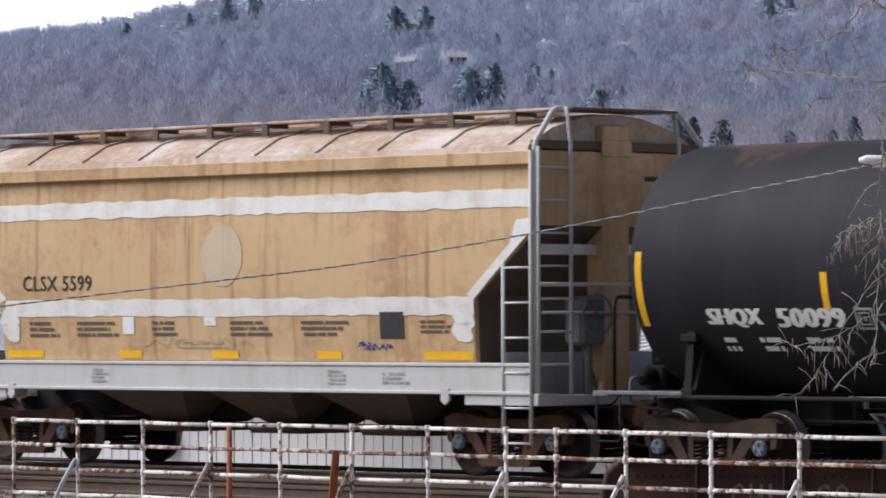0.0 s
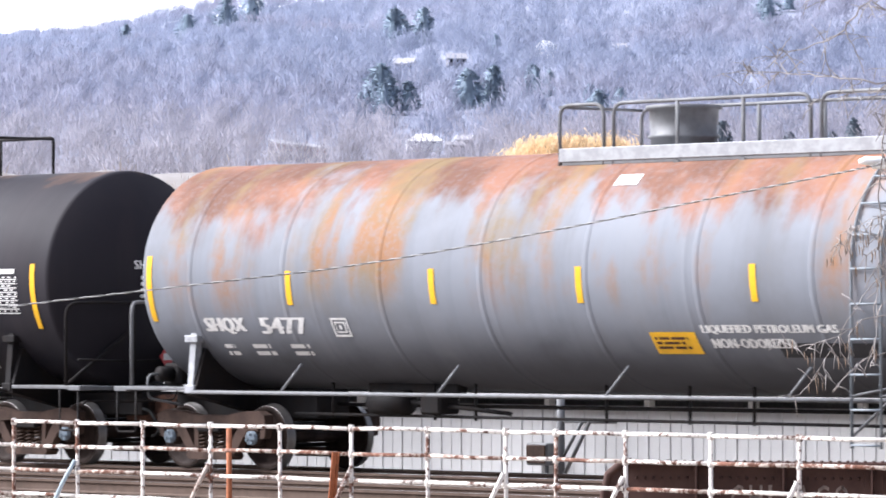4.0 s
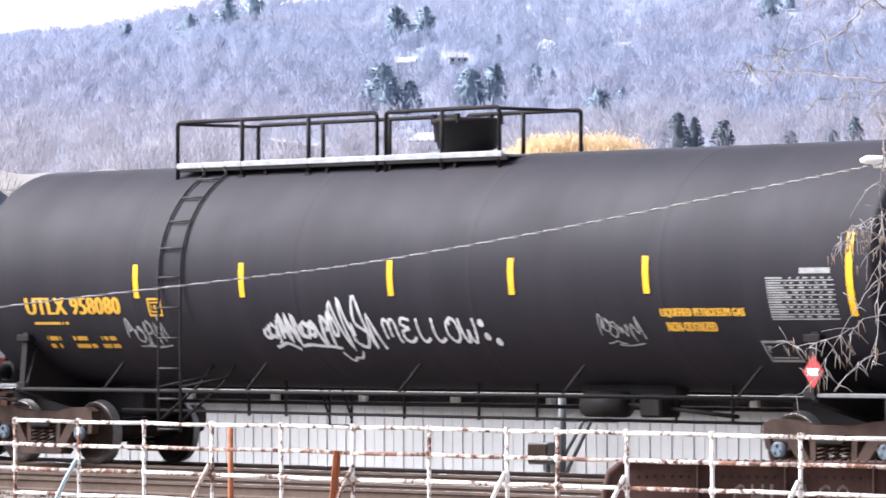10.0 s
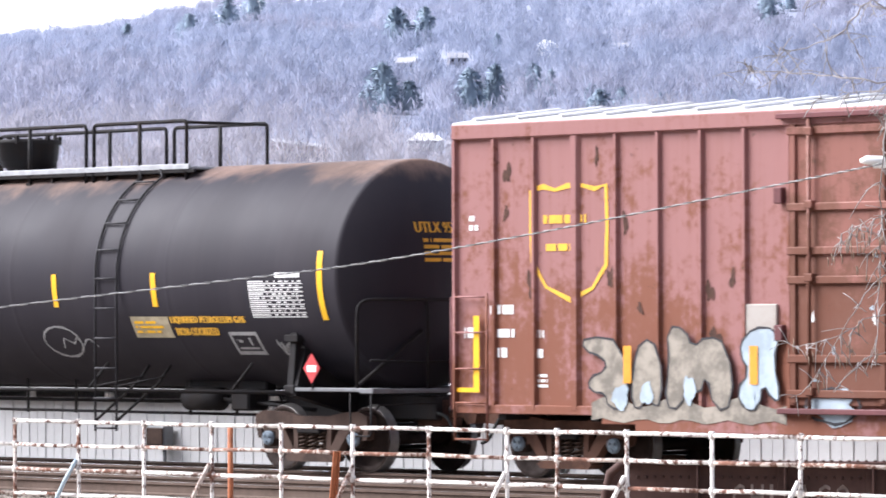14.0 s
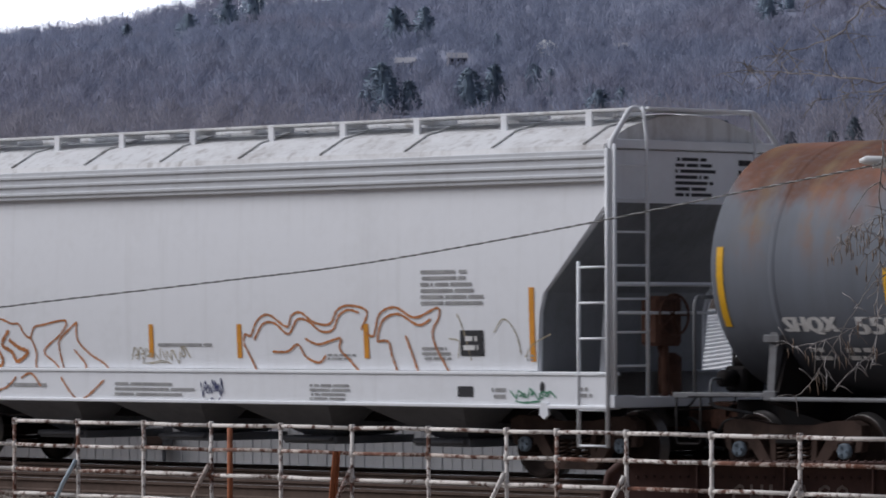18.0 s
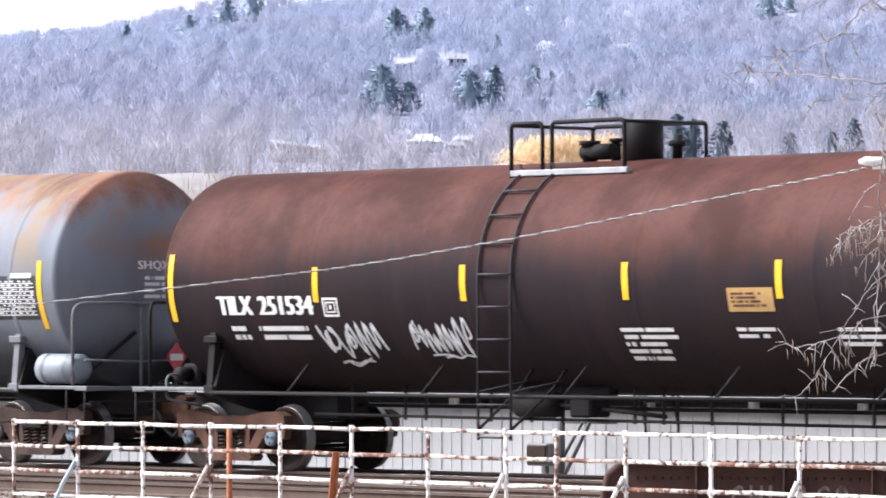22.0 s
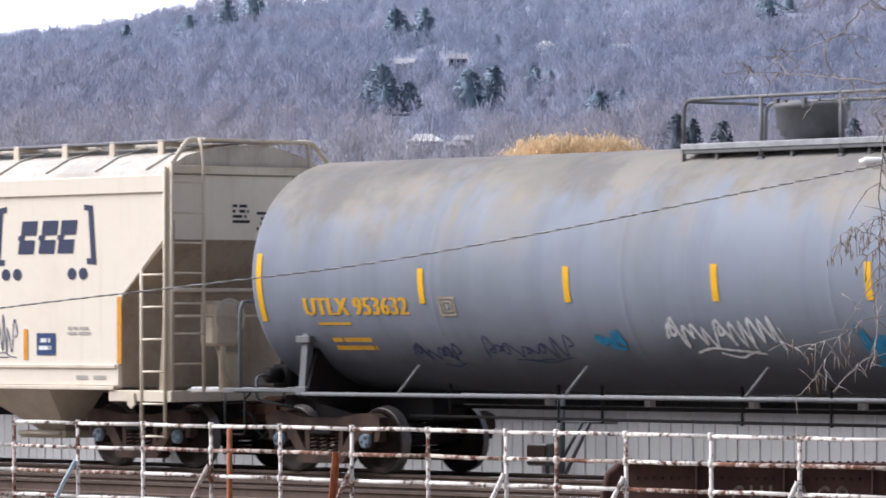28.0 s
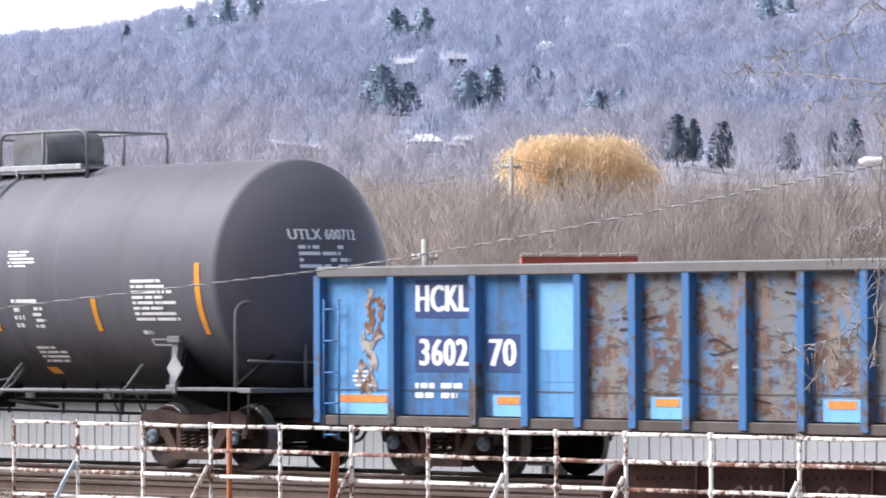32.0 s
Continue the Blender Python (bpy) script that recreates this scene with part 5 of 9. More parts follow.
def gondola_car(label, x0, half, marks):
    car = thing("gondola_car", label, "gondola car", "freight train", at=(x0, 0, 0))
    CARS.append((car, x0))
    W, z0, z1 = 1.50, 0.74, 2.84

    def wall(x, z, lift):
        return (x, -(W + lift), z)

    gaps = [0.0, 1.49, 3.08, 4.06, 5.04, 6.03, 6.98, 7.96, 8.94, 9.98, 10.96, 11.94, 12.92, 13.5, 15.0, 2 * half - 0.02]
    xs = [-half + g for g in gaps]
    for s in (-1, 1):
        for k, (a, b) in enumerate(zip(xs, xs[1:])):
            bm = bmesh.new()
            soft_box(bm, a, b, min(s * (W - 0.06), s * W), max(s * (W - 0.06), s * W), z0 + 0.1, z1 - 0.1, 0.004)
            part("side_panel", bm, M["gon_faded"] if k in (0, 3) else M["gon_blue"] if k in (1, 2, 13, 14) else M["gon_worn"], car)
        for k, x in enumerate(xs):
            bm = bmesh.new()
            w = 0.075
            vs = [(x - w, s * W), (x - w * 0.8, s * (W + 0.13)), (x + w * 0.8, s * (W + 0.13)), (x + w, s * W)]
            lo = [bm.verts.new((u, v, z0 - 0.02)) for u, v in vs]
            hi = [bm.verts.new((u, v, z1 - 0.12)) for u, v in vs]
            for j in range(3):
                bm.faces.new((lo[j], lo[j + 1], hi[j + 1], hi[j]))
            bm.faces.new(lo)
            bm.faces.new(hi)
            part("side_stake", bm, M["gon_stake"], car)
        bm = bmesh.new()
        soft_box(bm, -half, half, min(s * (W - 0.08), s * (W + 0.14)), max(s * (W - 0.08), s * (W + 0.14)), z1 - 0.15, z1, 0.02)
        part("top_chord", bm, M["gon_grey"], car, "bare grey steel top chord")
        bm = bmesh.new()
        soft_box(bm, -half, half, min(s * (W - 0.05), s * (W + 0.10)), max(s * (W - 0.05), s * (W + 0.10)), z0 - 0.06, z0 + 0.08, 0.012)
        part("side_sill", bm, M["gon_dark"], car)
        for e in (-1, 1):
            x = e * half
            st = [[(x - e * 0.12, s * (W + 0.10), 0.5), (x - e * 0.12, s * (W + 0.10), 2.4)], [(x - e * 0.42, s * (W + 0.10), 0.5), (x - e * 0.42, s * (W + 0.10), 2.4)]]
            ladder(car, st, [((x - e * 0.12, s * (W + 0.10), z), (x - e * 0.42, s * (W + 0.10), z)) for z in (0.55, 0.98, 1.4, 1.83, 2.26)], M["gon_blue"], 0.016)
    for e in (-1, 1):
        bm = bmesh.new()
        soft_box(bm, min(e * (half - 0.08), e * half), max(e * (half - 0.08), e * half), -W, W, z0, z1, 0.01)
        end = part("end_wall", bm, M["gon_blue"], car)
        for z in (1.1, 1.7, 2.3):
            bm = bmesh.new()
            soft_box(bm, min(e * half, e * (half + 0.09)), max(e * half, e * (half + 0.09)), -W + 0.03, W - 0.03, z, z + 0.16, 0.02)
            part("end_rib", bm, M["gon_blue"], end)
        add_coupler(car, e * (half + 0.12), e)
        add_truck(car, e * (half - 1.86), "steel_grey")
    bm = bmesh.new()
    soft_box(bm, -half + 0.05, half - 0.05, -W + 0.07, W - 0.07, z0, z0 + 0.1, 0.01)
    soft_box(bm, -half, half, -0.35, 0.35, 0.62, z0, 0.01)
    part("floor_pan", bm, M["gon_dark"], car)
    marks(car, wall)
    return car


# ---- paints of the cars ----
def rusty_side(name, coat, rust, more=0.0):
    """Faded paint with blooms of rust and runs below them."""
    n = Nodes(name)
    a = n.cloud(n.coord, 1.1, 6, 0.7)
    b = n.cloud(n.coord, 6.5, 5, 0.7)
    runs = n.cloud(n.scaled(7, 7, 0.25), 1.2, 4, 0.6)
    low = n.span(n.axis(2), 3.6, 1.6, 0.0, 0.10)
    f = n.calc("ADD", n.calc("ADD", n.calc("MULTIPLY", a, 0.55), n.calc("ADD", n.calc("MULTIPLY", b, 0.33), n.calc("MULTIPLY", runs, 0.14))), low)
    col = n.mix(n.span(runs, 0.45, 0.72, 0, 0.5), coat, tuple(0.55 * p + 0.45 * q for p, q in zip(coat, rust)))
    col = n.mix(n.span(f, 0.545 - more, 0.66 - more, 0, 0.95), col, rust)
    col = n.mix(n.span(b, 0.64, 0.72, 0, 0.6), col, (0.05, 0.028, 0.02))
    return n.done(col, n.span(f, 0.4, 0.7, 0.5, 0.85), 0, b, 0.15, 0.004)


M["black"] = tank_paint("black_tank", (0.020, 0.0185, 0.024), (0.030, 0.026, 0.030), (0.17, 0.10, 0.07), 4.24, 4.42, 0.5, 0, rough=0.52, wave=0.5)
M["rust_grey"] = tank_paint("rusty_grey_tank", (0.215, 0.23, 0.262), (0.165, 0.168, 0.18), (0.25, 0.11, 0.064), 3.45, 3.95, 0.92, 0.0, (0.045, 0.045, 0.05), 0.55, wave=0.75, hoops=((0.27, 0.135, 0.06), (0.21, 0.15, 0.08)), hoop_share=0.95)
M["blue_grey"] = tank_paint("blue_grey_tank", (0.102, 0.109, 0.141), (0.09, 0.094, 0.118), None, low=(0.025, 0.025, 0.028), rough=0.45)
M["charcoal"] = tank_paint("charcoal_tank", (0.0195, 0.018, 0.024), (0.028, 0.0245, 0.030), None, rough=0.5)
M["charcoal_tan"] = tank_paint("charcoal_tan_top", (0.025, 0.0225, 0.029), (0.033, 0.029, 0.034), (0.27, 0.175, 0.135), 3.95, 4.3, 0.7, 0, rough=0.48, wave=0.35)
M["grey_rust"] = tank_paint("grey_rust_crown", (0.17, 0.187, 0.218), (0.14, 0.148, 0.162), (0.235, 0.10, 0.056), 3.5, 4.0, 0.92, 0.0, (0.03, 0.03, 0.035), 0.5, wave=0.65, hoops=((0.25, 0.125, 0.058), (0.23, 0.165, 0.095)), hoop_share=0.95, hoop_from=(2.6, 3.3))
M["maroon"] = tank_paint("maroon_black_tank", (0.020, 0.0145, 0.017), (0.032, 0.0205, 0.020), (0.084, 0.031, 0.023), 2.65, 3.45, 0.95, 0, rough=0.55, wave=0.35, gloss=0.08)
M["pale_grey"] = tank_paint("pale_grey_tank", (0.235, 0.26, 0.315), (0.18, 0.195, 0.22), (0.30, 0.235, 0.14), 3.4, 3.9, 0.55, 0.0, (0.04, 0.04, 0.045), 0.5, wave=0.7, hoops=((0.27, 0.235, 0.18), (0.25, 0.235, 0.20)), hoop_share=0.55, hoop_from=(2.6, 3.4))
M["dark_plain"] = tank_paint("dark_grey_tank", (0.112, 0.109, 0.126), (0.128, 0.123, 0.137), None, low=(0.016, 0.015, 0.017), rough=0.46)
M["tan"] = paint("weathered_tan", (0.58, 0.40, 0.215), (0.34, 0.175, 0.075), 0.75, 0.5, 0.6, 0.8)
M["tan_roof"] = paint("tan_roof", (0.40, 0.27, 0.18), (0.66, 0.60, 0.56), 0.8, 0.8, 0.65, 0.5)
M["end_grey"] = paint("pale_end_sheet", (0.42, 0.45, 0.49), (0.28, 0.28, 0.29), 0.4, 1.5, 0.6)
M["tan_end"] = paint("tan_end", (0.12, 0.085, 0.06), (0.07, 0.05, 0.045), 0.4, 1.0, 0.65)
M["white_band"] = paint("chipped_white_band", (0.74, 0.73, 0.70), (0.46, 0.40, 0.32), 0.5, 3.0, 0.6)
M["pale_sill"] = paint("pale_sill", (0.54, 0.54, 0.53), (0.38, 0.36, 0.33), 0.4, 1.5, 0.6)
M["hop_white"] = paint("white_hopper", (0.83, 0.85, 0.88), (0.66, 0.67, 0.68), 0.35, 0.5, 0.5, 0.25)
M["hop_roof"] = paint("white_hopper_roof", (0.72, 0.73, 0.74), (0.24, 0.21, 0.19), 0.35, 1.1, 0.55, 0.5)
M["hop_band"] = paint("silver_eave", (0.60, 0.62, 0.65), (0.42, 0.42, 0.42), 0.3, 1.5, 0.45, 0.2)
# shade under the white car's sloping end, put into this grey
M["hop_end"] = paint("shaded_grey_slope", (0.22, 0.23, 0.25), (0.13, 0.13, 0.13), 0.4, 1.0, 0.6)
M["cream"] = paint("cream_hopper", (0.78, 0.71, 0.60), (0.62, 0.54, 0.44), 0.35, 0.6, 0.5, 0.25)
M["cream_roof"] = paint("cream_roof", (0.60, 0.56, 0.50), (0.30, 0.27, 0.24), 0.5, 0.9, 0.6, 0.5)
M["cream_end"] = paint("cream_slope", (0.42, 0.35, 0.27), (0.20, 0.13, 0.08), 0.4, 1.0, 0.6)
M["cream_frame"] = paint("cream_frame", (0.70, 0.62, 0.50), (0.42, 0.34, 0.25), 0.35, 2.0, 0.55)
M["board_dark"] = plain("dull_running_board", (0.22, 0.22, 0.25), 0.6, 0.2, 0.3)
M["box_red"] = rusty_side("faded_box_car_red", (0.255, 0.115, 0.108), (0.17, 0.06, 0.032), 0.03)
M["box_door"] = rusty_side("rusty_door_red", (0.21, 0.08, 0.06), (0.125, 0.046, 0.026), 0.085)
M["box_end"] = paint("end_maroon", (0.13, 0.042, 0.045), (0.07, 0.03, 0.03), 0.5, 1.0, 0.6)
M["box_roof"] = paint("silver_roof", (0.66, 0.66, 0.68), (0.42, 0.40, 0.38), 0.4, 0.9, 0.5)
M["box_board"] = paint("grey_board", (0.36, 0.33, 0.30), (0.26, 0.2, 0.16), 0.5, 3, 0.65)
M["gon_blue"] = paint("gondola_blue", (0.05, 0.165, 0.38), (0.055, 0.075, 0.11), 0.8, 2.6, 0.55, 0.7)
M["gon_stake"] = rusted_paint("gondola_stake", (0.05, 0.15, 0.34), (0.15, 0.13, 0.125), 0.535, 3.5)
M["gon_faded"] = paint("gondola_faded_blue", (0.12, 0.31, 0.58), (0.06, 0.15, 0.30), 0.6, 1.5, 0.55, 0.6)
M["gon_grey"] = paint("bare_chord", (0.15, 0.145, 0.145), (0.09, 0.07, 0.06), 0.4, 2, 0.6)
M["gon_dark"] = paint("gondola_sill", (0.10, 0.08, 0.07), (0.05, 0.04, 0.04), 0.5, 2, 0.7)
M["gon_navy"] = plain("mark_panel_blue", (0.025, 0.055, 0.17), 0.6)
M["gon_light"] = paint("patch_light_blue", (0.22, 0.48, 0.75), (0.1, 0.28, 0.5), 0.35, 2.5, 0.55)
M["gon_orange"] = plain("orange_label", (0.75, 0.27, 0.06), 0.5)


def worn_panel():
    """Blue paint scraped to grey primer, rust and dents."""
    n = Nodes("scraped_panel")
    a = n.cloud(n.scaled(1.0, 1.0, 0.8), 1.9, 6, 0.68)
    b = n.cloud(n.coord, 4.5, 6, 0.7)
    c = n.cloud(n.scaled(2, 2, 0.3), 2.2, 4, 0.6)
    d = n.cloud(n.scaled(0.8, 0.8, 3.2), 2.8, 5, 0.7)
    col = n.mix(n.span(a, 0.40, 0.52), (0.09, 0.20, 0.36), (0.165, 0.17, 0.175))
    col = n.mix(n.span(b, 0.475, 0.58, 0, 0.9), col, (0.11, 0.045, 0.026))
    col = n.mix(n.span(c, 0.54, 0.66, 0, 0.75), col, (0.25, 0.175, 0.125))
    col = n.mix(n.span(d, 0.57, 0.63, 0, 0.85), col, (0.06, 0.042, 0.038))
    return n.done(col, 0.6, 0, n.calc("ADD", a, n.calc("MULTIPLY", d, 0.6)), 0.5, 0.03)


M["gon_worn"] = worn_panel()


# ---- the train, car by car ----
M["tan_pale"] = paint("tan_pale_oval", (0.56, 0.46, 0.33), (0.50, 0.34, 0.2), 0.7, 1.2, 0.6, 0.6)




def side_reservoir(car, x):
    bm = bmesh.new()
    lathe(bm, [(x - 0.5, 0.02), (x - 0.47, 0.14), (x - 0.4, 0.22), (x + 0.4, 0.22), (x + 0.47, 0.14), (x + 0.5, 0.02)], 22, "x", (0, -1.28, 1.42))
    tank = part("air_reservoir", bm, M["res_grey"], car, "grey cylindrical air reservoir")
    for dx in (-0.25, 0.25):
        bm = bmesh.new()
        lathe(bm, [(x + dx - 0.03, 0.226), (x + dx + 0.03, 0.226)], 22, "x", (0, -1.28, 1.42), caps=False)
        part("strap", bm, M["pipe_grey"], tank)


def marks_tan(car, wall):
    stencil(car, wall, "CLSX 5599", -4.53, -2.94, 2.53, 2.75, M["black_mark"], 0.006)
    for z0, z1 in ((3.57, 3.80), (2.16, 2.39)):
        bm = bmesh.new()
        rng = random.Random(int(z0 * 100))
        x = -5.9 if z0 > 3 else -4.95
        pair = None
        while x < (6.3 if z0 > 3 else 5.15):
            nxt = [bm.verts.new((x, 0, z0 + rng.uniform(-0.02, 0.012))), bm.verts.new((x, 0, z1 + rng.uniform(-0.012, 0.02)))]
            if pair:
                bm.faces.new((pair[0], nxt[0], nxt[1], pair[1]))
            pair = nxt
            x += 0.2
        decal("sealing_band", bm, M["white_band"], car, wall, "chipped white sealing band", 0.008)
    bm = bmesh.new()
    add_blob(bm, -0.05, 3.0, 0.43, 0.44, 3, 30, 0.03)
    decal("painted_out_emblem", bm, M["tan_pale"], car, wall, "faded pale oval", 0.007)
    for sx in (-1, 1):
        bm = bmesh.new()
        for q in ((sx * 4.82, 1.95, 0.2, 0.16), (sx * 4.86, 2.12, 0.2, 0.16)):
            add_blob(bm, q[0], q[1], q[2], q[3], int(q[0] * 7) % 50, 16, 0.2)
        decal("patch", bm, M["white_band"], car, wall, "", 0.010)
        bm = bmesh.new()
        vs = [bm.verts.new((x, 0, z)) for x, z in ((sx * 6.12, 3.42), (sx * 6.12, 3.24), (sx * 5.05, 2.36), (sx * 4.92, 2.42), (sx * 5.75, 3.1), (sx * 5.85, 3.4))]
        bm.faces.new(vs)
        decal("patch", bm, M["white_band"], car, wall, "", 0.010)
    bm = bmesh.new()
    for x0, x1 in ((-4.95, -4.1), (-2.35, -1.85), (-0.3, 0.25), (1.9, 2.4), (4.05, 5.0)):
        add_quad(bm, x0, x1, 1.56, 1.67)
    decal("yellow_patch", bm, M["stripe"], car, wall, "", 0.008)
    small_print(car, wall, [(-4.4, -3.6, 1.84, 2.1, 3), (-3.3, -2.3, 1.85, 2.1, 3), (-1.6, -0.9, 1.86, 2.1, 3), (0.1, 1.1, 1.86, 2.1, 3), (1.6, 2.7, 1.86, 2.1, 3), (4.0, 4.7, 1.9, 2.1, 3)], M["tan_end"], 7)
    panel(car, wall, -2.25, -2.0, 1.9, 2.15, M["white_mark"], M["tan_end"], 5, 2)
    panel(car, wall, -0.45, -0.2, 2.02, 2.14, M["white_mark"], M["tan_end"], 6, 2)
    bm = bmesh.new()
    add_quad(bm, 3.2, 3.68, 1.84, 2.2)
    decal("consolidated_plate", bm, M["black_mark"], car, wall, "", 0.009)
    boxed(car, wall, 3.2, 3.68, 1.84, 2.2, M["white_mark"], 0.03)
    tagging(car, wall, M["tag_tan"], [(-1.9, 0.6, 1.72, 1.86, 4, 0.02, 6)])
    tagging(car, wall, M["tag_blue"], [(2.75, 3.4, 1.70, 1.80, 5, 0.025, 3)])

    def sill_wall(x, z, lift):
        return (x, -(1.63 + lift), z)
    small_print(car, sill_wall, [(-2.9, -2.45, 1.2, 1.42, 4), (2.2, 2.7, 1.2, 1.42, 4), (3.3, 3.9, 1.22, 1.4, 3)], M["tag_grey"], 4)


C1 = hopper_car("tan covered hopper car streaked with rust, white sealing bands", -4.47, 6.2, M["tan"], M["tan_roof"],
                [(0.0, 4.3), (0.0, 3.32), (1.18, 2.40), (1.14, 1.5)], [(0.0, 4.3), (0.0, 3.32), (1.18, 2.40), (1.14, 1.5)],
                (1.12, 1.50), (4.12, 4.30), 4.90, [-4.6, -3.4, -2.2, -1.0, 0.2, 1.5, 2.8, 4.0, 5.2], marks_tan, "steel_brown",
                band=M["tan"], end_colour=M["tan_end"], frame_mat=M["pale_sill"], pads=(-4.75, 4.55), board_mat=M["tan_roof"], bracket_mat=M["tan_end"], post_len=0.5,
                pockets=((-3.4, -1.2), (-0.9, 1.1), (1.4, 3.5)), pocket_mat=M["tan_end"], pocket_z=(0.62, 1.2), bogie=1.07, column=True, bulge=0.06, hatches=5, end_print=((0.45, 1.1, 3.9, 4.02, 1), (0.5, 1.0, 3.3, 3.8, 6)))


def marks_black(car, wall, head):
    stencil(car, wall, "SHQX", -7.49, -6.60, 1.98, 2.22, M["white_mark"], 0.03)
    stencil(car, wall, "50099", -6.30, -5.21, 1.98, 2.22, M["white_mark"], 0.03)
    boxed(car, wall, -5.02, -4.72, 1.95, 2.22, M["tag_grey"])
    small_print(car, wall, [(-7.38, -7.0, 1.66, 1.88, 2), (-6.75, -6.25, 1.66, 1.88, 2), (-5.95, -5.4, 1.66, 1.88, 2), (6.15, 7.2, 1.40, 1.50, 2)], M["white_mark"], 2)
    gas_words(car, wall, M["white_mark"], 2.38, 4.85, 2.5, 3.85, 1.89)
    panel(car, wall, 0.35, 1.14, 1.66, 1.92, M["stripe"], M["steel_brown"], 3, 3)
    spec_table(car, wall, 7.1, 8.24, 2.22, 2.78, 2)
    tagging(car, wall, M["tag_pale"], [(-4.62, -3.85, 1.70, 2.12, 11, 0.05, 4), (-3.6, -2.3, 1.60, 2.08, 12, 0.045, 5)])
    tagging(car, wall, M["tag_tan"], [(-2.35, -0.95, 1.75, 2.40, 13, 0.04, 6)])
    tagging(car, wall, M["tag_grey"], [(-0.6, 0.3, 1.62, 2.0, 14, 0.035, 5), (2.0, 2.9, 1.55, 1.92, 15, 0.05, 3), (4.1, 4.9, 1.55, 1.85, 16, 0.035, 4)])
    bm = bmesh.new()
    add_blob(bm, 5.42, 1.82, 0.38, 0.34, 8, 26, 0.15)
    decal("graffiti", bm, M["tag_blue"], car, wall, "round blue sprayed patch", 0.009)
    tagging(car, wall, M["tag_navy"], [(5.1, 5.75, 1.55, 2.05, 17, 0.05, 3)])
    boxed(car, wall, 6.2, 6.85, 1.56, 1.86, M["tag_grey"])
    panel(car, wall, 0.3, 0.68, 3.84, 3.96, M["white_mark"], M["tag_grey"], 3, 3)
    head_print(car, head, "SHQX 50099", M["white_mark"], 0.4, 1.4, 2.85)


tank_car("black tank car with tags and yellow reflective stripes", 12.19, (-8.61, -5.44, -2.71, 0.25, 2.84, 5.75, 8.61), M["black"], M["plate"], M["steel_dark"], marks_black,
         ladder_x=4.81, deck=(-1.25, 6.2), rails=(-1.2, 6.2, 5), dome=("straight", 0.35), short=(2.20, 2.66), tall=(2.0, 2.95), post=M["steel_dark"], loops=(0.0, 0.12, 0.62, 1.0), gear=-4.5, skirt=0.16, placards=(7.15,))


def marks_rust(car, wall, head):
    stencil(car, wall, "SHQX", -7.60, -6.78, 1.92, 2.15, M["white_mark"], 0.03)
    stencil(car, wall, "5477", -6.42, -5.50, 1.92, 2.15, M["white_mark"], 0.03)
    boxed(car, wall, -4.95, -4.62, 1.88, 2.14, M["white_mark"])
    small_print(car, wall, [(-7.4, -7.0, 1.6, 1.8, 2), (-6.8, -6.3, 1.6, 1.8, 2), (-6.0, -5.4, 1.6, 1.8, 2), (6.1, 7.0, 1.42, 1.5, 1)], M["white_mark"], 3)
    gas_words(car, wall, M["white_mark"], 2.0, 4.3, 2.1, 3.5, 1.91)
    panel(car, wall, 1.05, 1.85, 1.66, 1.94, M["stripe"], M["steel_brown"], 3, 3)
    patches(car, wall, "blacked_out_patch", M["black_mark"], [(3.2, 4.9, 1.62, 1.80), (6.2, 6.8, 1.55, 1.80)], "", 0.008)
    boxed(car, wall, 6.15, 6.85, 1.52, 1.83, M["white_mark"])
    spec_table(car, wall, 7.43, 8.56, 2.22, 2.74, 4)
    panel(car, wall, 0.2, 0.62, 3.84, 3.98, M["white_mark"], M["tag_grey"], 3, 3)
    head_print(car, head, "SHQX 5477", M["white_mark"], 0.35, 1.35, 2.85)


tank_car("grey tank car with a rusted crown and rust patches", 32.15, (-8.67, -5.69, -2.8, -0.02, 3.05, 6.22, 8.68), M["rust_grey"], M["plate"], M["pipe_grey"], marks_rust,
         ladder_x=4.96, deck=(-1.18, 6.15), rails=(-1.18, 6.13, 5), dome=("straight", 0.35), bands=9, post=M["plate"], low_rail=M["pipe_grey"], loops=(0.0, 0.12, 0.62, 1.0), gear=-4.6, skirt=0.16, placards=(7.7,))


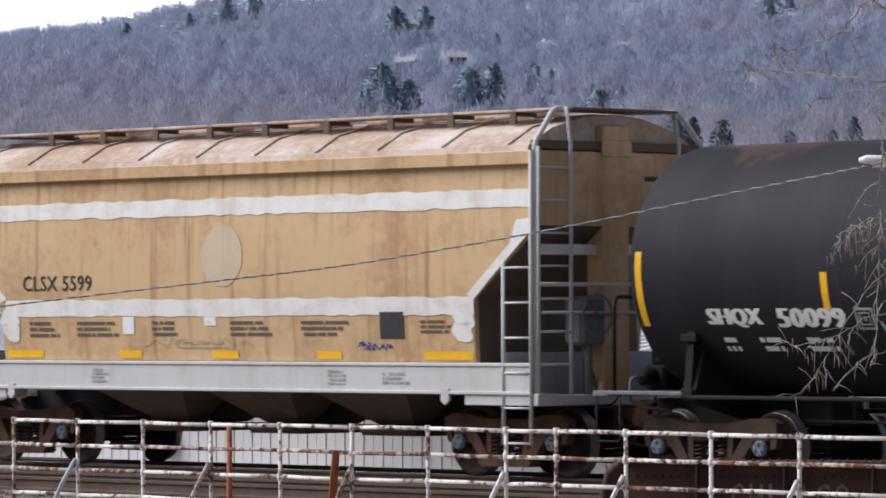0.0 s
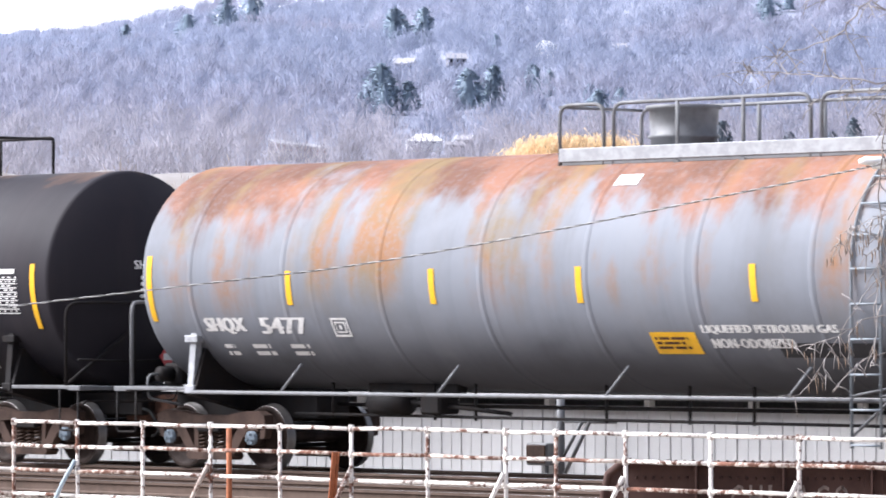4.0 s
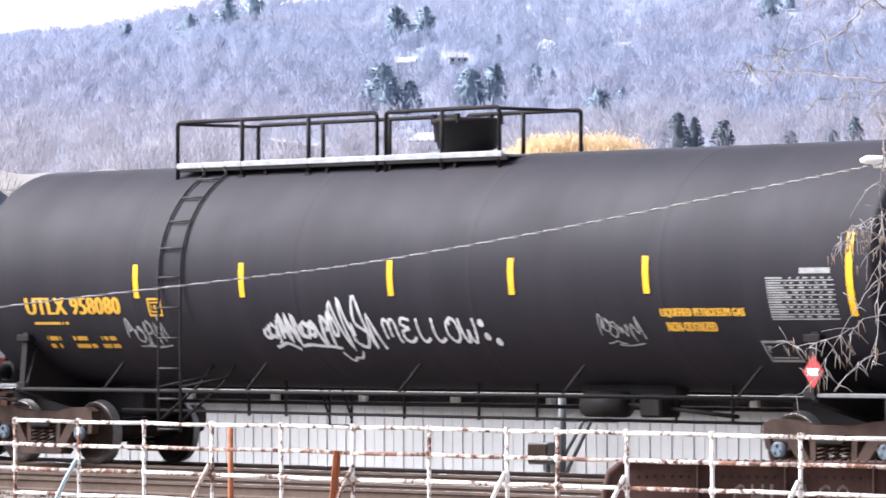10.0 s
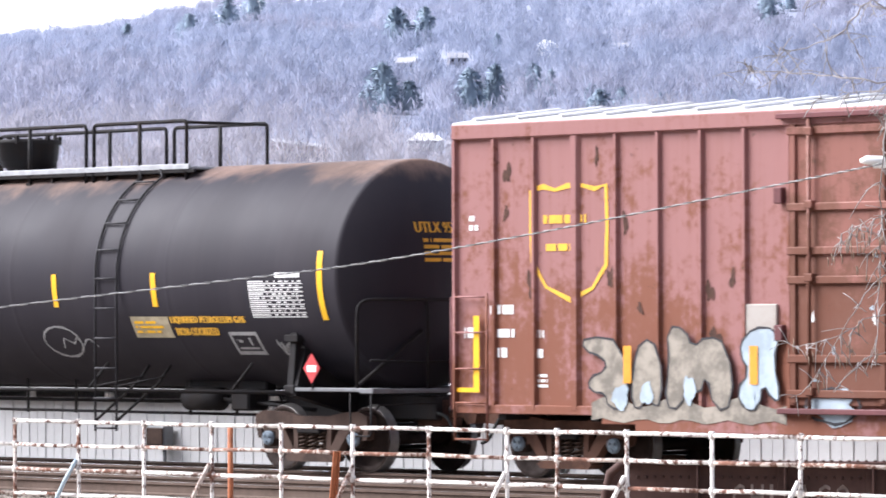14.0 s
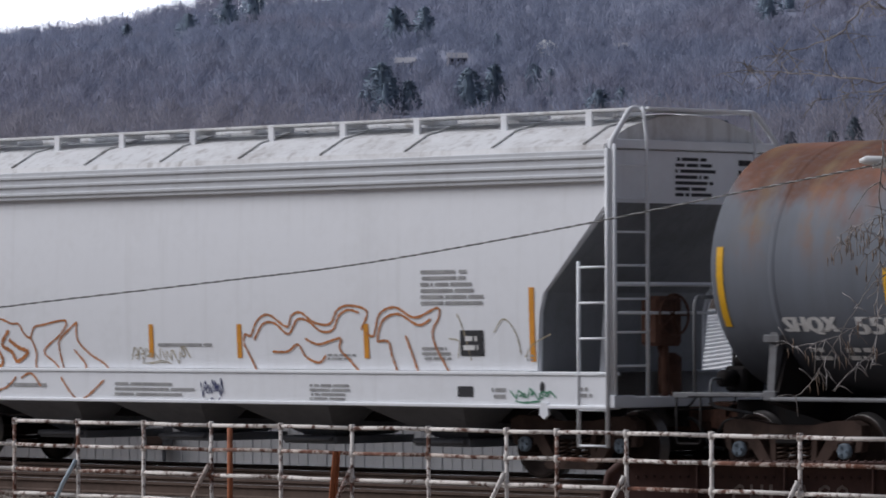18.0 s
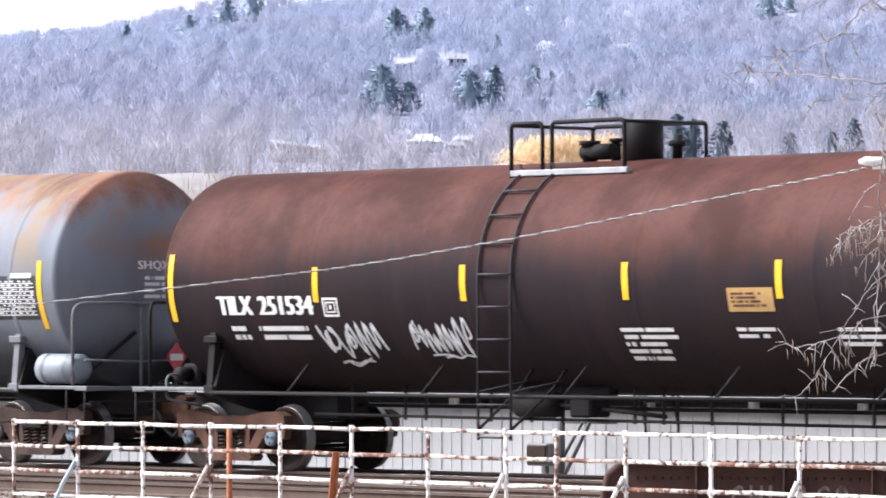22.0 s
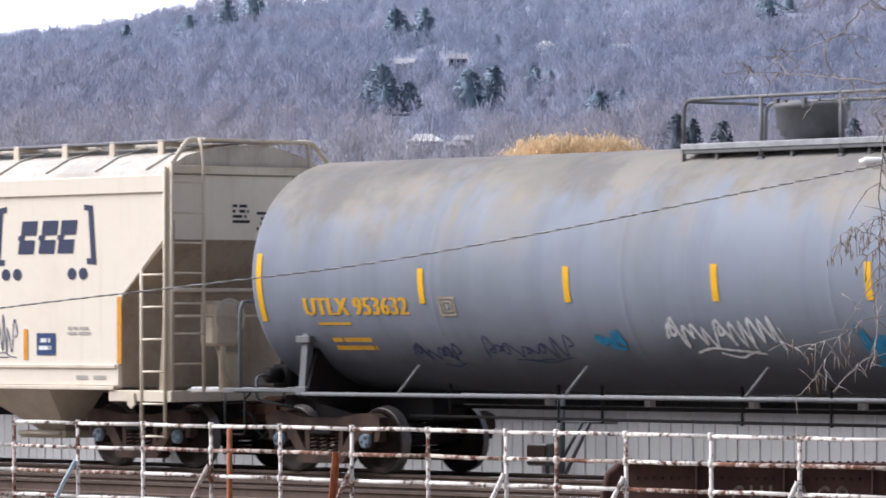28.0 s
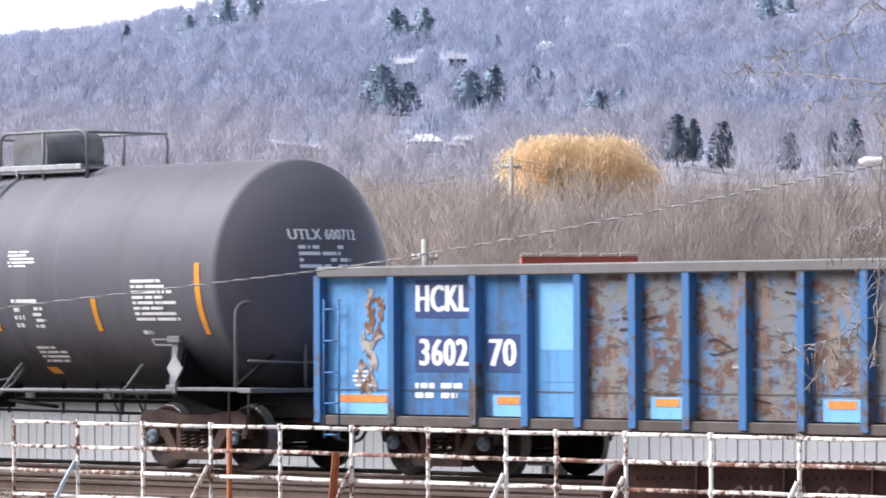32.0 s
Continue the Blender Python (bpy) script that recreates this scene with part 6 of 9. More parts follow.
def marks_blue(car, wall, head):
    patches(car, wall, "mark_backing", M["black_mark"], [(-8.25, -5.92, 2.14, 2.50)], "black backing of the stencilled mark", 0.003)
    stencil(car, wall, "MTZX 350104", -8.16, -6.05, 2.20, 2.44, M["white_mark"], 0.012)
    boxed(car, wall, -5.78, -5.45, 2.2, 2.46, M["tag_grey"])
    small_print(car, wall, [(-7.9, -7.4, 1.82, 2.04, 2), (-7.2, -6.2, 1.82, 2.04, 2), (6.35, 7.4, 1.66, 1.9, 4)], M["white_mark"], 5)
    gas_words(car, wall, M["white_mark"], 6.15, 7.5, 6.1, 7.3, 2.14, 0.11, True)
    panel(car, wall, 4.32, 5.2, 2.16, 2.46, M["stripe"], M["steel_brown"], 5, 3)
    patches(car, wall, "blacked_out_patch", M["black_mark"], [(4.5, 5.3, 1.7, 2.08), (7.75, 8.3, 1.64, 1.92)], "", 0.008)
    boxed(car, wall, 7.7, 8.3, 1.62, 1.92, M["tag_grey"])
    spec_table(car, wall, 7.6, 8.75, 2.2, 2.74, 6, M["tag_grey"])
    tagging(car, wall, M["tag_white"], [(-1.2, 0.6, 1.84, 2.22, 21, 0.045, 5), (1.6, 3.8, 1.82, 2.22, 22, 0.06, 6)])
    tagging(car, wall, M["tag_grey"], [(-3.6, -2.4, 1.72, 2.18, 23, 0.03, 5), (-5.6, -4.9, 1.55, 1.85, 24, 0.05, 3)])
    head_print(car, head, "MTZX 350104", M["white_mark"], 0.3, 1.35, 2.9)


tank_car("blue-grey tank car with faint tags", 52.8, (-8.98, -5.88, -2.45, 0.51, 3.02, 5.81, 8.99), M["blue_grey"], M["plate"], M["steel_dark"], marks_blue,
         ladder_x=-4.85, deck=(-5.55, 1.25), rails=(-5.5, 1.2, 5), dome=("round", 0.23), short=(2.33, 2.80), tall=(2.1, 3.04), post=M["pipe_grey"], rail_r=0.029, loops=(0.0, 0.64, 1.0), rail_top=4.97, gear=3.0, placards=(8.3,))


def marks_utl(car, wall, head):
    stencil(car, wall, "UTLX 958080", -7.64, -5.49, 2.19, 2.44, M["yellow_mark"], 0.022)
    boxed(car, wall, -4.85, -4.55, 2.16, 2.42, M["yellow_mark"])
    small_print(car, wall, [(-7.55, -6.6, 2.03, 2.1, 1), (-7.4, -7.0, 1.68, 1.9, 2), (-6.8, -6.3, 1.68, 1.9, 2), (-6.2, -5.7, 1.68, 1.9, 2)], M["yellow_mark"], 6)
    gas_words(car, wall, M["yellow_mark"], 5.3, 6.75, 5.35, 6.2, 2.11)
    spec_table(car, wall, 7.2, 8.33, 2.08, 2.62, 8, M["tag_grey"])
    tagging(car, wall, M["tag_white"], [(-2.5, -1.15, 1.75, 2.2, 31, 0.07, 5), (-1.15, -0.1, 1.68, 2.45, 32, 0.055, 3)])
    bm = bmesh.new()
    add_hand(bm, "MELLOW", 0.0, 1.8, 1.80, 2.12, 0.05)
    for x, z in ((1.92, 2.05), (1.96, 1.87), (2.14, 1.80)):
        add_blob(bm, x, z, 0.055, 0.055, 3, 14, 0.1)
    decal("graffiti", bm, M["tag_white"], car, wall, "rounded white sprayed word", 0.010)
    tagging(car, wall, M["tag_grey"], [(-5.5, -4.6, 1.75, 2.2, 34, 0.035, 4), (4.1, 4.9, 1.8, 2.2, 35, 0.03, 4)])
    boxed(car, wall, 6.85, 7.4, 1.55, 1.82, M["tag_grey"])
    for x, y, high in ((9.27, -1.35, 2.2), (9.85, -0.92, 2.14)):
        bm = bmesh.new()
        soft_box(bm, x - 0.065, x + 0.065, y - 0.06, y + 0.06, 0.82, high, 0.03)
        part("end_post", bm, M["steel_dark"], car, "upright steel post at the car's end")
    bm = bmesh.new()
    tube(bm, rounded([(9.12, -1.33, 0.9), (9.12, -1.33, 2.1), (9.27, -1.35, 2.12)], 0.06), 0.026, 7)
    part("air_pipe", bm, M["steel_dark"], car)
    head_print(car, head, "UTLX 958080", M["yellow_mark"], 0.25, 1.2, 3.3)


tank_car("charcoal tank car with yellow lettering and white tags", 73.33, (-8.59, -5.06, -2.75, 0.31, 2.65, 5.12, 8.59), M["charcoal"], M["plate"], M["steel_dark"], marks_utl,
         ladder_x=-4.27, deck=(-5.1, 1.65), rails=(-5.1, 1.65, 5), dome=("round", 0.15), short=(2.42, 2.9), tall=(2.12, 3.15), rail_r=0.030, loops=(0.0, 0.64, 1.0), rail_top=4.95, gear=3.5, placards=(7.9,))


def marks_utl2(car, wall, head):
    stencil(car, wall, "UTLX 958241", -7.74, -5.63, 2.17, 2.41, M["yellow_mark"], 0.022)
    boxed(car, wall, -4.95, -4.62, 2.16, 2.42, M["yellow_mark"])
    small_print(car, wall, [(-7.6, -6.7, 2.02, 2.09, 1), (-7.45, -6.2, 1.7, 1.94, 2)], M["yellow_mark"], 7)
    panel(car, wall, 4.51, 5.35, 1.86, 2.16, M["tag_tan"], M["stripe"], 6, 3)
    gas_words(car, wall, M["yellow_mark"], 5.4, 7.0, 5.45, 6.35, 2.05, 0.11)
    spec_table(car, wall, 7.21, 8.35, 2.14, 2.66, 9)
    tagging(car, wall, M["tag_grey"], [(-5.0, -3.9, 1.7, 2.12, 41, 0.028, 6), (7.5, 8.0, 1.6, 1.85, 43, 0.04, 3)])
    bm = bmesh.new()
    add_stroke(bm, [(2.75 + 0.42 * math.cos(k * 0.42), 1.80 + 0.22 * math.sin(k * 0.42)) for k in range(17)], 0.035)
    add_stroke(bm, [(2.7 + 0.1 * k, 1.70 + 0.16 * abs(math.sin(k * 1.2))) for k in range(9)], 0.03)
    decal("graffiti", bm, M["tag_grey"], car, wall, "sprayed ring", 0.009)
    tagging(car, wall, M["tag_tan"], [(-7.4, -6.0, 1.5, 1.68, 44, 0.03, 5)])
    boxed(car, wall, 6.55, 7.15, 1.62, 1.94, M["tag_grey"], 0.05)
    tagging(car, wall, M["tag_white"], [(-8.66, -8.02, 1.66, 2.16, 47, 0.04, 5)])
    rng = random.Random(58)
    bm = bmesh.new()
    ring = []
    for k, (r, z) in enumerate(((1.0, 1.17), (0.98, 1.24), (0.62, 1.36), (0.26, 1.47), (0.02, 1.51))):
        ring.append([bm.verts.new((-8.68 - 0.02 * k + 0.38 * r * math.cos(2 * math.pi * j / 14) * rng.uniform(0.94, 1.05), -1.22 + 0.24 * r * math.sin(2 * math.pi * j / 14), z + rng.uniform(-0.012, 0.012))) for j in range(14)])
    for lo, hi in zip(ring, ring[1:]):
        for j in range(14):
            bm.faces.new((lo[j], lo[j - 13], hi[j - 13], hi[j]))
    bm.faces.new(ring[0][::-1])
    bm.faces.new(ring[-1])
    part("cover", bm, M["white_mark"], car, "peaked white cover on the end platform")
    head_print(car, head, "UTLX 958241", M["yellow_mark"], 0.25, 1.2, 3.3)


tank_car("charcoal tank car with a tan weathered crown", 93.53, (-8.71, -5.19, -1.88, 0.67, 2.9, 5.15, 8.71), M["charcoal_tan"], M["plate"], M["steel_dark"], marks_utl2,
         ladder_x=4.13, deck=(-1.4, 5.0), rails=(-1.38, 4.98, 5), dome=("round", 0.28), short=(2.30, 2.78), tall=(2.1, 3.05), rail_r=0.029, loops=(0.0, 0.64, 1.0), rail_top=4.98, gear=5.2, placards=(8.43,))


M["worn_yellow"] = rusted_paint("worn_yellow", (0.64, 0.42, 0.16), (0.24, 0.10, 0.06), 0.51, 4)


M["tag_line"] = plain("dark_spray_line", (0.035, 0.033, 0.04), 0.6, 0, 0.4, 6)
M["rust_scab"] = plain("rust_scab", (0.075, 0.032, 0.02), 0.85, 0, 0.4, 9)


def marks_box(car, wall):
    # the road name is kept as plain letter-sized shapes
    for row, (zb, zt, xs) in enumerate(((3.22, 3.62, (1.95, 2.68, 2.98, 3.62, 4.45, 5.20, 5.95, 6.22, 6.62)), (2.60, 2.98, (2.12, 2.78, 3.55, 4.40, 5.15, 5.95, 6.58)))):
        for k, x in enumerate(xs):
            bm = bmesh.new()
            w = 0.10 if (row, k) in ((0, 1), (0, 7), (1, 3)) else 0.29
            if w < 0.2:
                add_quad(bm, x, x + w, zb, zt)
            elif (k + row) % 3 == 1:
                add_quad(bm, x, x + 0.09, zb, zt)
                add_quad(bm, x + 0.09, x + 0.28, zb, zb + 0.09)
                add_quad(bm, x + 0.09, x + 0.26, zt - 0.09, zt)
            else:
                add_frame(bm, x, x + 0.29, zb, zt, 0.085)
            decal("road_name_block", bm, M["worn_yellow"], car, wall, "worn yellow letter-sized block", 0.008)
    bm = bmesh.new()
    key = [(-6.22, 3.78), (-6.0, 3.83), (-5.78, 3.78), (-5.55, 3.83), (-5.28, 3.83), (-5.05, 3.78), (-4.85, 3.83), (-4.83, 3.3), (-4.85, 2.8), (-5.1, 2.5), (-5.5, 2.35), (-5.95, 2.52), (-6.2, 2.85), (-6.24, 3.3), (-6.22, 3.78)]
    add_stroke(bm, key, 0.07)
    add_bars(bm, -6.0, -5.1, 3.3, 3.5, 1, 3)
    add_bars(bm, -5.95, -5.15, 2.95, 3.12, 1, 5)
    decal("shield_outline", bm, M["yellow_mark"], car, wall, "faded yellow shield outline", 0.008)
    small_print(car, wall, [(-7.0, -6.45, 2.12, 2.34, 1), (-7.0, -6.4, 1.82, 2.02, 1), (-6.9, -6.65, 1.55, 1.78, 1), (-6.2, -5.85, 1.82, 2.0, 1), (-6.2, -5.85, 1.55, 1.76, 1), (-6.2, -5.85, 1.2, 1.4, 3), (-1.35, -0.75, 2.98, 3.3, 3), (-0.85, -0.55, 1.45, 2.1, 4), (-7.5, -7.2, 1.8, 2.05, 1), (-7.4, -7.15, 3.25, 3.5, 2)], M["white_mark"], 9)
    small_print(car, wall, [(5.6, 5.95, 1.3, 2.0, 7), (6.2, 6.6, 1.5, 1.85, 3), (7.05, 7.35, 1.35, 1.95, 4)], M["yellow_mark"], 12)
    bm = bmesh.new()
    for x in (-7.22, 7.28):
        add_quad(bm, x - 0.05, x + 0.06, 1.2, 2.15)
        add_quad(bm, x - 0.38, x + 0.06, 1.14, 1.2)
    decal("reflective_stripe", bm, M["stripe"], car, wall, "", 0.060)
    # two sprayed pieces: blocky grey-beige letters with dark outlines, pale blue fills and a band along the sill
    pale = [(1.50, 1.95), (1.75, 2.10), (2.10, 2.0), (2.20, 1.70), (2.0, 1.50), (2.25, 1.20), (2.10, 0.95), (1.85, 1.0), (1.80, 1.35), (1.62, 1.05), (1.48, 1.10), (1.62, 1.60)]
    blocks = [[(2.28, 1.0), (2.38, 1.82), (2.75, 2.0), (3.0, 1.75), (3.12, 2.05), (3.45, 2.12), (3.40, 1.60), (3.50, 1.0), (3.20, 0.95), (3.10, 1.35), (2.88, 1.10), (2.76, 1.50), (2.62, 0.95)],
              [(3.53, 1.0), (3.56, 1.78), (3.90, 1.97), (4.06, 1.50), (4.08, 1.0), (3.86, 0.96), (3.80, 1.25), (3.74, 0.98)],
              [(4.12, 0.95), (4.18, 1.90), (4.92, 1.97), (4.96, 1.75), (4.56, 1.66), (4.52, 1.46), (4.86, 1.40), (4.82, 1.20), (4.52, 1.15), (4.52, 0.95)]]

    def sprayed(pts, mat, label, lift, shift, swell):
        bm = bmesh.new()
        key = [((x if shift == 0 else 6.35 - x) + shift, 1.0 + (z - 1.0) * swell + 0.03 * math.sin(x * 9 + shift)) for x, z in pts]
        soft = [q for a, b, c in zip(key[-1:] + key[:-1], key, key[1:] + key[:1]) for q in ((0.3 * a[0] + 0.7 * b[0], 0.3 * a[1] + 0.7 * b[1]), (0.3 * c[0] + 0.7 * b[0], 0.3 * c[1] + 0.7 * b[1]))]
        bm.faces.new([bm.verts.new((x, 0, z)) for x, z in soft])
        decal("graffiti", bm, mat, car, wall, label, lift)
        bm = bmesh.new()
        add_stroke(bm, soft + soft[:2], 0.034)
        decal("graffiti", bm, M["tag_line"], car, wall, "dark sprayed outline", lift + 0.003)

    for shift, swell in ((0.0, 1.0), (-6.62, 0.92)):
        bm = bmesh.new()
        lo = [bm.verts.new((1.55 + shift + 0.2 * k, 0, 0.80 + 0.03 * math.sin(k * 1.7))) for k in range(18)]
        hi = [bm.verts.new((1.55 + shift + 0.2 * k, 0, 1.05 + 0.07 * math.sin(k * 1.1 + shift))) for k in range(18)]
        for k in range(17):
            bm.faces.new((lo[k], lo[k + 1], hi[k + 1], hi[k]))
        decal("graffiti", bm, M["tag_moss"], car, wall, "grey-beige sprayed band", 0.058)
        sprayed(pale, M["tag_pale"], "pale blue sprayed letter", 0.064, shift, swell)
        for k, pts in enumerate(blocks):
            sprayed(pts, M["tag_moss"], "large grey-beige sprayed letter", 0.062 + 0.001 * k, shift, swell)
        for x, z, rx, rz, sd in ((2.55, 1.15, 0.10, 0.16, 3), (3.3, 1.2, 0.09, 0.2, 4), (4.32, 1.1, 0.13, 0.12, 5), (2.08, 1.1, 0.16, 0.14, 6)):
            bm = bmesh.new()
            add_blob(bm, x + shift, z, rx, rz, sd, 18, 0.3)
            decal("graffiti", bm, M["tag_pale"], car, wall, "pale blue sprayed fill", 0.070)
        for x in (2.21, 4.41):
            bm = bmesh.new()
            add_quad(bm, x + shift - 0.07, x + shift + 0.07, 1.28, 1.76)
            decal("reflective_stripe", bm, M["stripe_dull"], car, wall, "worn orange stripe", 0.074)
        bm = bmesh.new()
        add_blob(bm, 5.62 + shift * 0.985, 1.02, 0.42, 0.2, 19, 26, 0.35)
        decal("graffiti", bm, M["tag_pale"], car, wall, "pale blue sprayed fill", 0.064)
        bm = bmesh.new()
        add_stroke(bm, [(5.62 + shift * 0.985 + 0.45 * math.cos(k * 0.4), 1.02 + 0.21 * math.sin(k * 0.4) + 0.02 * math.sin(k * 1.9)) for k in range(17)], 0.04)
        decal("graffiti", bm, M["tag_line"], car, wall, "dark sprayed outline", 0.067)
    # pale splashes and torn notices on the door
    r = random.Random(77)
    for k in range(22):
        bm = bmesh.new()
        x, z = r.uniform(-1.45, 1.1), r.choice((r.uniform(1.1, 2.4), r.uniform(1.1, 1.9), r.uniform(2.9, 3.4)))
        add_blob(bm, x, z, r.uniform(0.015, 0.055), r.uniform(0.02, 0.09), k, 14, 0.6)
        decal("paint_splash", bm, M["tag_pale"] if k % 3 else M["white_mark"], car, wall, "flaking pale paint splash", 0.054)
    for k in range(26):
        bm = bmesh.new()
        x, z = r.uniform(-7.4, 7.4), r.uniform(1.1, 4.3)
        add_blob(bm, x, z, r.uniform(0.03, 0.10), r.uniform(0.05, 0.16), k + 40, 14, 0.6)
        decal("rust_scab", bm, M["rust_scab"], car, wall, "", 0.007)
    panel(car, wall, 4.83, 5.25, 1.40, 1.80, M["black_mark"], M["white_mark"], 4, 3, "consolidated_plate")


box_car("faded red box car covered in graffiti, silver roof", 112.63, 7.69, marks_box)


def marks_white(car, wall):
    stencil(car, wall, "ETCX", -6.87, -6.32, 2.56, 2.82, M["black_mark"], 0.004)
    stencil(car, wall, "5666", -6.83, -6.28, 2.10, 2.36, M["black_mark"], 0.004)
    boxed(car, wall, -6.05, -5.8, 2.12, 2.38, M["tag_grey"], 0.015)
    small_print(car, wall, [(-6.8, -5.5, 1.76, 1.96, 2), (-0.9, 0.6, 1.72, 1.8, 1), (4.6, 5.9, 2.28, 2.78, 6), (2.7, 3.4, 1.55, 1.65, 2), (4.6, 5.2, 1.55, 1.75, 3), (6.6, 6.8, 1.55, 1.65, 2)], M["tag_grey"], 3)
    for x, z0, z1 in ((-6.92, 1.62, 2.52), (-1.05, 1.58, 2.05), (0.87, 1.58, 2.05), (3.5, 1.58, 2.05), (6.72, 1.55, 2.52)):
        bm = bmesh.new()
        add_quad(bm, x - 0.05, x + 0.05, z0, z1)
        decal("reflective_stripe", bm, M["stripe_dull"], car, wall, "", 0.008)
    panel(car, wall, 5.35, 5.8, 1.62, 1.96, M["black_mark"], M["white_mark"], 8, 2, "consolidated_plate")
    tagging(car, wall, M["tag_tan"], [(-1.5, -0.2, 1.52, 1.75, 64, 0.02, 5)], "faint tan tag")

    def sill_wall(x, z, lift):
        return (x, -(1.63 + lift), z)
    small_print(car, sill_wall, [(-7.6, -7.3, 1.1, 1.2, 1), (-4.3, -3.2, 1.12, 1.22, 1), (-1.8, 0.0, 1.02, 1.24, 3), (2.4, 3.4, 1.0, 1.24, 4), (6.0, 6.35, 1.05, 1.22, 2), (7.6, 7.95, 1.08, 1.24, 2)], M["tag_grey"], 6)
    for curves, surface, mat, w in (((((-5.1, 1.95), (-4.93, 2.07), (-4.55, 2.14), (-4.26, 2.07), (-4.08, 2.06), (-3.97, 1.93), (-3.82, 1.86), (-3.72, 2.01), (-3.5, 2.05), (-2.98, 2.11), (-3.09, 1.92), (-3.5, 1.67), (-3.27, 1.5), (-3.08, 1.34)), ((-2.72, 2.09), (-3.09, 1.86), (-3.15, 1.72), (-3.04, 1.34)), ((-2.72, 2.09), (-2.72, 1.84), (-2.45, 1.63), (-2.11, 1.48), (-1.98, 1.33)), ((-5.07, 1.86), (-4.78, 1.95), (-4.59, 1.92), (-4.78, 1.76), (-4.59, 1.67), (-4.49, 1.5), (-4.66, 1.36)), ((-4.32, 1.97), (-4.49, 1.76), (-4.26, 1.65), (-4.14, 1.51), (-3.88, 1.65), (-4.08, 1.71), (-4.32, 1.83)), ((-3.82, 1.88), (-3.68, 1.65), (-3.7, 1.44), (-3.5, 1.36)), ((-2.8, 1.69), (-2.54, 1.46), (-2.69, 1.34))), wall, "tag_orange", 0.034),
                                    ((((-5.3, 1.19), (-5.07, 1.34), (-4.72, 1.34)), ((-5.04, 1.32), (-4.72, 1.09), (-4.32, 1.13), (-4.08, 1.29)), ((-3.97, 1.27), (-3.73, 1.34), (-3.5, 1.15)), ((-3.04, 1.29), (-2.75, 1.02), (-2.51, 0.98), (-2.05, 1.25))), sill_wall, "tag_orange", 0.034),
                                    ((((0.96, 1.81), (1, 1.91), (1.12, 1.89), (1.25, 2.09), (1.5, 2.18), (1.88, 2.01), (1.98, 2.16), (2.17, 2.21), (2.45, 2.07), (2.77, 2.05), (2.93, 2.24), (3.18, 2.3), (3.53, 2.22), (3.4, 1.97)), ((1.19, 1.83), (1.38, 2.05), (1.63, 2.06), (1.91, 1.91), (2.1, 2.11), (2.33, 2.09), (2.58, 1.95), (2.83, 1.97), (2.96, 2.16), (3.15, 2.24), (3.37, 2.2)), ((3.5, 1.93), (3.65, 1.89), (3.78, 2.18), (4.1, 2.27), (4.48, 2.13), (4.92, 2.26), (4.95, 2.13), (4.83, 1.97), (4.86, 1.77), (5.11, 1.4)), ((3.72, 1.83), (3.84, 2.09), (4.16, 2.18), (4.54, 2.03), (4.79, 2.11)), ((0.96, 1.79), (1.12, 1.56), (1.22, 1.4)), ((1.57, 1.67), (1.88, 1.67), (2.1, 1.77), (2.26, 1.6), (2.52, 1.52), (2.67, 1.62)), ((2.26, 1.85), (2.52, 1.77), (2.83, 1.83), (2.99, 1.85), (2.96, 1.71), (3.15, 1.56), (3.34, 1.4)), ((3.72, 1.81), (3.94, 1.81), (4, 1.64), (4.1, 1.4)), ((4.29, 1.89), (4.41, 1.64), (4.51, 1.4))), wall, "tag_orange", 0.038),
                                    ((((5.3, 2.18), (5.43, 1.93), (5.55, 1.56)), ((6, 1.93), (6.19, 2.11), (6.41, 1.93), (6.5, 1.64)), ((6.57, 1.6), (6.72, 1.77), (7.07, 1.91)), ((5.14, 1.85), (5.33, 1.81), (5.3, 1.6))), wall, "tag_tan", 0.018)):
        for k, keys in enumerate(curves):
            bm = bmesh.new()
            add_stroke(bm, curved(keys), w * (1.9 if k in (3, 4) and len(curves) == 7 else 1))
            decal("graffiti", bm, M[mat], car, surface, "orange outline graffiti" if mat == "tag_orange" else "faint tan tag", 0.009 + 0.0008 * k)
    tagging(car, sill_wall, M["tag_green"], [(6.35, 7.2, 1.04, 1.22, 65, 0.025, 4)], "small green tag")
    tagging(car, sill_wall, M["tag_navy"], [(0.1, 0.6, 1.02, 1.3, 66, 0.02, 4)], "small dark tag")
    bm = bmesh.new()
    add_quad(bm, 5.35, 5.65, 1.08, 1.22)
    for x in (-7.1, 6.95):
        add_blob(bm, x, 1.22, 0.045, 0.07, 3, 12, 0.02)
    decal("black_label", bm, M["black_mark"], car, sill_wall)


hopper_car("white covered hopper car with orange outline graffiti", 130.15, 8.17, M["hop_white"], M["hop_roof"],
           [(0.05, 4.28), (0.05, 3.75), (0.92, 2.35), (1.25, 1.4)], [(0.05, 4.28), (0.05, 3.6), (1.26, 2.45), (1.34, 2.2), (1.36, 1.4)],
           (0.96, 1.40), (3.87, 4.28), 4.86, [-6.8, -5.4, -3.9, -2.4, -0.8, 0.9, 2.4, 3.9, 5.6, 7.2], marks_white, "steel_grey", band=M["hop_band"], brake_mat=M["steel_brown"],
           end_colour=M["hop_end"], pads=(-7.22, 7.0), board_mat=M["hop_roof"], ridged=True, pockets=((-5.2, -3.0), (-2.4, -0.2), (0.3, 2.5), (3.0, 5.2)), pocket_mat=M["hop_end"], pocket_z=(0.5, 1.0), bogie=1.2, bulge=0.05, end_print=((-0.35, 0.55, 3.68, 4.22, 7), (0.85, 1.2, 3.95, 4.22, 2)))


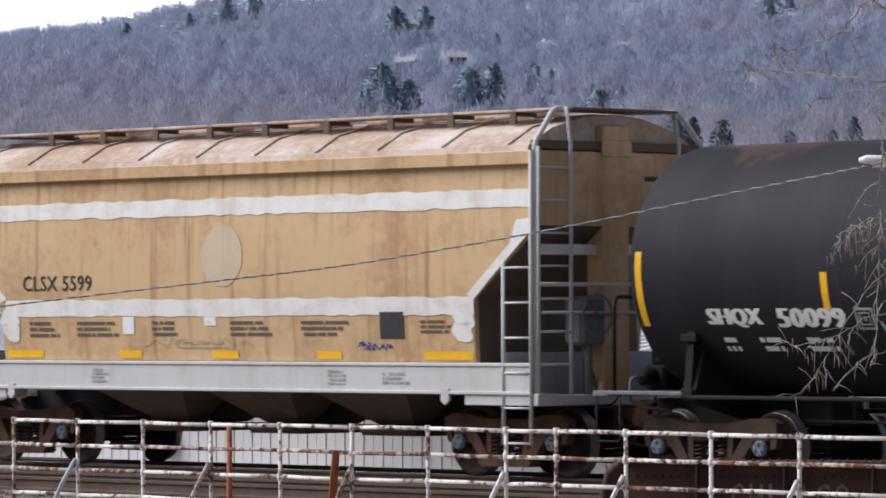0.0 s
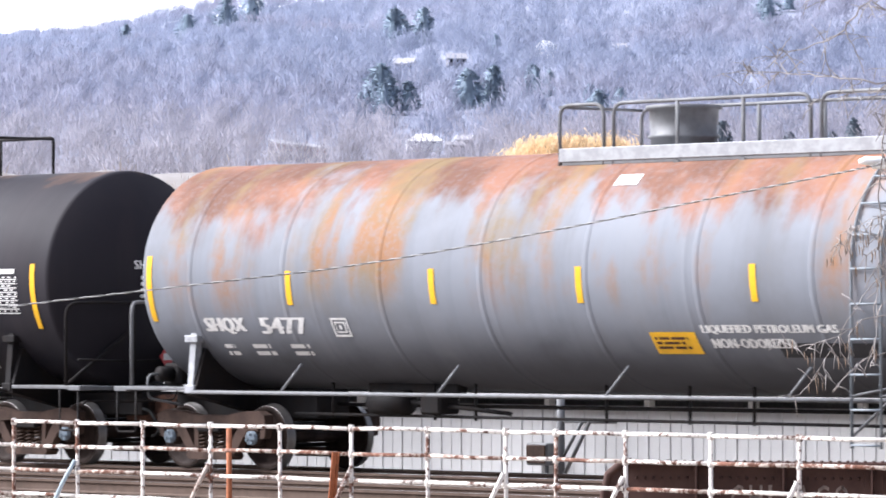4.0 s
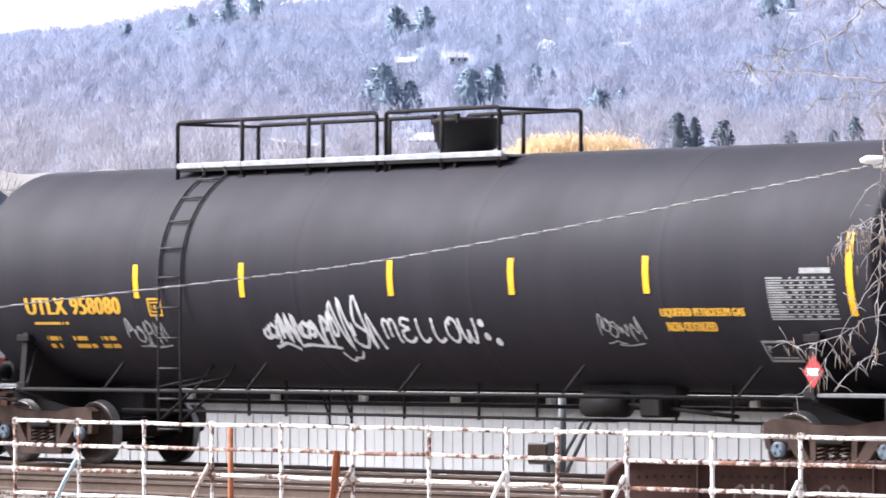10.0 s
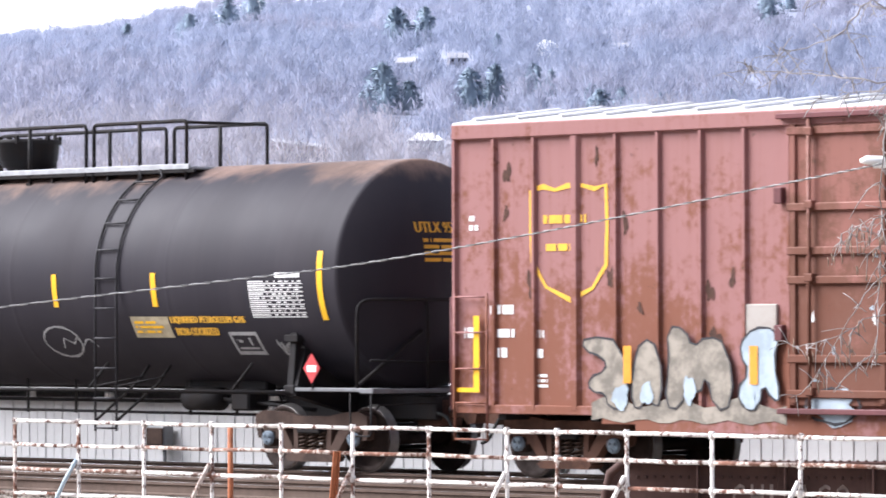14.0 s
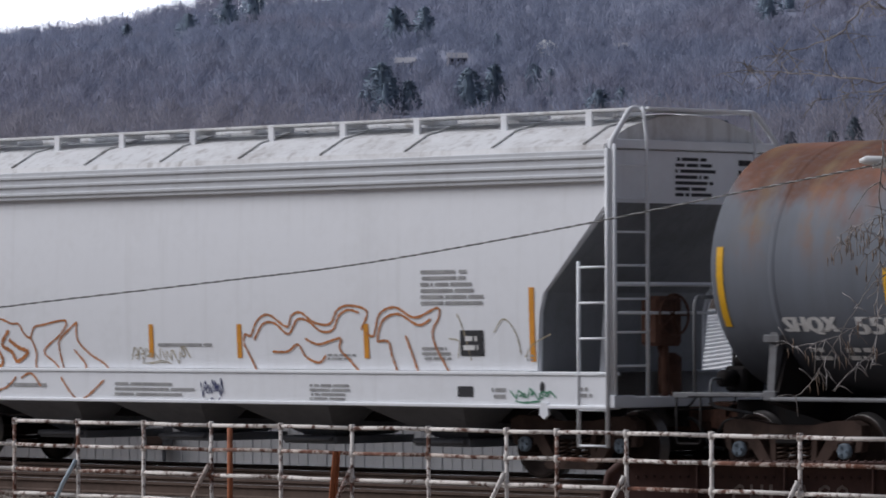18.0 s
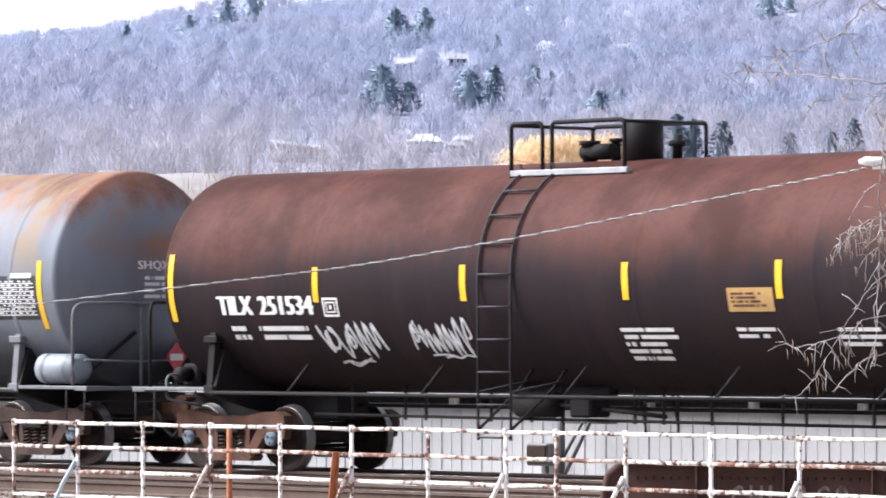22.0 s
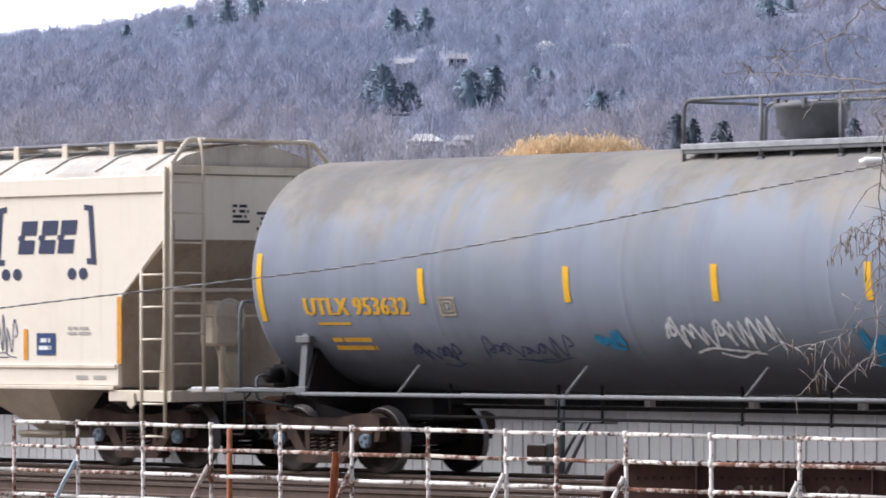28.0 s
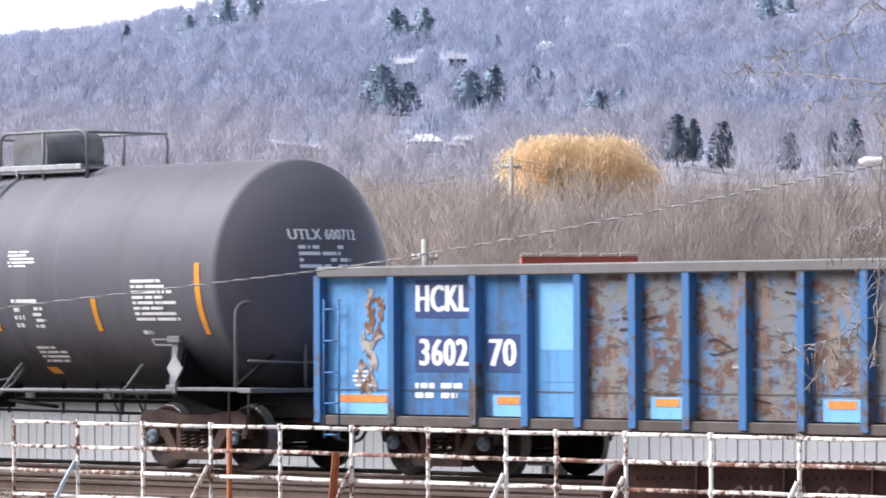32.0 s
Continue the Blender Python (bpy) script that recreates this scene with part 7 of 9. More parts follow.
def marks_gr(car, wall, head):
    stencil(car, wall, "SHQX", -7.63, -6.78, 1.90, 2.12, M["white_mark"], 0.03)
    stencil(car, wall, "5501", -6.44, -5.62, 1.90, 2.12, M["white_mark"], 0.03)
    boxed(car, wall, -4.08, -3.8, 1.85, 2.12, M["white_mark"])
    small_print(car, wall, [(-7.4, -7.0, 1.56, 1.76, 2), (-6.8, -6.3, 1.56, 1.76, 2), (-6.0, -5.5, 1.56, 1.76, 2), (5.9, 6.6, 1.42, 1.5, 1)], M["white_mark"], 8)
    panel(car, wall, 2.1, 2.96, 1.60, 1.88, M["stripe"], M["steel_brown"], 8, 3)
    patches(car, wall, "blacked_out_patch", M["black_mark"], [(3.7, 4.9, 1.52, 1.66), (2.96, 3.9, 1.60, 1.72), (5.95, 6.5, 1.56, 1.84)], "", 0.008)
    boxed(car, wall, 5.9, 6.55, 1.52, 1.86, M["white_mark"])
    gas_words(car, wall, M["white_mark"], 3.15, 4.86, 3.2, 4.2, 1.88)
    spec_table(car, wall, 7.38, 8.45, 2.20, 2.72, 10, None, M["black_mark"])
    tagging(car, wall, M["tag_white"], [(-3.95, -2.5, 1.62, 2.42, 71, 0.09, 4), (0.0, 0.75, 1.62, 2.38, 73, 0.06, 3)])
    tagging(car, wall, M["tag_white"], [(-2.5, 0.0, 1.60, 2.05, 72, 0.045, 6)])
    panel(car, wall, 0.85, 1.3, 3.76, 3.90, M["white_mark"], M["tag_grey"], 3, 3)
    head_print(car, head, "SHQX 5501", M["white_mark"], 0.35, 1.35, 2.85)
    side_reservoir(car, 8.75)


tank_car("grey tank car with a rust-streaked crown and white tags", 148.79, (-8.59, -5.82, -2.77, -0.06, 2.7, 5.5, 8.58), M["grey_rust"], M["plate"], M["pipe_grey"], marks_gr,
         ladder_x=-4.73, deck=(-5.92, 1.2), rails=(-5.9, 1.18, 5), dome=("straight", 0.22), bands=9, short=(2.22, 2.71), tall=(2.0, 3.0), post=M["pipe_grey"], platform=M["pipe_grey"], loops=(0.0, 0.10, 0.58, 1.0), rail_top=4.90, gear=2.5, skirt=0.13, placards=(7.23,))


def marks_tilx(number, gold, extra):
    def marks(car, wall, head):
        stencil(car, wall, "TILX", -6.55, -5.85, 2.19, 2.45, M["white_mark"], 0.026)
        stencil(car, wall, number, -5.68, -4.58, 2.19, 2.45, M["white_mark"], 0.026)
        boxed(car, wall, -4.36, -4.05, 2.16, 2.42, M["white_mark"])
        small_print(car, wall, [(-6.4, -5.9, 1.82, 2.06, 2), (-5.8, -4.7, 1.82, 2.06, 2), (1.25, 2.3, 1.56, 2.02, 5), (3.3, 4.1, 1.85, 2.02, 2), (5.0, 6.0, 1.75, 2.02, 3)], M["white_mark"], 11)
        panel(car, wall, gold, gold + 0.78, 2.2, 2.5, M["gold_plate"], M["steel_brown"], 11, 4)
        spec_table(car, wall, 6.33, 7.41, 2.2, 2.74, 12)
        boxed(car, wall, 6.15, 6.65, 1.65, 1.95, M["tag_grey"], 0.02)
        if extra:
            tagging(car, wall, M["tag_white"], [(-4.6, -3.3, 1.58, 2.16, 81, 0.05, 4), (-2.75, -1.6, 1.64, 2.14, 82, 0.045, 5)])
        head_print(car, head, "TILX " + number, M["white_mark"], 0.1, 1.1, 2.95)
    return marks


M["gold_plate"] = paint("gold_notice", (0.42, 0.26, 0.09), (0.26, 0.14, 0.06), 0.5, 3, 0.55)
for x0, number, stripes, lx, rails, dx, fit, extra, gold in ((167.86, "251534", (-7.55, -4.48, -1.54, 1.48, 4.15, 7.54), -0.9, (-1.4, 0.78, 2), 0.31, 1, True, 3.26),
                                                            (185.7, "251565", (-7.5, -4.6, -1.65, 1.66, 4.49, 7.51), 0.66, (-0.35, 1.75, 2), 0.14, -1, False, 3.3)):
    tank_car("black tank car weathered to maroon on its upper half", x0, stripes, M["maroon"], M["plate"], M["steel_dark"], marks_tilx(number, gold, extra), R=1.55, zc=2.67, truck="steel_brown",
             ladder_x=lx, deck=(rails[0], rails[1]), rails=rails, dome=("box", dx), fit=fit, short=(2.36, 2.84), tall=(2.1, 3.05), loops=(0.0, 0.3, 1.0) if fit > 0 else (0.0, 0.38, 1.0), rail_top=4.72, rail_r=0.03,
             placard=M["steel_dark"], hangers=12, gear=-1.0, ladder_w=0.31, deck_dz=-0.14)


M["print_faint"] = plain("faint_print", (0.44, 0.41, 0.37), 0.6)
M["print_red"] = plain("faint_red_print", (0.58, 0.34, 0.28), 0.6)


def marks_cream(car, wall):
    stencil(car, wall, "CSXT", -4.26, -3.19, 2.46, 2.78, M["black_mark"], 0.004)
    stencil(car, wall, "243607", -4.20, -2.69, 1.90, 2.22, M["black_mark"], 0.004)
    # the maker's emblem as plain dark shapes
    bm = bmesh.new()
    for x, s in ((1.70, 1), (4.06, -1)):
        vs = [bm.verts.new((x + s * a, 0, z)) for a, z in ((0.08, 3.78), (0.28, 3.80), (0.27, 3.72), (0.18, 3.71), (0.12, 3.02), (0.22, 3.02), (0.21, 2.94), (0.0, 2.93))]
        bm.faces.new(vs)
    for x in (1.95, 2.22, 3.50, 3.76):
        add_blob(bm, x, 2.80, 0.10, 0.085, 3, 16, 0.0)
    for x in (2.24, 2.72, 3.16):
        add_quad(bm, x, x + 0.36, 3.10, 3.30, 0.04)
        add_quad(bm, x + 0.07, x + 0.43, 3.37, 3.58, 0.04)
        add_quad(bm, x, x + 0.14, 3.30, 3.37, 0.02)
    decal("emblem", bm, M["emblem_blue"], car, wall, "dark blue bracketed emblem", 0.008)
    bm = bmesh.new()
    add_text(bm, "how tomorrow moves", -0.75, 1.40, 3.36, 3.50)
    decal("slogan", bm, M["print_faint"], car, wall, "faded line of lettering", 0.008)
    boxed(car, wall, -2.4, -2.12, 2.18, 2.42, M["print_faint"], 0.012)
    small_print(car, wall, [(-4.15, -3.3, 1.62, 1.84, 2), (-2.9, -2.6, 1.64, 1.78, 1), (-0.3, 0.15, 1.6, 1.85, 2), (0.35, 0.8, 1.55, 1.65, 2), (1.0, 1.6, 1.55, 1.65, 2), (3.4, 4.1, 1.9, 2.05, 2), (3.6, 4.6, 1.25, 1.35, 1), (-3.4, -2.7, 1.22, 1.28, 1)], M["print_faint"], 13)
    small_print(car, wall, [(-1.35, -0.8, 1.58, 1.86, 4)], M["print_red"], 14)
    for x, z0, z1 in ((-4.52, 1.55, 2.45), (-2.30, 1.55, 2.0), (0.12, 1.55, 2.0), (2.42, 1.55, 2.0), (4.58, 1.5, 2.46)):
        bm = bmesh.new()
        add_quad(bm, x - 0.05, x + 0.05, z0, z1)
        decal("reflective_stripe", bm, M["stripe_dull"], car, wall, "", 0.008)
    tagging(car, wall, M["tag_navy"], [(1.15, 2.2, 1.62, 2.28, 91, 0.022, 5)], "dark blue tag")
    panel(car, wall, 2.68, 3.12, 1.62, 1.94, M["gon_navy"], M["white_mark"], 8, 2, "consolidated_plate")


M["emblem_blue"] = plain("emblem_blue", (0.035, 0.045, 0.10), 0.55)
hopper_car("cream covered hopper car with dark lettering", 200.99, 5.66, M["cream"], M["cream_roof"],
           [(0.02, 4.19), (0.02, 3.21), (0.98, 2.37), (1.12, 2.0), (1.15, 1.16)], [(0.05, 4.19), (0.05, 3.27), (1.05, 2.5), (1.16, 2.2), (1.08, 1.16)],
           (1.02, 1.15), (3.94, 4.19), 4.74, [-4.3, -3.3, -2.2, -1.1, -0.15, 0.5, 1.45, 2.6, 3.7, 4.8], marks_cream, "steel_grey", end_colour=M["cream_end"], full_sill=False, board_mat=M["board_dark"],
           frame_mat=M["cream_frame"], pads=(-5.0, 4.9), pockets=((-3.0, -1.0), (0.75, 2.7)), pocket_mat=M["cream_frame"], bogie=1.28, hatches=5, post_len=1.0, brake_mat=M["cream_frame"], end_print=((-0.35, 0.1, 3.5, 3.8, 4), (0.1, 0.5, 3.4, 3.7, 4)))


def marks_pale(car, wall, head):
    stencil(car, wall, "UTLX 953632", -7.85, -5.78, 2.18, 2.42, M["yellow_mark"], 0.022)
    boxed(car, wall, -5.15, -4.85, 2.16, 2.42, M["tag_tan"])
    small_print(car, wall, [(-7.7, -6.9, 2.03, 2.1, 1), (-7.5, -6.3, 1.68, 1.9, 2)], M["yellow_mark"], 15)
    gas_words(car, wall, M["yellow_mark"], 5.3, 6.75, 5.35, 6.1, 2.10)
    spec_table(car, wall, 7.25, 8.32, 2.16, 2.66, 16, None, M["black_mark"])
    tagging(car, wall, M["tag_white"], [(-1.1, 0.9, 1.72, 2.2, 101, 0.05, 6), (2.95, 4.1, 1.55, 2.36, 102, 0.055, 5)])
    tagging(car, wall, M["tag_teal"], [(-2.4, -1.9, 1.75, 1.98, 103, 0.07, 3), (2.15, 2.95, 1.55, 2.05, 104, 0.07, 4)])
    tagging(car, wall, M["tag_navy"], [(-6.0, -5.1, 1.55, 1.85, 105, 0.025, 3), (-4.6, -2.9, 1.6, 1.9, 106, 0.02, 5)])
    patches(car, wall, "blacked_out_patch", M["black_mark"], [(5.6, 6.5, 1.6, 1.72), (6.62, 7.1, 1.75, 2.02)], "", 0.008)
    boxed(car, wall, 6.58, 7.12, 1.72, 2.04, M["white_mark"])
    head_print(car, head, "UTLX 953632", M["yellow_mark"], 0.2, 1.15, 3.25)


PALE = tank_car("pale grey tank car dusted with tan patches and tags", 214.64 + LATE, (-8.74, -5.46, -2.7, -0.06, 2.52, 5.26, 8.74), M["pale_grey"], M["plate"], M["pipe_grey"], marks_pale,
                ladder_x=4.15, deck=(-1.4, 5.3), rails=(-1.36, 5.3, 5), dome=("round", 0.16), short=(2.33, 2.80), tall=(2.1, 3.04), loops=(0.0, 0.62, 1.0), rail_top=4.93, gear=4.8, placards=(7.82,), platform=M["pipe_grey"], wheel_end=1)


side_reservoir(PALE, 8.55)


def marks_dark(car, wall, head):
    stencil(car, wall, "UTLX 600712", -4.26, -2.43, 2.18, 2.44, M["yellow_mark"], 0.022)
    boxed(car, wall, -2.26, -1.92, 2.14, 2.44, M["white_mark"])
    small_print(car, wall, [(-4.1, -3.0, 2.0, 2.07, 1)], M["yellow_mark"], 17)
    small_print(car, wall, [(-4.05, -3.7, 1.68, 1.94, 3), (-3.55, -2.4, 1.66, 1.94, 3), (0.65, 1.35, 2.9, 3.16, 5), (0.7, 1.5, 2.36, 2.46, 1), (0.7, 1.0, 2.0, 2.34, 3), (1.15, 1.5, 2.0, 2.34, 4), (0.9, 1.6, 1.5, 1.76, 4), (3.5, 4.55, 2.1, 2.72, 8), (3.55, 3.9, 1.9, 2.0, 1)], M["white_mark"], 18)
    boxed(car, wall, 3.65, 4.1, 1.76, 1.86, M["white_mark"], 0.02, False)
    patches(car, wall, "yellow_patch", M["stripe_dull"], [(0.75, 1.0, 1.34, 1.44)], "", 0.008)
    head_print(car, head, "UTLX 600712", M["white_mark"], 0.0, 1.1, 3.25)


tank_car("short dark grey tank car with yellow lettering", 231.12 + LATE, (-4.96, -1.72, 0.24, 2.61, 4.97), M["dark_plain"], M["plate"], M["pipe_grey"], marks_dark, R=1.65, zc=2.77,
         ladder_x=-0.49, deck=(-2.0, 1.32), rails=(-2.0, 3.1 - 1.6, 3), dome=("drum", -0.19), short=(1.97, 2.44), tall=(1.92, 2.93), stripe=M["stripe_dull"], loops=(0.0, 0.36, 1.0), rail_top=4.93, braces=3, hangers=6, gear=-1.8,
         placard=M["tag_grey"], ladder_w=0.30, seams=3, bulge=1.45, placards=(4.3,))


def marks_gon(car, wall):
    h = 8.25
    def stake_wall(x, z, lift):
        return (x, -(1.50 + lift), z)
    patches(car, wall, "mark_panel", M["gon_navy"], [(-h + 1.85, -h + 2.95, 2.14, 2.64), (-h + 1.85, -h + 2.95, 1.42, 1.90), (-h + 3.22, -h + 3.95, 1.42, 1.92)], "dark blue lettering panel", 0.006)
    stencil(car, wall, "HCKL", -h + 1.88, -h + 2.88, 2.22, 2.58, M["white_mark"], 0.022)
    stencil(car, wall, "3602", -h + 1.95, -h + 2.86, 1.50, 1.86, M["white_mark"], 0.022)
    stencil(car, wall, "70", -h + 3.30, -h + 3.78, 1.50, 1.86, M["white_mark"], 0.022)
    small_print(car, wall, [(-h + 1.85, -h + 2.3, 1.04, 1.3, 2), (-h + 2.35, -h + 2.8, 1.04, 1.3, 2), (-h + 0.6, -h + 1.1, 1.2, 1.45, 4)], M["white_mark"], 19)
    for a, b in ((0.25, 1.38), (3.35, 3.95), (6.25, 6.85), (9.2, 9.85), (12.2, 12.8)):
        bm = bmesh.new()
        add_quad(bm, -h + a, -h + b, 0.84, 1.12)
        decal("repaint_patch", bm, M["gon_light"], car, wall, "light blue repainted patch", 0.006)
        bm = bmesh.new()
        add_quad(bm, -h + a + 0.09, -h + b - 0.09, 1.0, 1.10)
        decal("orange_label", bm, M["gon_orange"], car, wall, "", 0.012)
    for z0, z1, m in ((1.72, 2.58, "gon_light"), (1.30, 1.72, "gon_faded")):
        bm = bmesh.new()
        add_quad(bm, -h + 4.25, -h + 4.95, z0, z1)
        decal("repaint_patch", bm, M[m], car, wall, "light blue repainted patch", 0.006)
    rng = random.Random(8)
    for k in range(11):
        bm = bmesh.new()
        add_blob(bm, -h + 0.86 + 0.02 * k + 0.13 * math.sin(k * 2.3), 1.2 + 0.12 * k, 0.08, 0.13, k + 60, 14, 0.75)
        decal("scrape", bm, M["gon_scrape"], car, wall, "scraped bare patch", 0.010)
    # gouges dragged along the worn panels, and the riveted lower seam
    for k in range(34):
        x = rng.uniform(-h + 5.1, -h + 14.5)
        z, d = rng.uniform(1.1, 2.5), rng.uniform(0.15, 0.5)
        bm = bmesh.new()
        add_stroke(bm, curved([(x, z), (x + d * 0.4, z + rng.uniform(-0.06, 0.05)), (x + d, z + rng.uniform(-0.1, 0.12))], 4), rng.uniform(0.015, 0.05))
        decal("gouge", bm, M["gon_gouge"] if k % 3 else M["gon_scrape"], car, wall, "dark dragged gouge", 0.011)
    bm = bmesh.new()
    add_quad(bm, -h + 0.1, h - 0.1, 1.16, 1.175)
    decal("lower_seam", bm, M["gon_dark"], car, wall, "", 0.009)


M["gon_gouge"] = plain("dark_gouge", (0.045, 0.028, 0.022), 0.8)
M["gon_scrape"] = rusted_paint("scraped_primer", (0.34, 0.33, 0.31), (0.20, 0.10, 0.06), 0.5, 6)
gondola_car("battered blue gondola car with scraped rusty panels", 238.64 + LATE + 8.25, 8.25, marks_gon)


# ---- the place ----
def out(bearing, dist):
    """The place on the plan at a bearing (degrees right of the view) and a distance from the camera."""
    t = radians(bearing)
    d = AHEAD.to_2d().normalized()
    s = SIDE.to_2d()
    p = Vector(EYE[:2]) + (d * math.cos(t) + s * math.sin(t)) * dist
    return p.x, p.y


def land(bearing, dist):
    """Height of the land: flat by the line, foothills, then a long wooded ridge."""
    b = max(-14.0, min(14.0, bearing))
    ridge = 0.0722 + 0.0028 * b
    fade = 1.0 if abs(bearing) < 16 else max(0.25, 1 - (abs(bearing) - 16) / 30)
    keys = ((0, 0), (330, 0), (700, 0.014), (1300, 0.034), (2000, 0.050), (3300, ridge), (3700, ridge * 0.86), (4700, ridge * 0.5))
    for (d0, r0), (d1, r1) in zip(keys, keys[1:]):
        if dist <= d1:
            t = (dist - d0) / (d1 - d0)
            r = r0 + (r1 - r0) * t
            break
    else:
        r = keys[-1][1]
    bump = noise.noise(Vector((bearing * 0.55, dist * 0.0022, 3.1))) * 0.0035 * min(1, max(0, dist - 500) / 900)
    return -0.55 + dist * (r * fade + bump * fade)


# materials of the land
def land_material():
    n = Nodes("valley_ground")
    a = n.cloud(n.coord, 0.013, 6, 0.65)
    b = n.cloud(n.coord, 0.11, 5, 0.7)
    c = n.cloud(n.coord, 1.4, 4, 0.7)
    # hill ground gets the woods' haze tint; the dry brown stays low down
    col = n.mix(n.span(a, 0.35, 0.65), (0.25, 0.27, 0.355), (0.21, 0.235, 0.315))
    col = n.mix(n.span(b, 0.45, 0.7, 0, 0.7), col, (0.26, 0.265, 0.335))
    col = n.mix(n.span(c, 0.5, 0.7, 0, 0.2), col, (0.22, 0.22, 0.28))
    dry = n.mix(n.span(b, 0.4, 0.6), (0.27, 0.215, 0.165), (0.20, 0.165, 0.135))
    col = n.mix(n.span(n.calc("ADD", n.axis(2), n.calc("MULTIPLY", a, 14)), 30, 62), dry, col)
    return n.done(col, 0.95, 0, b, 0.6, 0.5)


def bark_material(name, one, two, rough=0.9, scale=0.05, each=0.3, wide=None, cell=0.11, thin=0.6):
    """Twig colour that shifts from tree to tree and in broad drifts."""
    n = Nodes(name)
    a = n.cloud(n.coord, scale, 3, 0.6)
    v = n.tree.nodes.new("ShaderNodeTexVoronoi")
    n.put(v.inputs["Vector"], n.scaled(1, 1, 0.35))
    v.inputs["Scale"].default_value = cell
    split = n.tree.nodes.new("ShaderNodeSeparateColor")
    n.put(split.inputs[0], v.outputs["Color"])
    col = n.mix(n.span(a, 0.36, 0.64), one, two)
    if wide:
        col = n.mix(n.span(n.cloud(n.coord, scale * 0.3, 3, 0.55), 0.45, 0.62, 0, 0.8), col, wide)
    col = n.mix(n.calc("MULTIPLY", split.outputs[0], 0.5), col, tuple(c * 0.62 for c in two))
    col = n.mix(n.span(split.outputs[1], 0.6, 1.0, 0, 0.4), col, tuple(min(1, c * 1.25) for c in one))
    col = n.mix(n.calc("MULTIPLY", n.island(), each), col, tuple(c * 0.72 for c in two))
    return n.done(col, rough, gloss=0.05, thin=thin)


M["land"] = land_material()
# distance haze is put into the ridge and foothill colours: bluer and paler
M["wood_far"] = bark_material("hazed_wood_far", (0.297, 0.328, 0.43), (0.25, 0.28, 0.378), 0.95, 0.012, 0.06, (0.32, 0.31, 0.38), 0.07)
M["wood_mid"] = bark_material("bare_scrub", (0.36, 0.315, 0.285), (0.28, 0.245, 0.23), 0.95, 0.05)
M["wood_foot"] = bark_material("hazed_wood_foothill", (0.385, 0.37, 0.42), (0.31, 0.305, 0.36), 0.95, 0.022, 0.12)
M["wood_pale"] = bark_material("pale_bark", (0.45, 0.41, 0.37), (0.32, 0.28, 0.25), 0.9, 0.1)
# evergreens likewise: green lifted towards pale blue for the haze
M["conifer"] = bark_material("hazed_conifer", (0.32, 0.395, 0.475), (0.28, 0.35, 0.43), 0.9, 0.08, 0.2, thin=0.15)
M["conifer_near"] = bark_material("hazed_conifer_near", (0.19, 0.225, 0.265), (0.155, 0.19, 0.23), 0.9, 0.08, 0.3, thin=0.15)
M["willow"] = bark_material("golden_willow", (0.86, 0.67, 0.43), (0.74, 0.57, 0.37), 0.9, 0.15)
M["branch"] = plain("grey_branch", (0.33, 0.305, 0.295), 0.9, 0, 0.35, 9)
M["dead_leaf"] = plain("dry_seed", (0.27, 0.20, 0.15), 0.9, 0, 0.4, 20)
M["bank"] = paint("pale_bank", (0.25, 0.235, 0.23), (0.17, 0.15, 0.14), 0.6, 0.035, 0.95, 0.2)
M["ballast"] = paint("ballast_stone", (0.21, 0.18, 0.155), (0.105, 0.09, 0.078), 0.8, 2.5, 0.95, 0.0)
M["concrete"] = paint("old_concrete", (0.40, 0.38, 0.35), (0.25, 0.23, 0.21), 0.5, 1.2, 0.9, 0.3)
M["house_white"] = plain("white_clapboard", (0.80, 0.80, 0.80), 0.7, 0, 0.1, 0.5)
M["house_roof"] = plain("pale_shingle", (0.40, 0.40, 0.44), 0.8, 0, 0.2, 0.5)
M["house_pale"] = plain("pale_clapboard", (0.50, 0.50, 0.55), 0.8, 0, 0.15, 0.5)
M["house_grey"] = plain("grey_clapboard", (0.27, 0.27, 0.31), 0.8, 0, 0.2, 0.5)
M["glass_dark"] = plain("dark_window", (0.05, 0.055, 0.07), 0.15, 0, 0.1, 1)
M["brick_red"] = paint("red_siding", (0.33, 0.085, 0.065), (0.22, 0.06, 0.05), 0.5, 0.6, 0.8)
M["pole"] = plain("bleached_pole", (0.42, 0.40, 0.36), 0.9, 0, 0.3, 3)
M["wire"] = plain("weathered_wire", (0.33, 0.33, 0.33), 0.6, 0, 0.2, 4)
M["cable"] = plain("twisted_cable", (0.10, 0.10, 0.10), 0.55, 0, 0.5, 5)
M["insulator"] = plain("white_porcelain", (0.85, 0.86, 0.86), 0.3, 0, 0.05, 5)

# the ground: one sheet to the horizon
bm = bmesh.new()
bearings = [-180 + 12 * k for k in range(14)] + [-12 + 0.6 * k for k in range(41)] + [24 + 12 * k for k in range(14)]
bearings = sorted(set(round(b, 2) for b in bearings if b < 180))
dists = [30, 60, 100, 150, 220, 330, 420, 520, 640, 780, 940, 1120, 1300, 1480, 1660, 1840, 2020, 2220, 2420, 2640, 2860, 3080, 3300, 3480, 3700, 4100, 4700]
rings = []
for d in dists:
    rings.append([bm.verts.new((*out(b, d), land(b, d))) for b in bearings])
hub = bm.verts.new((EYE[0], EYE[1], -0.55))
k = len(bearings)
for i in range(k):
    bm.faces.new((hub, rings[0][i], rings[0][(i + 1) % k]))
    for a, b in zip(rings, rings[1:]):
        f = bm.faces.new((a[i], b[i], b[(i + 1) % k], a[(i + 1) % k]))
        f.smooth = True
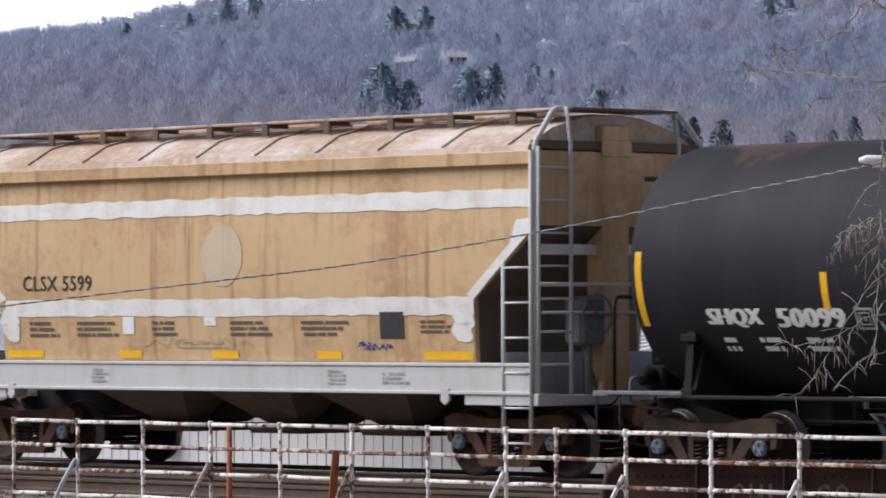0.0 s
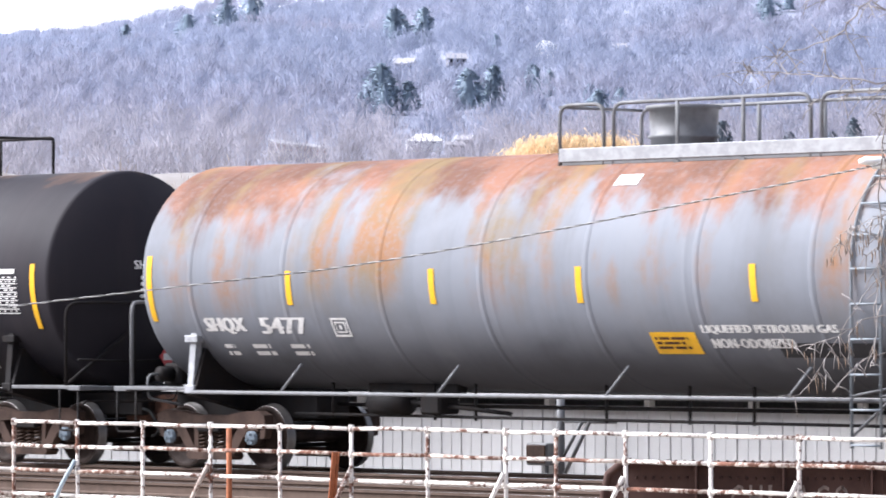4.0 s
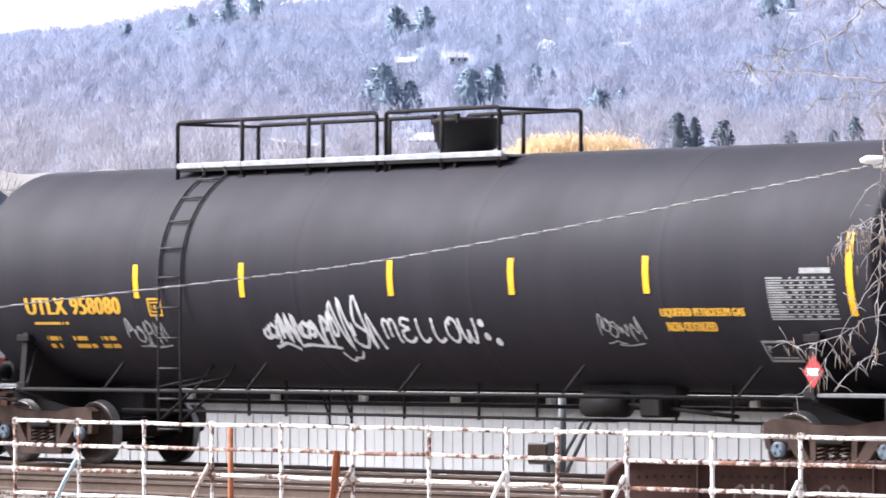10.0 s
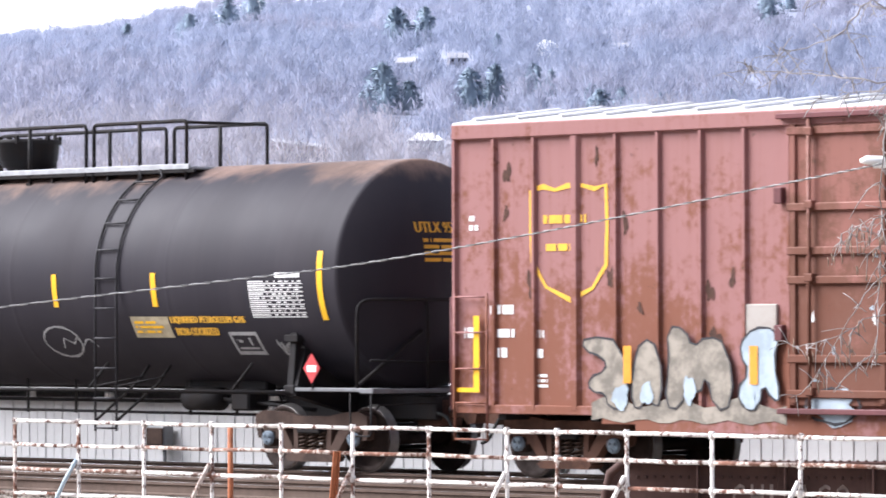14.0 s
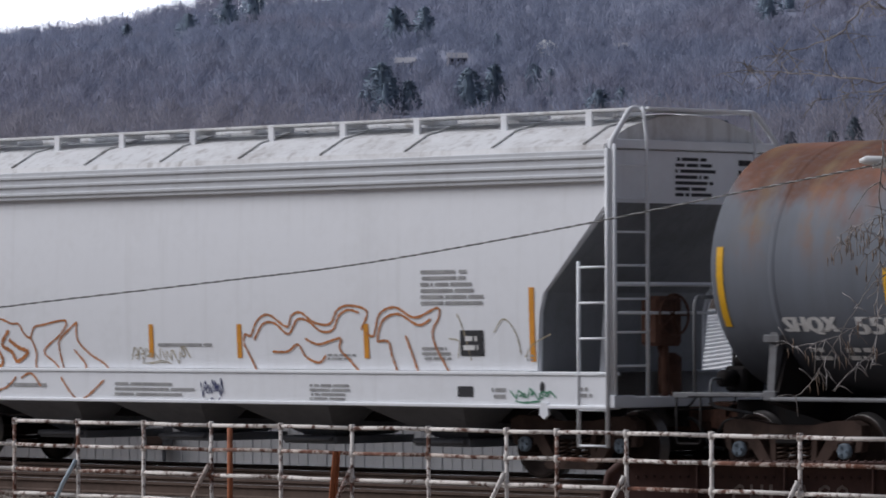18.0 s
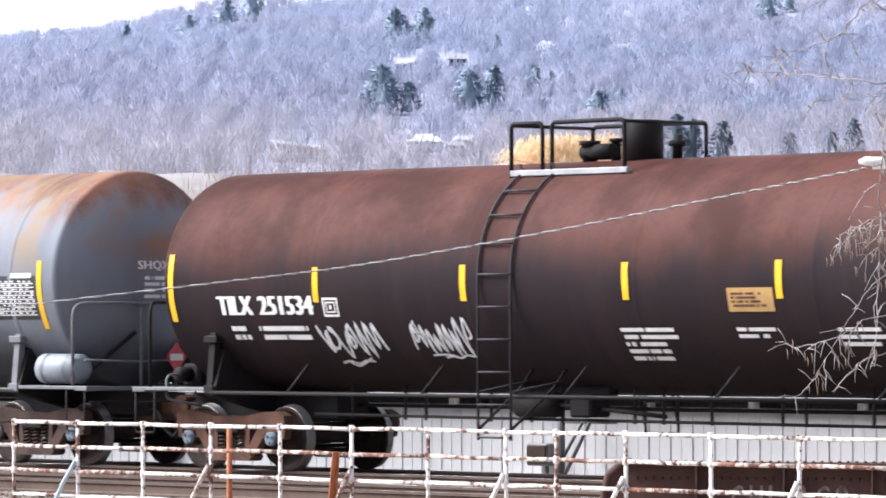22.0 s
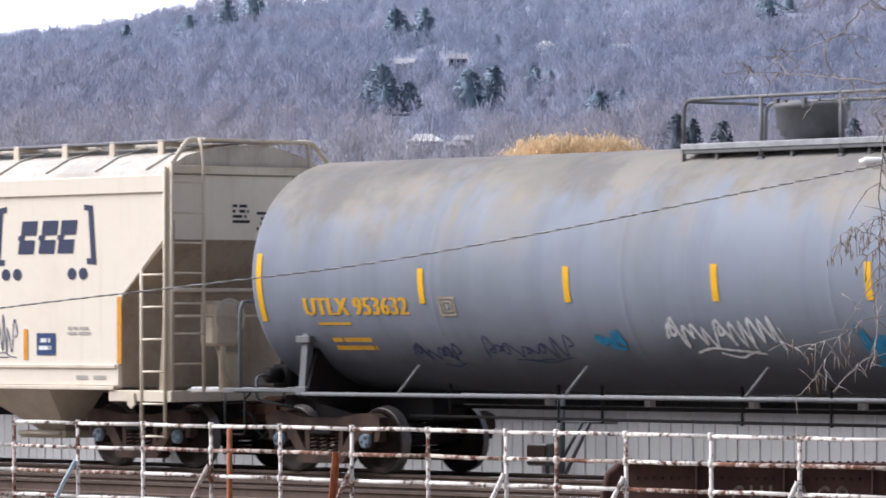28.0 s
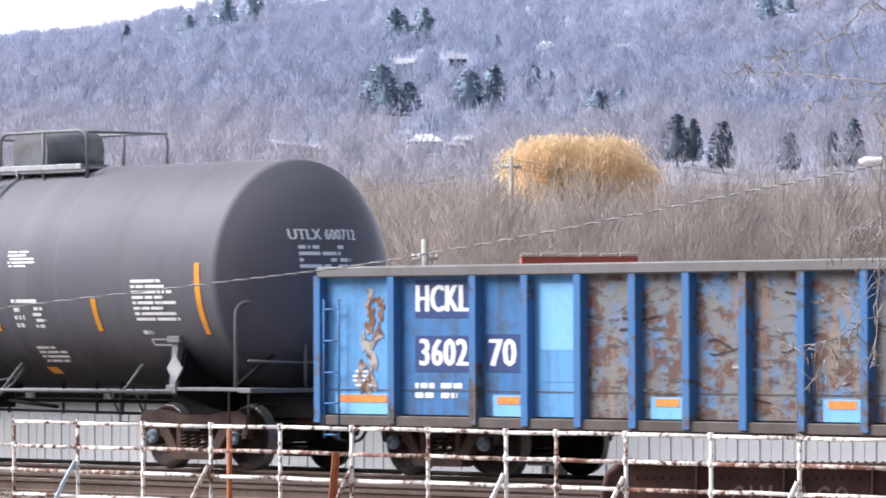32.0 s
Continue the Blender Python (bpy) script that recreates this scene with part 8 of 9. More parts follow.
single("ground", bm, M["land"], "brown winter ground rising to a wooded ridge, haze-blue higher up", "ground", kind="structure")


# bright cloud behind the ridge
def cloud_material():
    n = Nodes("bright_cloud")
    c = n.cloud(n.coord, 0.0012, 3, 0.5)
    n.put(n.bsdf.inputs["Emission Color"], n.mix(n.span(c, 0.3, 0.7), (0.95, 0.97, 1.0), (1.0, 1.0, 1.0)))
    n.bsdf.inputs["Emission Strength"].default_value = 3.0
    return n.done((0.8, 0.8, 0.8), 1.0)


bm = bmesh.new()
rows = [[bm.verts.new((*out(-24 + 2 * i, 4800), z)) for i in range(25)] for z in (0, 400, 800, 1200)]
for p, q in zip(rows, rows[1:]):
    for i in range(24):
        bm.faces.new((p[i], p[i + 1], q[i + 1], q[i]))
single("backdrop", bm, cloud_material(), "plain bright white overcast sky behind the ridge", "sky", kind="structure")

# ---- woods ----
def sprigs(name, trees, mat, rng, count, shape, long, wide, trunk=0.012, core=0.8):
    """Trees as a tapered stem, a lumpy heart and a crown of small sprays of twigs. trees: (x, y, z, height, crown radius)."""
    st = np.array(trees)
    n = len(st)
    ang = np.array([0, 2.1, 4.2])
    r = st[:, 3] * trunk + 0.04
    lo = np.stack([st[:, None, 0] + r[:, None] * np.cos(ang), st[:, None, 1] + r[:, None] * np.sin(ang), np.repeat(st[:, None, 2] - 0.8, 3, 1)], 2)
    tip = st[:, :3] + np.stack([rng.normal(0, 0.03, n) * st[:, 3], rng.normal(0, 0.03, n) * st[:, 3], st[:, 3] * 0.97], 1)
    verts = [np.concatenate([lo, tip[:, None, :]], 1).reshape(-1, 3)]
    around = np.stack([np.cos(ang), np.sin(ang), np.zeros(3)], 1)
    norms = [np.tile(np.concatenate([around, [[0, 0, 1]]]), (n, 1))]
    idx = np.arange(n)[:, None] * 4
    tris = np.concatenate([np.concatenate([idx + p, idx + q, idx + 3], 1) for p, q in ((0, 1), (1, 2), (2, 0))])
    quads, rings_ = [], []
    used = n * 4

    def crown(base, h, w, th, level, reach):
        """A point of the crown and the way it faces; level runs from its foot to its tip."""
        if shape == "dome":
            sn = level * 1.6 - 0.6
            cs = np.sqrt(np.maximum(0, 1 - sn * sn))
            at = base + np.stack([w * reach * cs * np.cos(th), w * reach * cs * np.sin(th), h * (0.60 + 0.40 * reach * sn)], -1)
            return at, np.stack([cs * np.cos(th), cs * np.sin(th), sn + 0.25], -1)
        rad = w * (1 - level) ** 0.55 * (0.55 + 0.45 * np.minimum(1, level * 4)) * reach + 0.15
        at = base + np.stack([rad * np.cos(th), rad * np.sin(th), h * (0.10 + 0.88 * level)], -1)
        return at, np.stack([np.cos(th), np.sin(th), np.full_like(th, 0.55)], -1)

    if core:
        ring, tiers = 8, 5
        th = np.tile(np.arange(ring) * 2 * np.pi / ring, tiers)[None, :] + rng.uniform(0, 6, n)[:, None]
        level = np.repeat(np.array([0.06, 0.3, 0.56, 0.8, 0.96]), ring)[None, :] + rng.normal(0, 0.03, (n, ring * tiers))
        level = np.clip(level, 0.0, 0.99)
        reach = core * rng.uniform(0.86, 1.12, (n, ring * tiers))
        at, face = crown(st[:, None, :3], st[:, None, 3], st[:, None, 4], th, level, reach)
        verts.append(at.reshape(-1, 3))
        norms.append(face.reshape(-1, 3))
        k = np.arange(ring)
        cell = np.concatenate([np.stack([j * ring + k, j * ring + (k + 1) % ring, (j + 1) * ring + (k + 1) % ring, (j + 1) * ring + k], 1) for j in range(tiers - 1)])
        quads.append((used + np.arange(n)[:, None, None] * ring * tiers + cell[None]).reshape(-1, 4))
        rings_.append(used + np.arange(n)[:, None] * ring * tiers + (tiers - 1) * ring + k[None])
        used += n * ring * tiers
    m = n * count
    base, h, w = np.repeat(st[:, :3], count, 0), np.repeat(st[:, 3], count), np.repeat(st[:, 4], count)
    th = rng.uniform(0, 2 * np.pi, m)
    lobe = 1 + 0.14 * np.sin(3 * th + np.repeat(rng.uniform(0, 6.3, n), count))
    at, face = crown(base, h, w, th, rng.random(m) ** (0.8 if shape == "dome" else 1.2), (1.06 - 0.3 * rng.random(m) ** 2) * lobe)
    along = (np.stack([0.45 * np.cos(th), 0.45 * np.sin(th), np.ones(m)], 1) if shape == "dome" else np.stack([np.cos(th), np.sin(th), rng.uniform(-0.6, 0.2, m)], 1)) + rng.normal(0, 0.3, (m, 3))
    along /= np.linalg.norm(along, axis=1)[:, None]
    side = np.cross(along, face + rng.normal(0, 0.2, (m, 3)))
    side /= np.linalg.norm(side, axis=1)[:, None] + 1e-6
    big = rng.uniform(0.6, 1.3, m)[:, None] * (h / 13.0)[:, None]
    p, q = along * long * 0.5 * big, side * wide * 0.5 * big
    flip = (np.einsum("ij,ij->i", np.cross(p, q), face) < 0)[:, None]
    q = np.where(flip, q, -q)
    verts.append(np.stack([at - p, at + q, at + p, at - q], 1).reshape(-1, 3))
    norms.append(np.repeat(face, 4, 0))
    quads.append(used + np.arange(m)[:, None] * 4 + np.arange(4)[None])
    norms = np.concatenate(norms)
    norms /= np.linalg.norm(norms, axis=1)[:, None] + 1e-9
    co = np.concatenate(verts)
    groups = [tris] + quads + rings_
    corners = np.concatenate([g.ravel() for g in groups])
    sizes = np.concatenate([np.full(len(g), g.shape[1]) for g in groups])
    me = bpy.data.meshes.new(name)
    me.vertices.add(len(co))
    me.vertices.foreach_set("co", co.astype(np.float32).ravel())
    me.loops.add(len(corners))
    me.loops.foreach_set("vertex_index", corners.astype(np.int32))
    me.polygons.add(len(sizes))
    me.polygons.foreach_set("loop_start", np.concatenate([[0], np.cumsum(sizes)[:-1]]).astype(np.int32))
    me.polygons.foreach_set("use_smooth", np.ones(len(sizes), dtype=bool))
    facing = me.attributes.new("custom_normal", "FLOAT_VECTOR", "POINT")
    facing.data.foreach_set("vector", norms.astype(np.float32).ravel())
    me.update(calc_edges=True)
    me.materials.append(mat)
    return new(name, me)


def wood(name, trees, mat, label, rng, count, shape="dome", long=1.6, wide=0.5, trunk=0.012, core=0.8):
    return tagged(sprigs(name, trees, mat, rng, count, shape, long, wide, trunk, core), label, "trees", kind="stuff")


# houses on the hill: (bearing, rise per metre, distance, width, depth, wall height, roof height, turn, wall, roof, label, windows)
HOUSES = (
    (-0.22, 0.0376, 1490, 11.0, 9, 1.2, 2.4, 4, "house_white", "house_white", "white house with a broad pale roof on the slope", 2),
    (0.15, 0.0365, 1420, 4.6, 5, 1.6, 1.2, 20, "house_grey", "house_roof", "small grey outbuilding on the slope", 2),
    (0.27, 0.0372, 1450, 4.8, 5, 2.2, 1.4, -15, "house_grey", "house_roof", "small grey outbuilding on the slope", 2),
    (1.26, 0.0567, 2380, 7.0, 8, 4.0, 2.8, 60, "house_white", "house_white", "white gabled house high on the ridge", 2),
    (0.17, 0.0545, 2280, 9, 7, 3.0, 2.6, 10, "house_grey", "house_roof", "grey house among the bare trees", 3),
    (-0.45, 0.0530, 2210, 9, 7, 4.0, 2.6, -12, "house_pale", "house_roof", "pale house among the bare trees", 3),
    (-3.25, 0.0560, 2750, 8, 7, 3.0, 2.4, 0, "house_pale", "house_roof", "pale house near the ridge line", 2),
    (2.15, 0.0570, 2350, 6, 6, 2.5, 2.0, 0, "house_grey", "house_roof", "grey house high on the ridge", 2))
# the tall evergreens: (bearing, distance, height, crown radius)
PINES = ((-3.07, 2910, 14.5, 7.8), (-2.61, 2960, 18.5, 7.4), (-2.29, 3060, 21, 8.0), (-0.57, 2620, 20.5, 7.2), (-0.22, 2620, 18, 6.2), (-3.82, 2990, 14, 4.6),
         (-0.74, 1810, 16.5, 6.4), (-0.42, 1810, 11, 4.3), (0.31, 1830, 14.6, 5.4), (0.62, 1860, 15, 4.4), (1.08, 1980, 10, 3.0), (1.89, 1680, 13, 5.6),
         (2.23, 1630, 8.5, 3.2), (3.93, 2580, 13, 6.7), (4.19, 2650, 11, 5.7), (3.48, 1850, 6.5, 2.4))
VALLEY_PINES = ((2.83, 1270, 14.5, 4.5), (3.02, 1285, 13.0, 3.0), (3.38, 1270, 14.2, 4.4), (4.19, 1290, 11.5, 3.6), (4.69, 1290, 11.0, 3.8), (4.96, 1280, 14.3, 3.4), (-2.0, 700, 7, 2.6), (-1.05, 760, 11, 4.2))
CLEARED = [(b, d, math.degrees((w * 0.5 + 4.5) / d)) for b, _, d, w, *_ in HOUSES] + [(-1.75, 1385, 0.48)]


def cleared(b, d):
    if any(abs(b - hb) < wide and hd - 230 < d < hd + 12 for hb, hd, wide in CLEARED):
        return True
    return any(abs(b - pb) < math.degrees(w * 1.05 / pd) and pd - 230 < d < pd + 10 for pb, pd, _, w in PINES + VALLEY_PINES)


rng = np.random.default_rng(7)
far_trees, foot_trees = [], []
while len(far_trees) + len(foot_trees) < 9800:
    b = rng.uniform(-6.4, 6.4)
    d = math.sqrt(rng.uniform(1000 ** 2, 3440 ** 2))
    if cleared(b, d):
        continue
    x, y = out(b, d)
    h = rng.uniform(9, 17) * (1.12 if d > 3150 else 1.0)
    (foot_trees if d < 1500 else far_trees).append((x, y, land(b, d), h, h * rng.uniform(0.27, 0.42)))
wood("foothill_woods", foot_trees, M["wood_foot"], "tan-grey leafless woods at the foot of the ridge, paled by haze", rng, 150, "dome", 1.9, 0.13, 0.010, 0)
wood("bare_woods", far_trees, M["wood_far"], "bare winter woods on the ridge, tinted purple-grey by haze", rng, 86, "dome", 2.6, 0.24, 0.009, 0)
trees = []
for _ in range(1300):
    b, d = rng.uniform(-6.2, 6.2), rng.uniform(400, 950)
    if b < -1.6 and d < 720:
        continue
    x, y = out(b, d)
    h = rng.uniform(6, 13)
    trees.append((x, y, land(b, d), h, h * rng.uniform(0.26, 0.4)))
wood("bare_scrub", trees, M["wood_mid"], "brown leafless scrub in the valley", rng, 150, "dome", 1.5, 0.13, 0.008, 0)
trees = []
for _ in range(360):
    b, d = rng.uniform(-1.3, 6.2), rng.uniform(240, 400)
    x, y = out(b, d)
    h = rng.uniform(6, 11)
    trees.append((x, y, land(b, d), h, h * rng.uniform(0.24, 0.36)))
wood("bare_thicket", trees, M["wood_mid"], "thicket of brown leafless trees behind the line", rng, 420, "dome", 1.5, 0.05, 0.008, 0)
trees = []
for b, d, h in ((2.62, 300, 8.5), (2.7, 302, 7.5), (3.55, 310, 9), (4.3, 300, 8.2), (4.95, 280, 9.5), (2.05, 330, 7.2), (1.6, 330, 7), (5.15, 300, 8)):
    x, y = out(b, d)
    trees.append((x, y, land(b, d), h, h * 0.26))
wood("birch_grove", trees, M["wood_pale"], "pale barked leafless trees in the thicket", rng, 200, "dome", 1.3, 0.05, 0.013, 0)

# evergreens: the tall ones one by one, the rest scattered round them
for b, d, h, w in PINES:
    x, y = out(b, d)
    z = land(b, d)
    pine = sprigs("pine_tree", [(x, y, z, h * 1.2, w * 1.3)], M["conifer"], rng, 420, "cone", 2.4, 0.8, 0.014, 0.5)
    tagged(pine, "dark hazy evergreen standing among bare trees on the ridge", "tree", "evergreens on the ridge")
trees = []
for c, d, s, m in ((-2.45, 3010, 0.22, 6), (-0.4, 2640, 0.25, 6), (-0.72, 1830, 0.12, 8), (0.45, 1860, 0.16, 16), (1.15, 1970, 0.08, 5), (1.93, 1690, 0.14, 7), (2.3, 1640, 0.15, 5), (-1.0, 1740, 0.2, 3), (4.05, 2620, 0.2, 3), (-4.2, 3180, 0.3, 4), (0.65, 2430, 0.1, 3), (2.7, 1680, 0.2, 3)):
    for _ in range(m):
        b, q = c + rng.normal(0, s), d + rng.normal(0, 50)
        h = rng.uniform(8, 14)
        trees.append((*out(b, q), land(b, q), h, h * rng.uniform(0.24, 0.34)))
wood("conifer_woods", trees, M["conifer"], "dark evergreen trees scattered over the ridge, tinted blue by haze", rng, 220, "cone", 2.2, 0.8, 0.014, 0.5)

for b, d, h, w in VALLEY_PINES:
    x, y = out(b, d)
    z = land(b, d)
    tree = thing("conifer_tree", "dark evergreen tree at the foot of the ridge, tinted blue by haze", "tree", "evergreens in the valley")
    bm = bmesh.new()
    tube(bm, [(x, y, z - 0.5), (x, y, z + h * 0.97)], [0.28, 0.04], 7)
    part("trunk", bm, M["wood_mid"], tree)
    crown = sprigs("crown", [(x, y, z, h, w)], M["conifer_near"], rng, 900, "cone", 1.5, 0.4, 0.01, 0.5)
    crown.parent = tree

# the golden willow
x, y = out(1.62, 600)
z = land(1.62, 600)
willow = thing("willow_tree", "broad leafless willow with golden yellow twigs", "tree")
r = random.Random(5)
bm = bmesh.new()
tube(bm, [(x, y, z - 0.5), (x + 0.2, y, z + 5), (x, y, z + 9)], [0.8, 0.55, 0.3], 8)
part("trunk", bm, M["wood_mid"], willow)
s2 = SIDE.to_2d()
crown = bmesh.new()
limbs = bmesh.new()
for k in range(170):
    a, q = r.uniform(0, 2 * math.pi), math.sqrt(r.random())
    ex, ey = x + 9.6 * q * math.cos(a), y + 9.6 * q * math.sin(a)
    off = Vector((ex - x, ey - y)).dot(s2)
    topz = z + 16.6 + 4.2 * math.sqrt(max(0.02, 1 - q * q)) + r.uniform(-0.6, 0.15) + 1.0 * noise.noise(Vector((off * 0.3, k * 0.01, 1)))
    if k % 5 == 0:
        tube(limbs, [(x, y, z + r.uniform(3, 6)), ((x + ex) / 2, (y + ey) / 2, z + (topz - z) * 0.72), (ex, ey, topz - 0.8)], [0.2, 0.1, 0.03], 5)
    for m in range(80):
        u, v = r.gauss(0, 1.0), r.gauss(0, 1.0)
        zz = topz + r.uniform(-1.3, 0.1) - 5.5 * r.random() ** 2
        drop = r.uniform(0.2, 1.7)
        p = Vector((ex + u, ey + v, zz))
        e = p + Vector((r.gauss(0, 0.8), r.gauss(0, 0.8), -drop))
        t = r.uniform(0, 6.3)
        sd = Vector((math.cos(t), math.sin(t), 0)) * r.uniform(0.05, 0.11)
        mid = p.lerp(e, 0.4) + Vector((0, 0, 0.25))
        crown.faces.new([crown.verts.new(w) for w in (p, mid + sd, e, mid - sd)])
part("limbs", limbs, M["wood_mid"], willow)
part("crown", crown, M["willow"], willow, "drooping golden twigs")

# pale bank on the valley floor
bm = bmesh.new()
cols = [-6.6 + 0.15 * i for i in range(40)]
rows = []
for j in range(7):
    d = 660 + 28 * j
    row = []
    for b in cols:
        t = j / 6
        edge = min(1, max(0, (-1.05 - b) / 1.6))
        crest = 27.5 * edge + noise.noise(Vector((b * 2.1, 0, 0))) * 1.3
        hgt = crest * math.sin(math.pi * min(1, t * 0.62)) if t < 1 else crest * 0.85
        row.append(bm.verts.new((*out(b, d), max(land(b, d) - 2.0, hgt))))
    rows.append(row)
for p, q in zip(rows, rows[1:]):
    for i in range(len(cols) - 1):
        f = bm.faces.new((p[i], q[i], q[i + 1], p[i + 1]))
        f.smooth = True
single("gravel_bank", bm, M["bank"], "pale bare bank across the valley", "bank", kind="structure")
stems = []
for _ in range(70):
    b, d = rng.uniform(-6.0, -1.6), rng.uniform(560, 650)
    x, y = out(b, d)
    h = rng.uniform(8, 17)
    stems.append((x, y, land(b, d) - 0.5, h, h * 0.26))
wood("bank_scrub", stems, M["wood_mid"], "sparse leafless trees before the pale bank", rng, 70, "dome", 1.6, 0.1, 0.008, 0)


# ---- houses on the hill ----
def house(b, d, w, deep, h, roof, turn, wall_mat, roof_mat, label, sink=0.0, windows=3):
    x, y = out(b, d)
    z = land(b, d) + sink
    hs = thing("house", label, "house", "houses on the hillside", at=(x, y, z))
    hs.rotation_euler = (0, 0, math.atan2(SIDE.y, SIDE.x) + radians(turn))
    bm = bmesh.new()
    soft_box(bm, -w / 2, w / 2, -deep / 2, deep / 2, -2.0, h, 0.05)
    wall = part("wall", bm, wall_mat, hs)
    bm = bmesh.new()
    prism(bm, [(-deep / 2 - 0.5, h - 0.1), (0, h + roof), (deep / 2 + 0.5, h - 0.1), (0, h - 0.05)], -w / 2 - 0.5, w / 2 + 0.5, "x")
    for v in bm.verts:
        if w > 10 and v.co.z > h + 0.5 * roof:
            v.co.x *= 0.4
    part("roof", bm, roof_mat, hs)
    for i in range(windows):
        cx = -w / 2 + w * (i + 0.5) / windows
        bm = bmesh.new()
        soft_box(bm, cx - 0.55, cx + 0.55, -deep / 2 - 0.06, -deep / 2 + 0.02, h * 0.35, h * 0.8, 0.02)
        win = part("window", bm, M["glass_dark"], wall)
        bm = bmesh.new()
        soft_box(bm, cx - 0.7, cx + 0.7, -deep / 2 - 0.1, -deep / 2 + 0.02, h * 0.26, h * 0.33, 0.01)
        part("sill", bm, wall_mat, wall)
    return hs


def lift(b, d, z):
    return z - land(b, d)


for b, y, d, w, deep, h, roof, turn, wm, rm, label, nw in HOUSES:
    house(b, d, w, deep, h, roof, turn, M[wm], M[rm], label, 2.06 + y * d - land(b, d), nw)

# long pale shed on the slope
M["shed_bay"] = plain("dusty_pink_bay", (0.42, 0.31, 0.29), 0.8, 0, 0.2, 0.5)
M["shed_wall"] = paint("dusty_shed_siding", (0.68, 0.62, 0.60), (0.46, 0.38, 0.36), 0.4, 0.3, 0.8)
x, y = out(-1.75, 1370)
shed = thing("long_shed", "long white metal shed on the slope", "shed", at=(x, y, 2.06 + 0.0360 * 1370))
shed.rotation_euler = (0, radians(7), math.atan2(SIDE.y, SIDE.x))
bm = bmesh.new()
soft_box(bm, -8.6, 8.6, -2.5, 2.5, -3, 2.3, 0.05)
part("wall", bm, M["shed_wall"], shed)
bm = bmesh.new()
prism(bm, [(-2.8, 2.2), (0, 3.1), (2.8, 2.2), (0, 2.25)], -8.8, 8.8, "x")
part("roof", bm, M["house_roof"], shed)
for i in range(9):
    bm = bmesh.new()
    soft_box(bm, -8.1 + 1.95 * i, -7.5 + 1.95 * i, -2.56, -2.48, 0.0, 1.7, 0.02)
    part("bay", bm, M["shed_bay"], shed)

# red building beyond the yard
x, y = out(1.63, 228)
red = thing("red_building", "low red building with a pale shingled parapet", "building", at=(x, y, 0))
red.rotation_euler = (0, 0, math.atan2(SIDE.y, SIDE.x))
bm = bmesh.new()
soft_box(bm, -2.76, 2.76, -3, 3, -1, 5.22, 0.03)
part("wall", bm, M["brick_red"], red)
for i in range(6):
    bm = bmesh.new()
    soft_box(bm, -2.8 + 0.94 * i, -1.97 + 0.94 * i, -3.1, -2.6, 5.22, 5.38 + 0.03 * (i % 2), 0.03)
    part("coping", bm, M["concrete"], red)


# ---- poles and wires ----
def utility_pole(b, d, top, arm, label, arms=1):
    x, y = out(b, d)
    z = land(b, d)
    po = thing("utility_pole", label, "utility pole", "poles beyond the line")
    bm = bmesh.new()
    tube(bm, [(x, y, z - 0.6), (x, y, top)], [0.19, 0.13], 10)
    part("pole", bm, M["pole"], po)
    sx, sy = SIDE.x, SIDE.y
    for k in range(arms):
        zz = top - 0.75 - 0.8 * k
        bm = bmesh.new()
        tube(bm, [(x - sx * arm, y - sy * arm, zz), (x + sx * arm, y + sy * arm, zz)], 0.07, 6)
        beam = part("crossarm", bm, M["pole"], po)
        for q in (-0.9, -0.45, 0.45, 0.9):
            bm = bmesh.new()
            lathe(bm, [(zz, 0.03), (zz + 0.08, 0.07), (zz + 0.16, 0.06), (zz + 0.2, 0.02)], 8, "z", (x + sx * arm * q, y + sy * arm * q, 0))
            part("insulator", bm, M["insulator"], beam)
        for q in (-1, 1):
            bm = bmesh.new()
            tube(bm, [(x + sx * q * arm * 0.7, y + sy * q * arm * 0.7, zz), (x, y, zz - 0.7)], 0.03, 5)
            part("brace", bm, M["pole"], beam)
    return po


utility_pole(0.83, 330, 13.7, 0.75, "bleached wooden utility pole with a crossarm")
utility_pole(-0.22, 185, 5.35, 0.5, "weathered pole top with tangled fittings")


def wire(name, a, b, sag, r, mat, label, n=24):
    bm = bmesh.new()
    a, b = Vector(a), Vector(b)
    tube(bm, [a.lerp(b, k / n) - Vector((0, 0, 4 * sag * (k / n) * (1 - k / n))) for k in range(n + 1)], r, 6)
    return single(name, bm, mat, label, "wire", "overhead wires")


px, py = out(0.83, 330)
for q, zz in ((-0.7, 13.1), (0.7, 13.1), (0.0, 13.5)):
    a = (px + SIDE.x * q, py + SIDE.y * q, zz)
    wire("power_line", a, (*out(-6.5, 250), zz - 4.2 + q), 1.5, 0.022, M["wire"], "thin grey power line over the thicket")
    wire("power_line", a, (*out(6.6, 380), zz - 0.6 + q), 1.6, 0.022, M["wire"], "thin grey power line over the thicket")

# twisted service cable across the view, ending in a white dead-end clamp
def near(bearing, elev, dist):
    """A point at a bearing and an elevation (degrees above the horizontal), dist metres off."""
    x, y = out(bearing, dist)
    return Vector((x, y, EYE[2] + math.tan(radians(elev)) * dist))


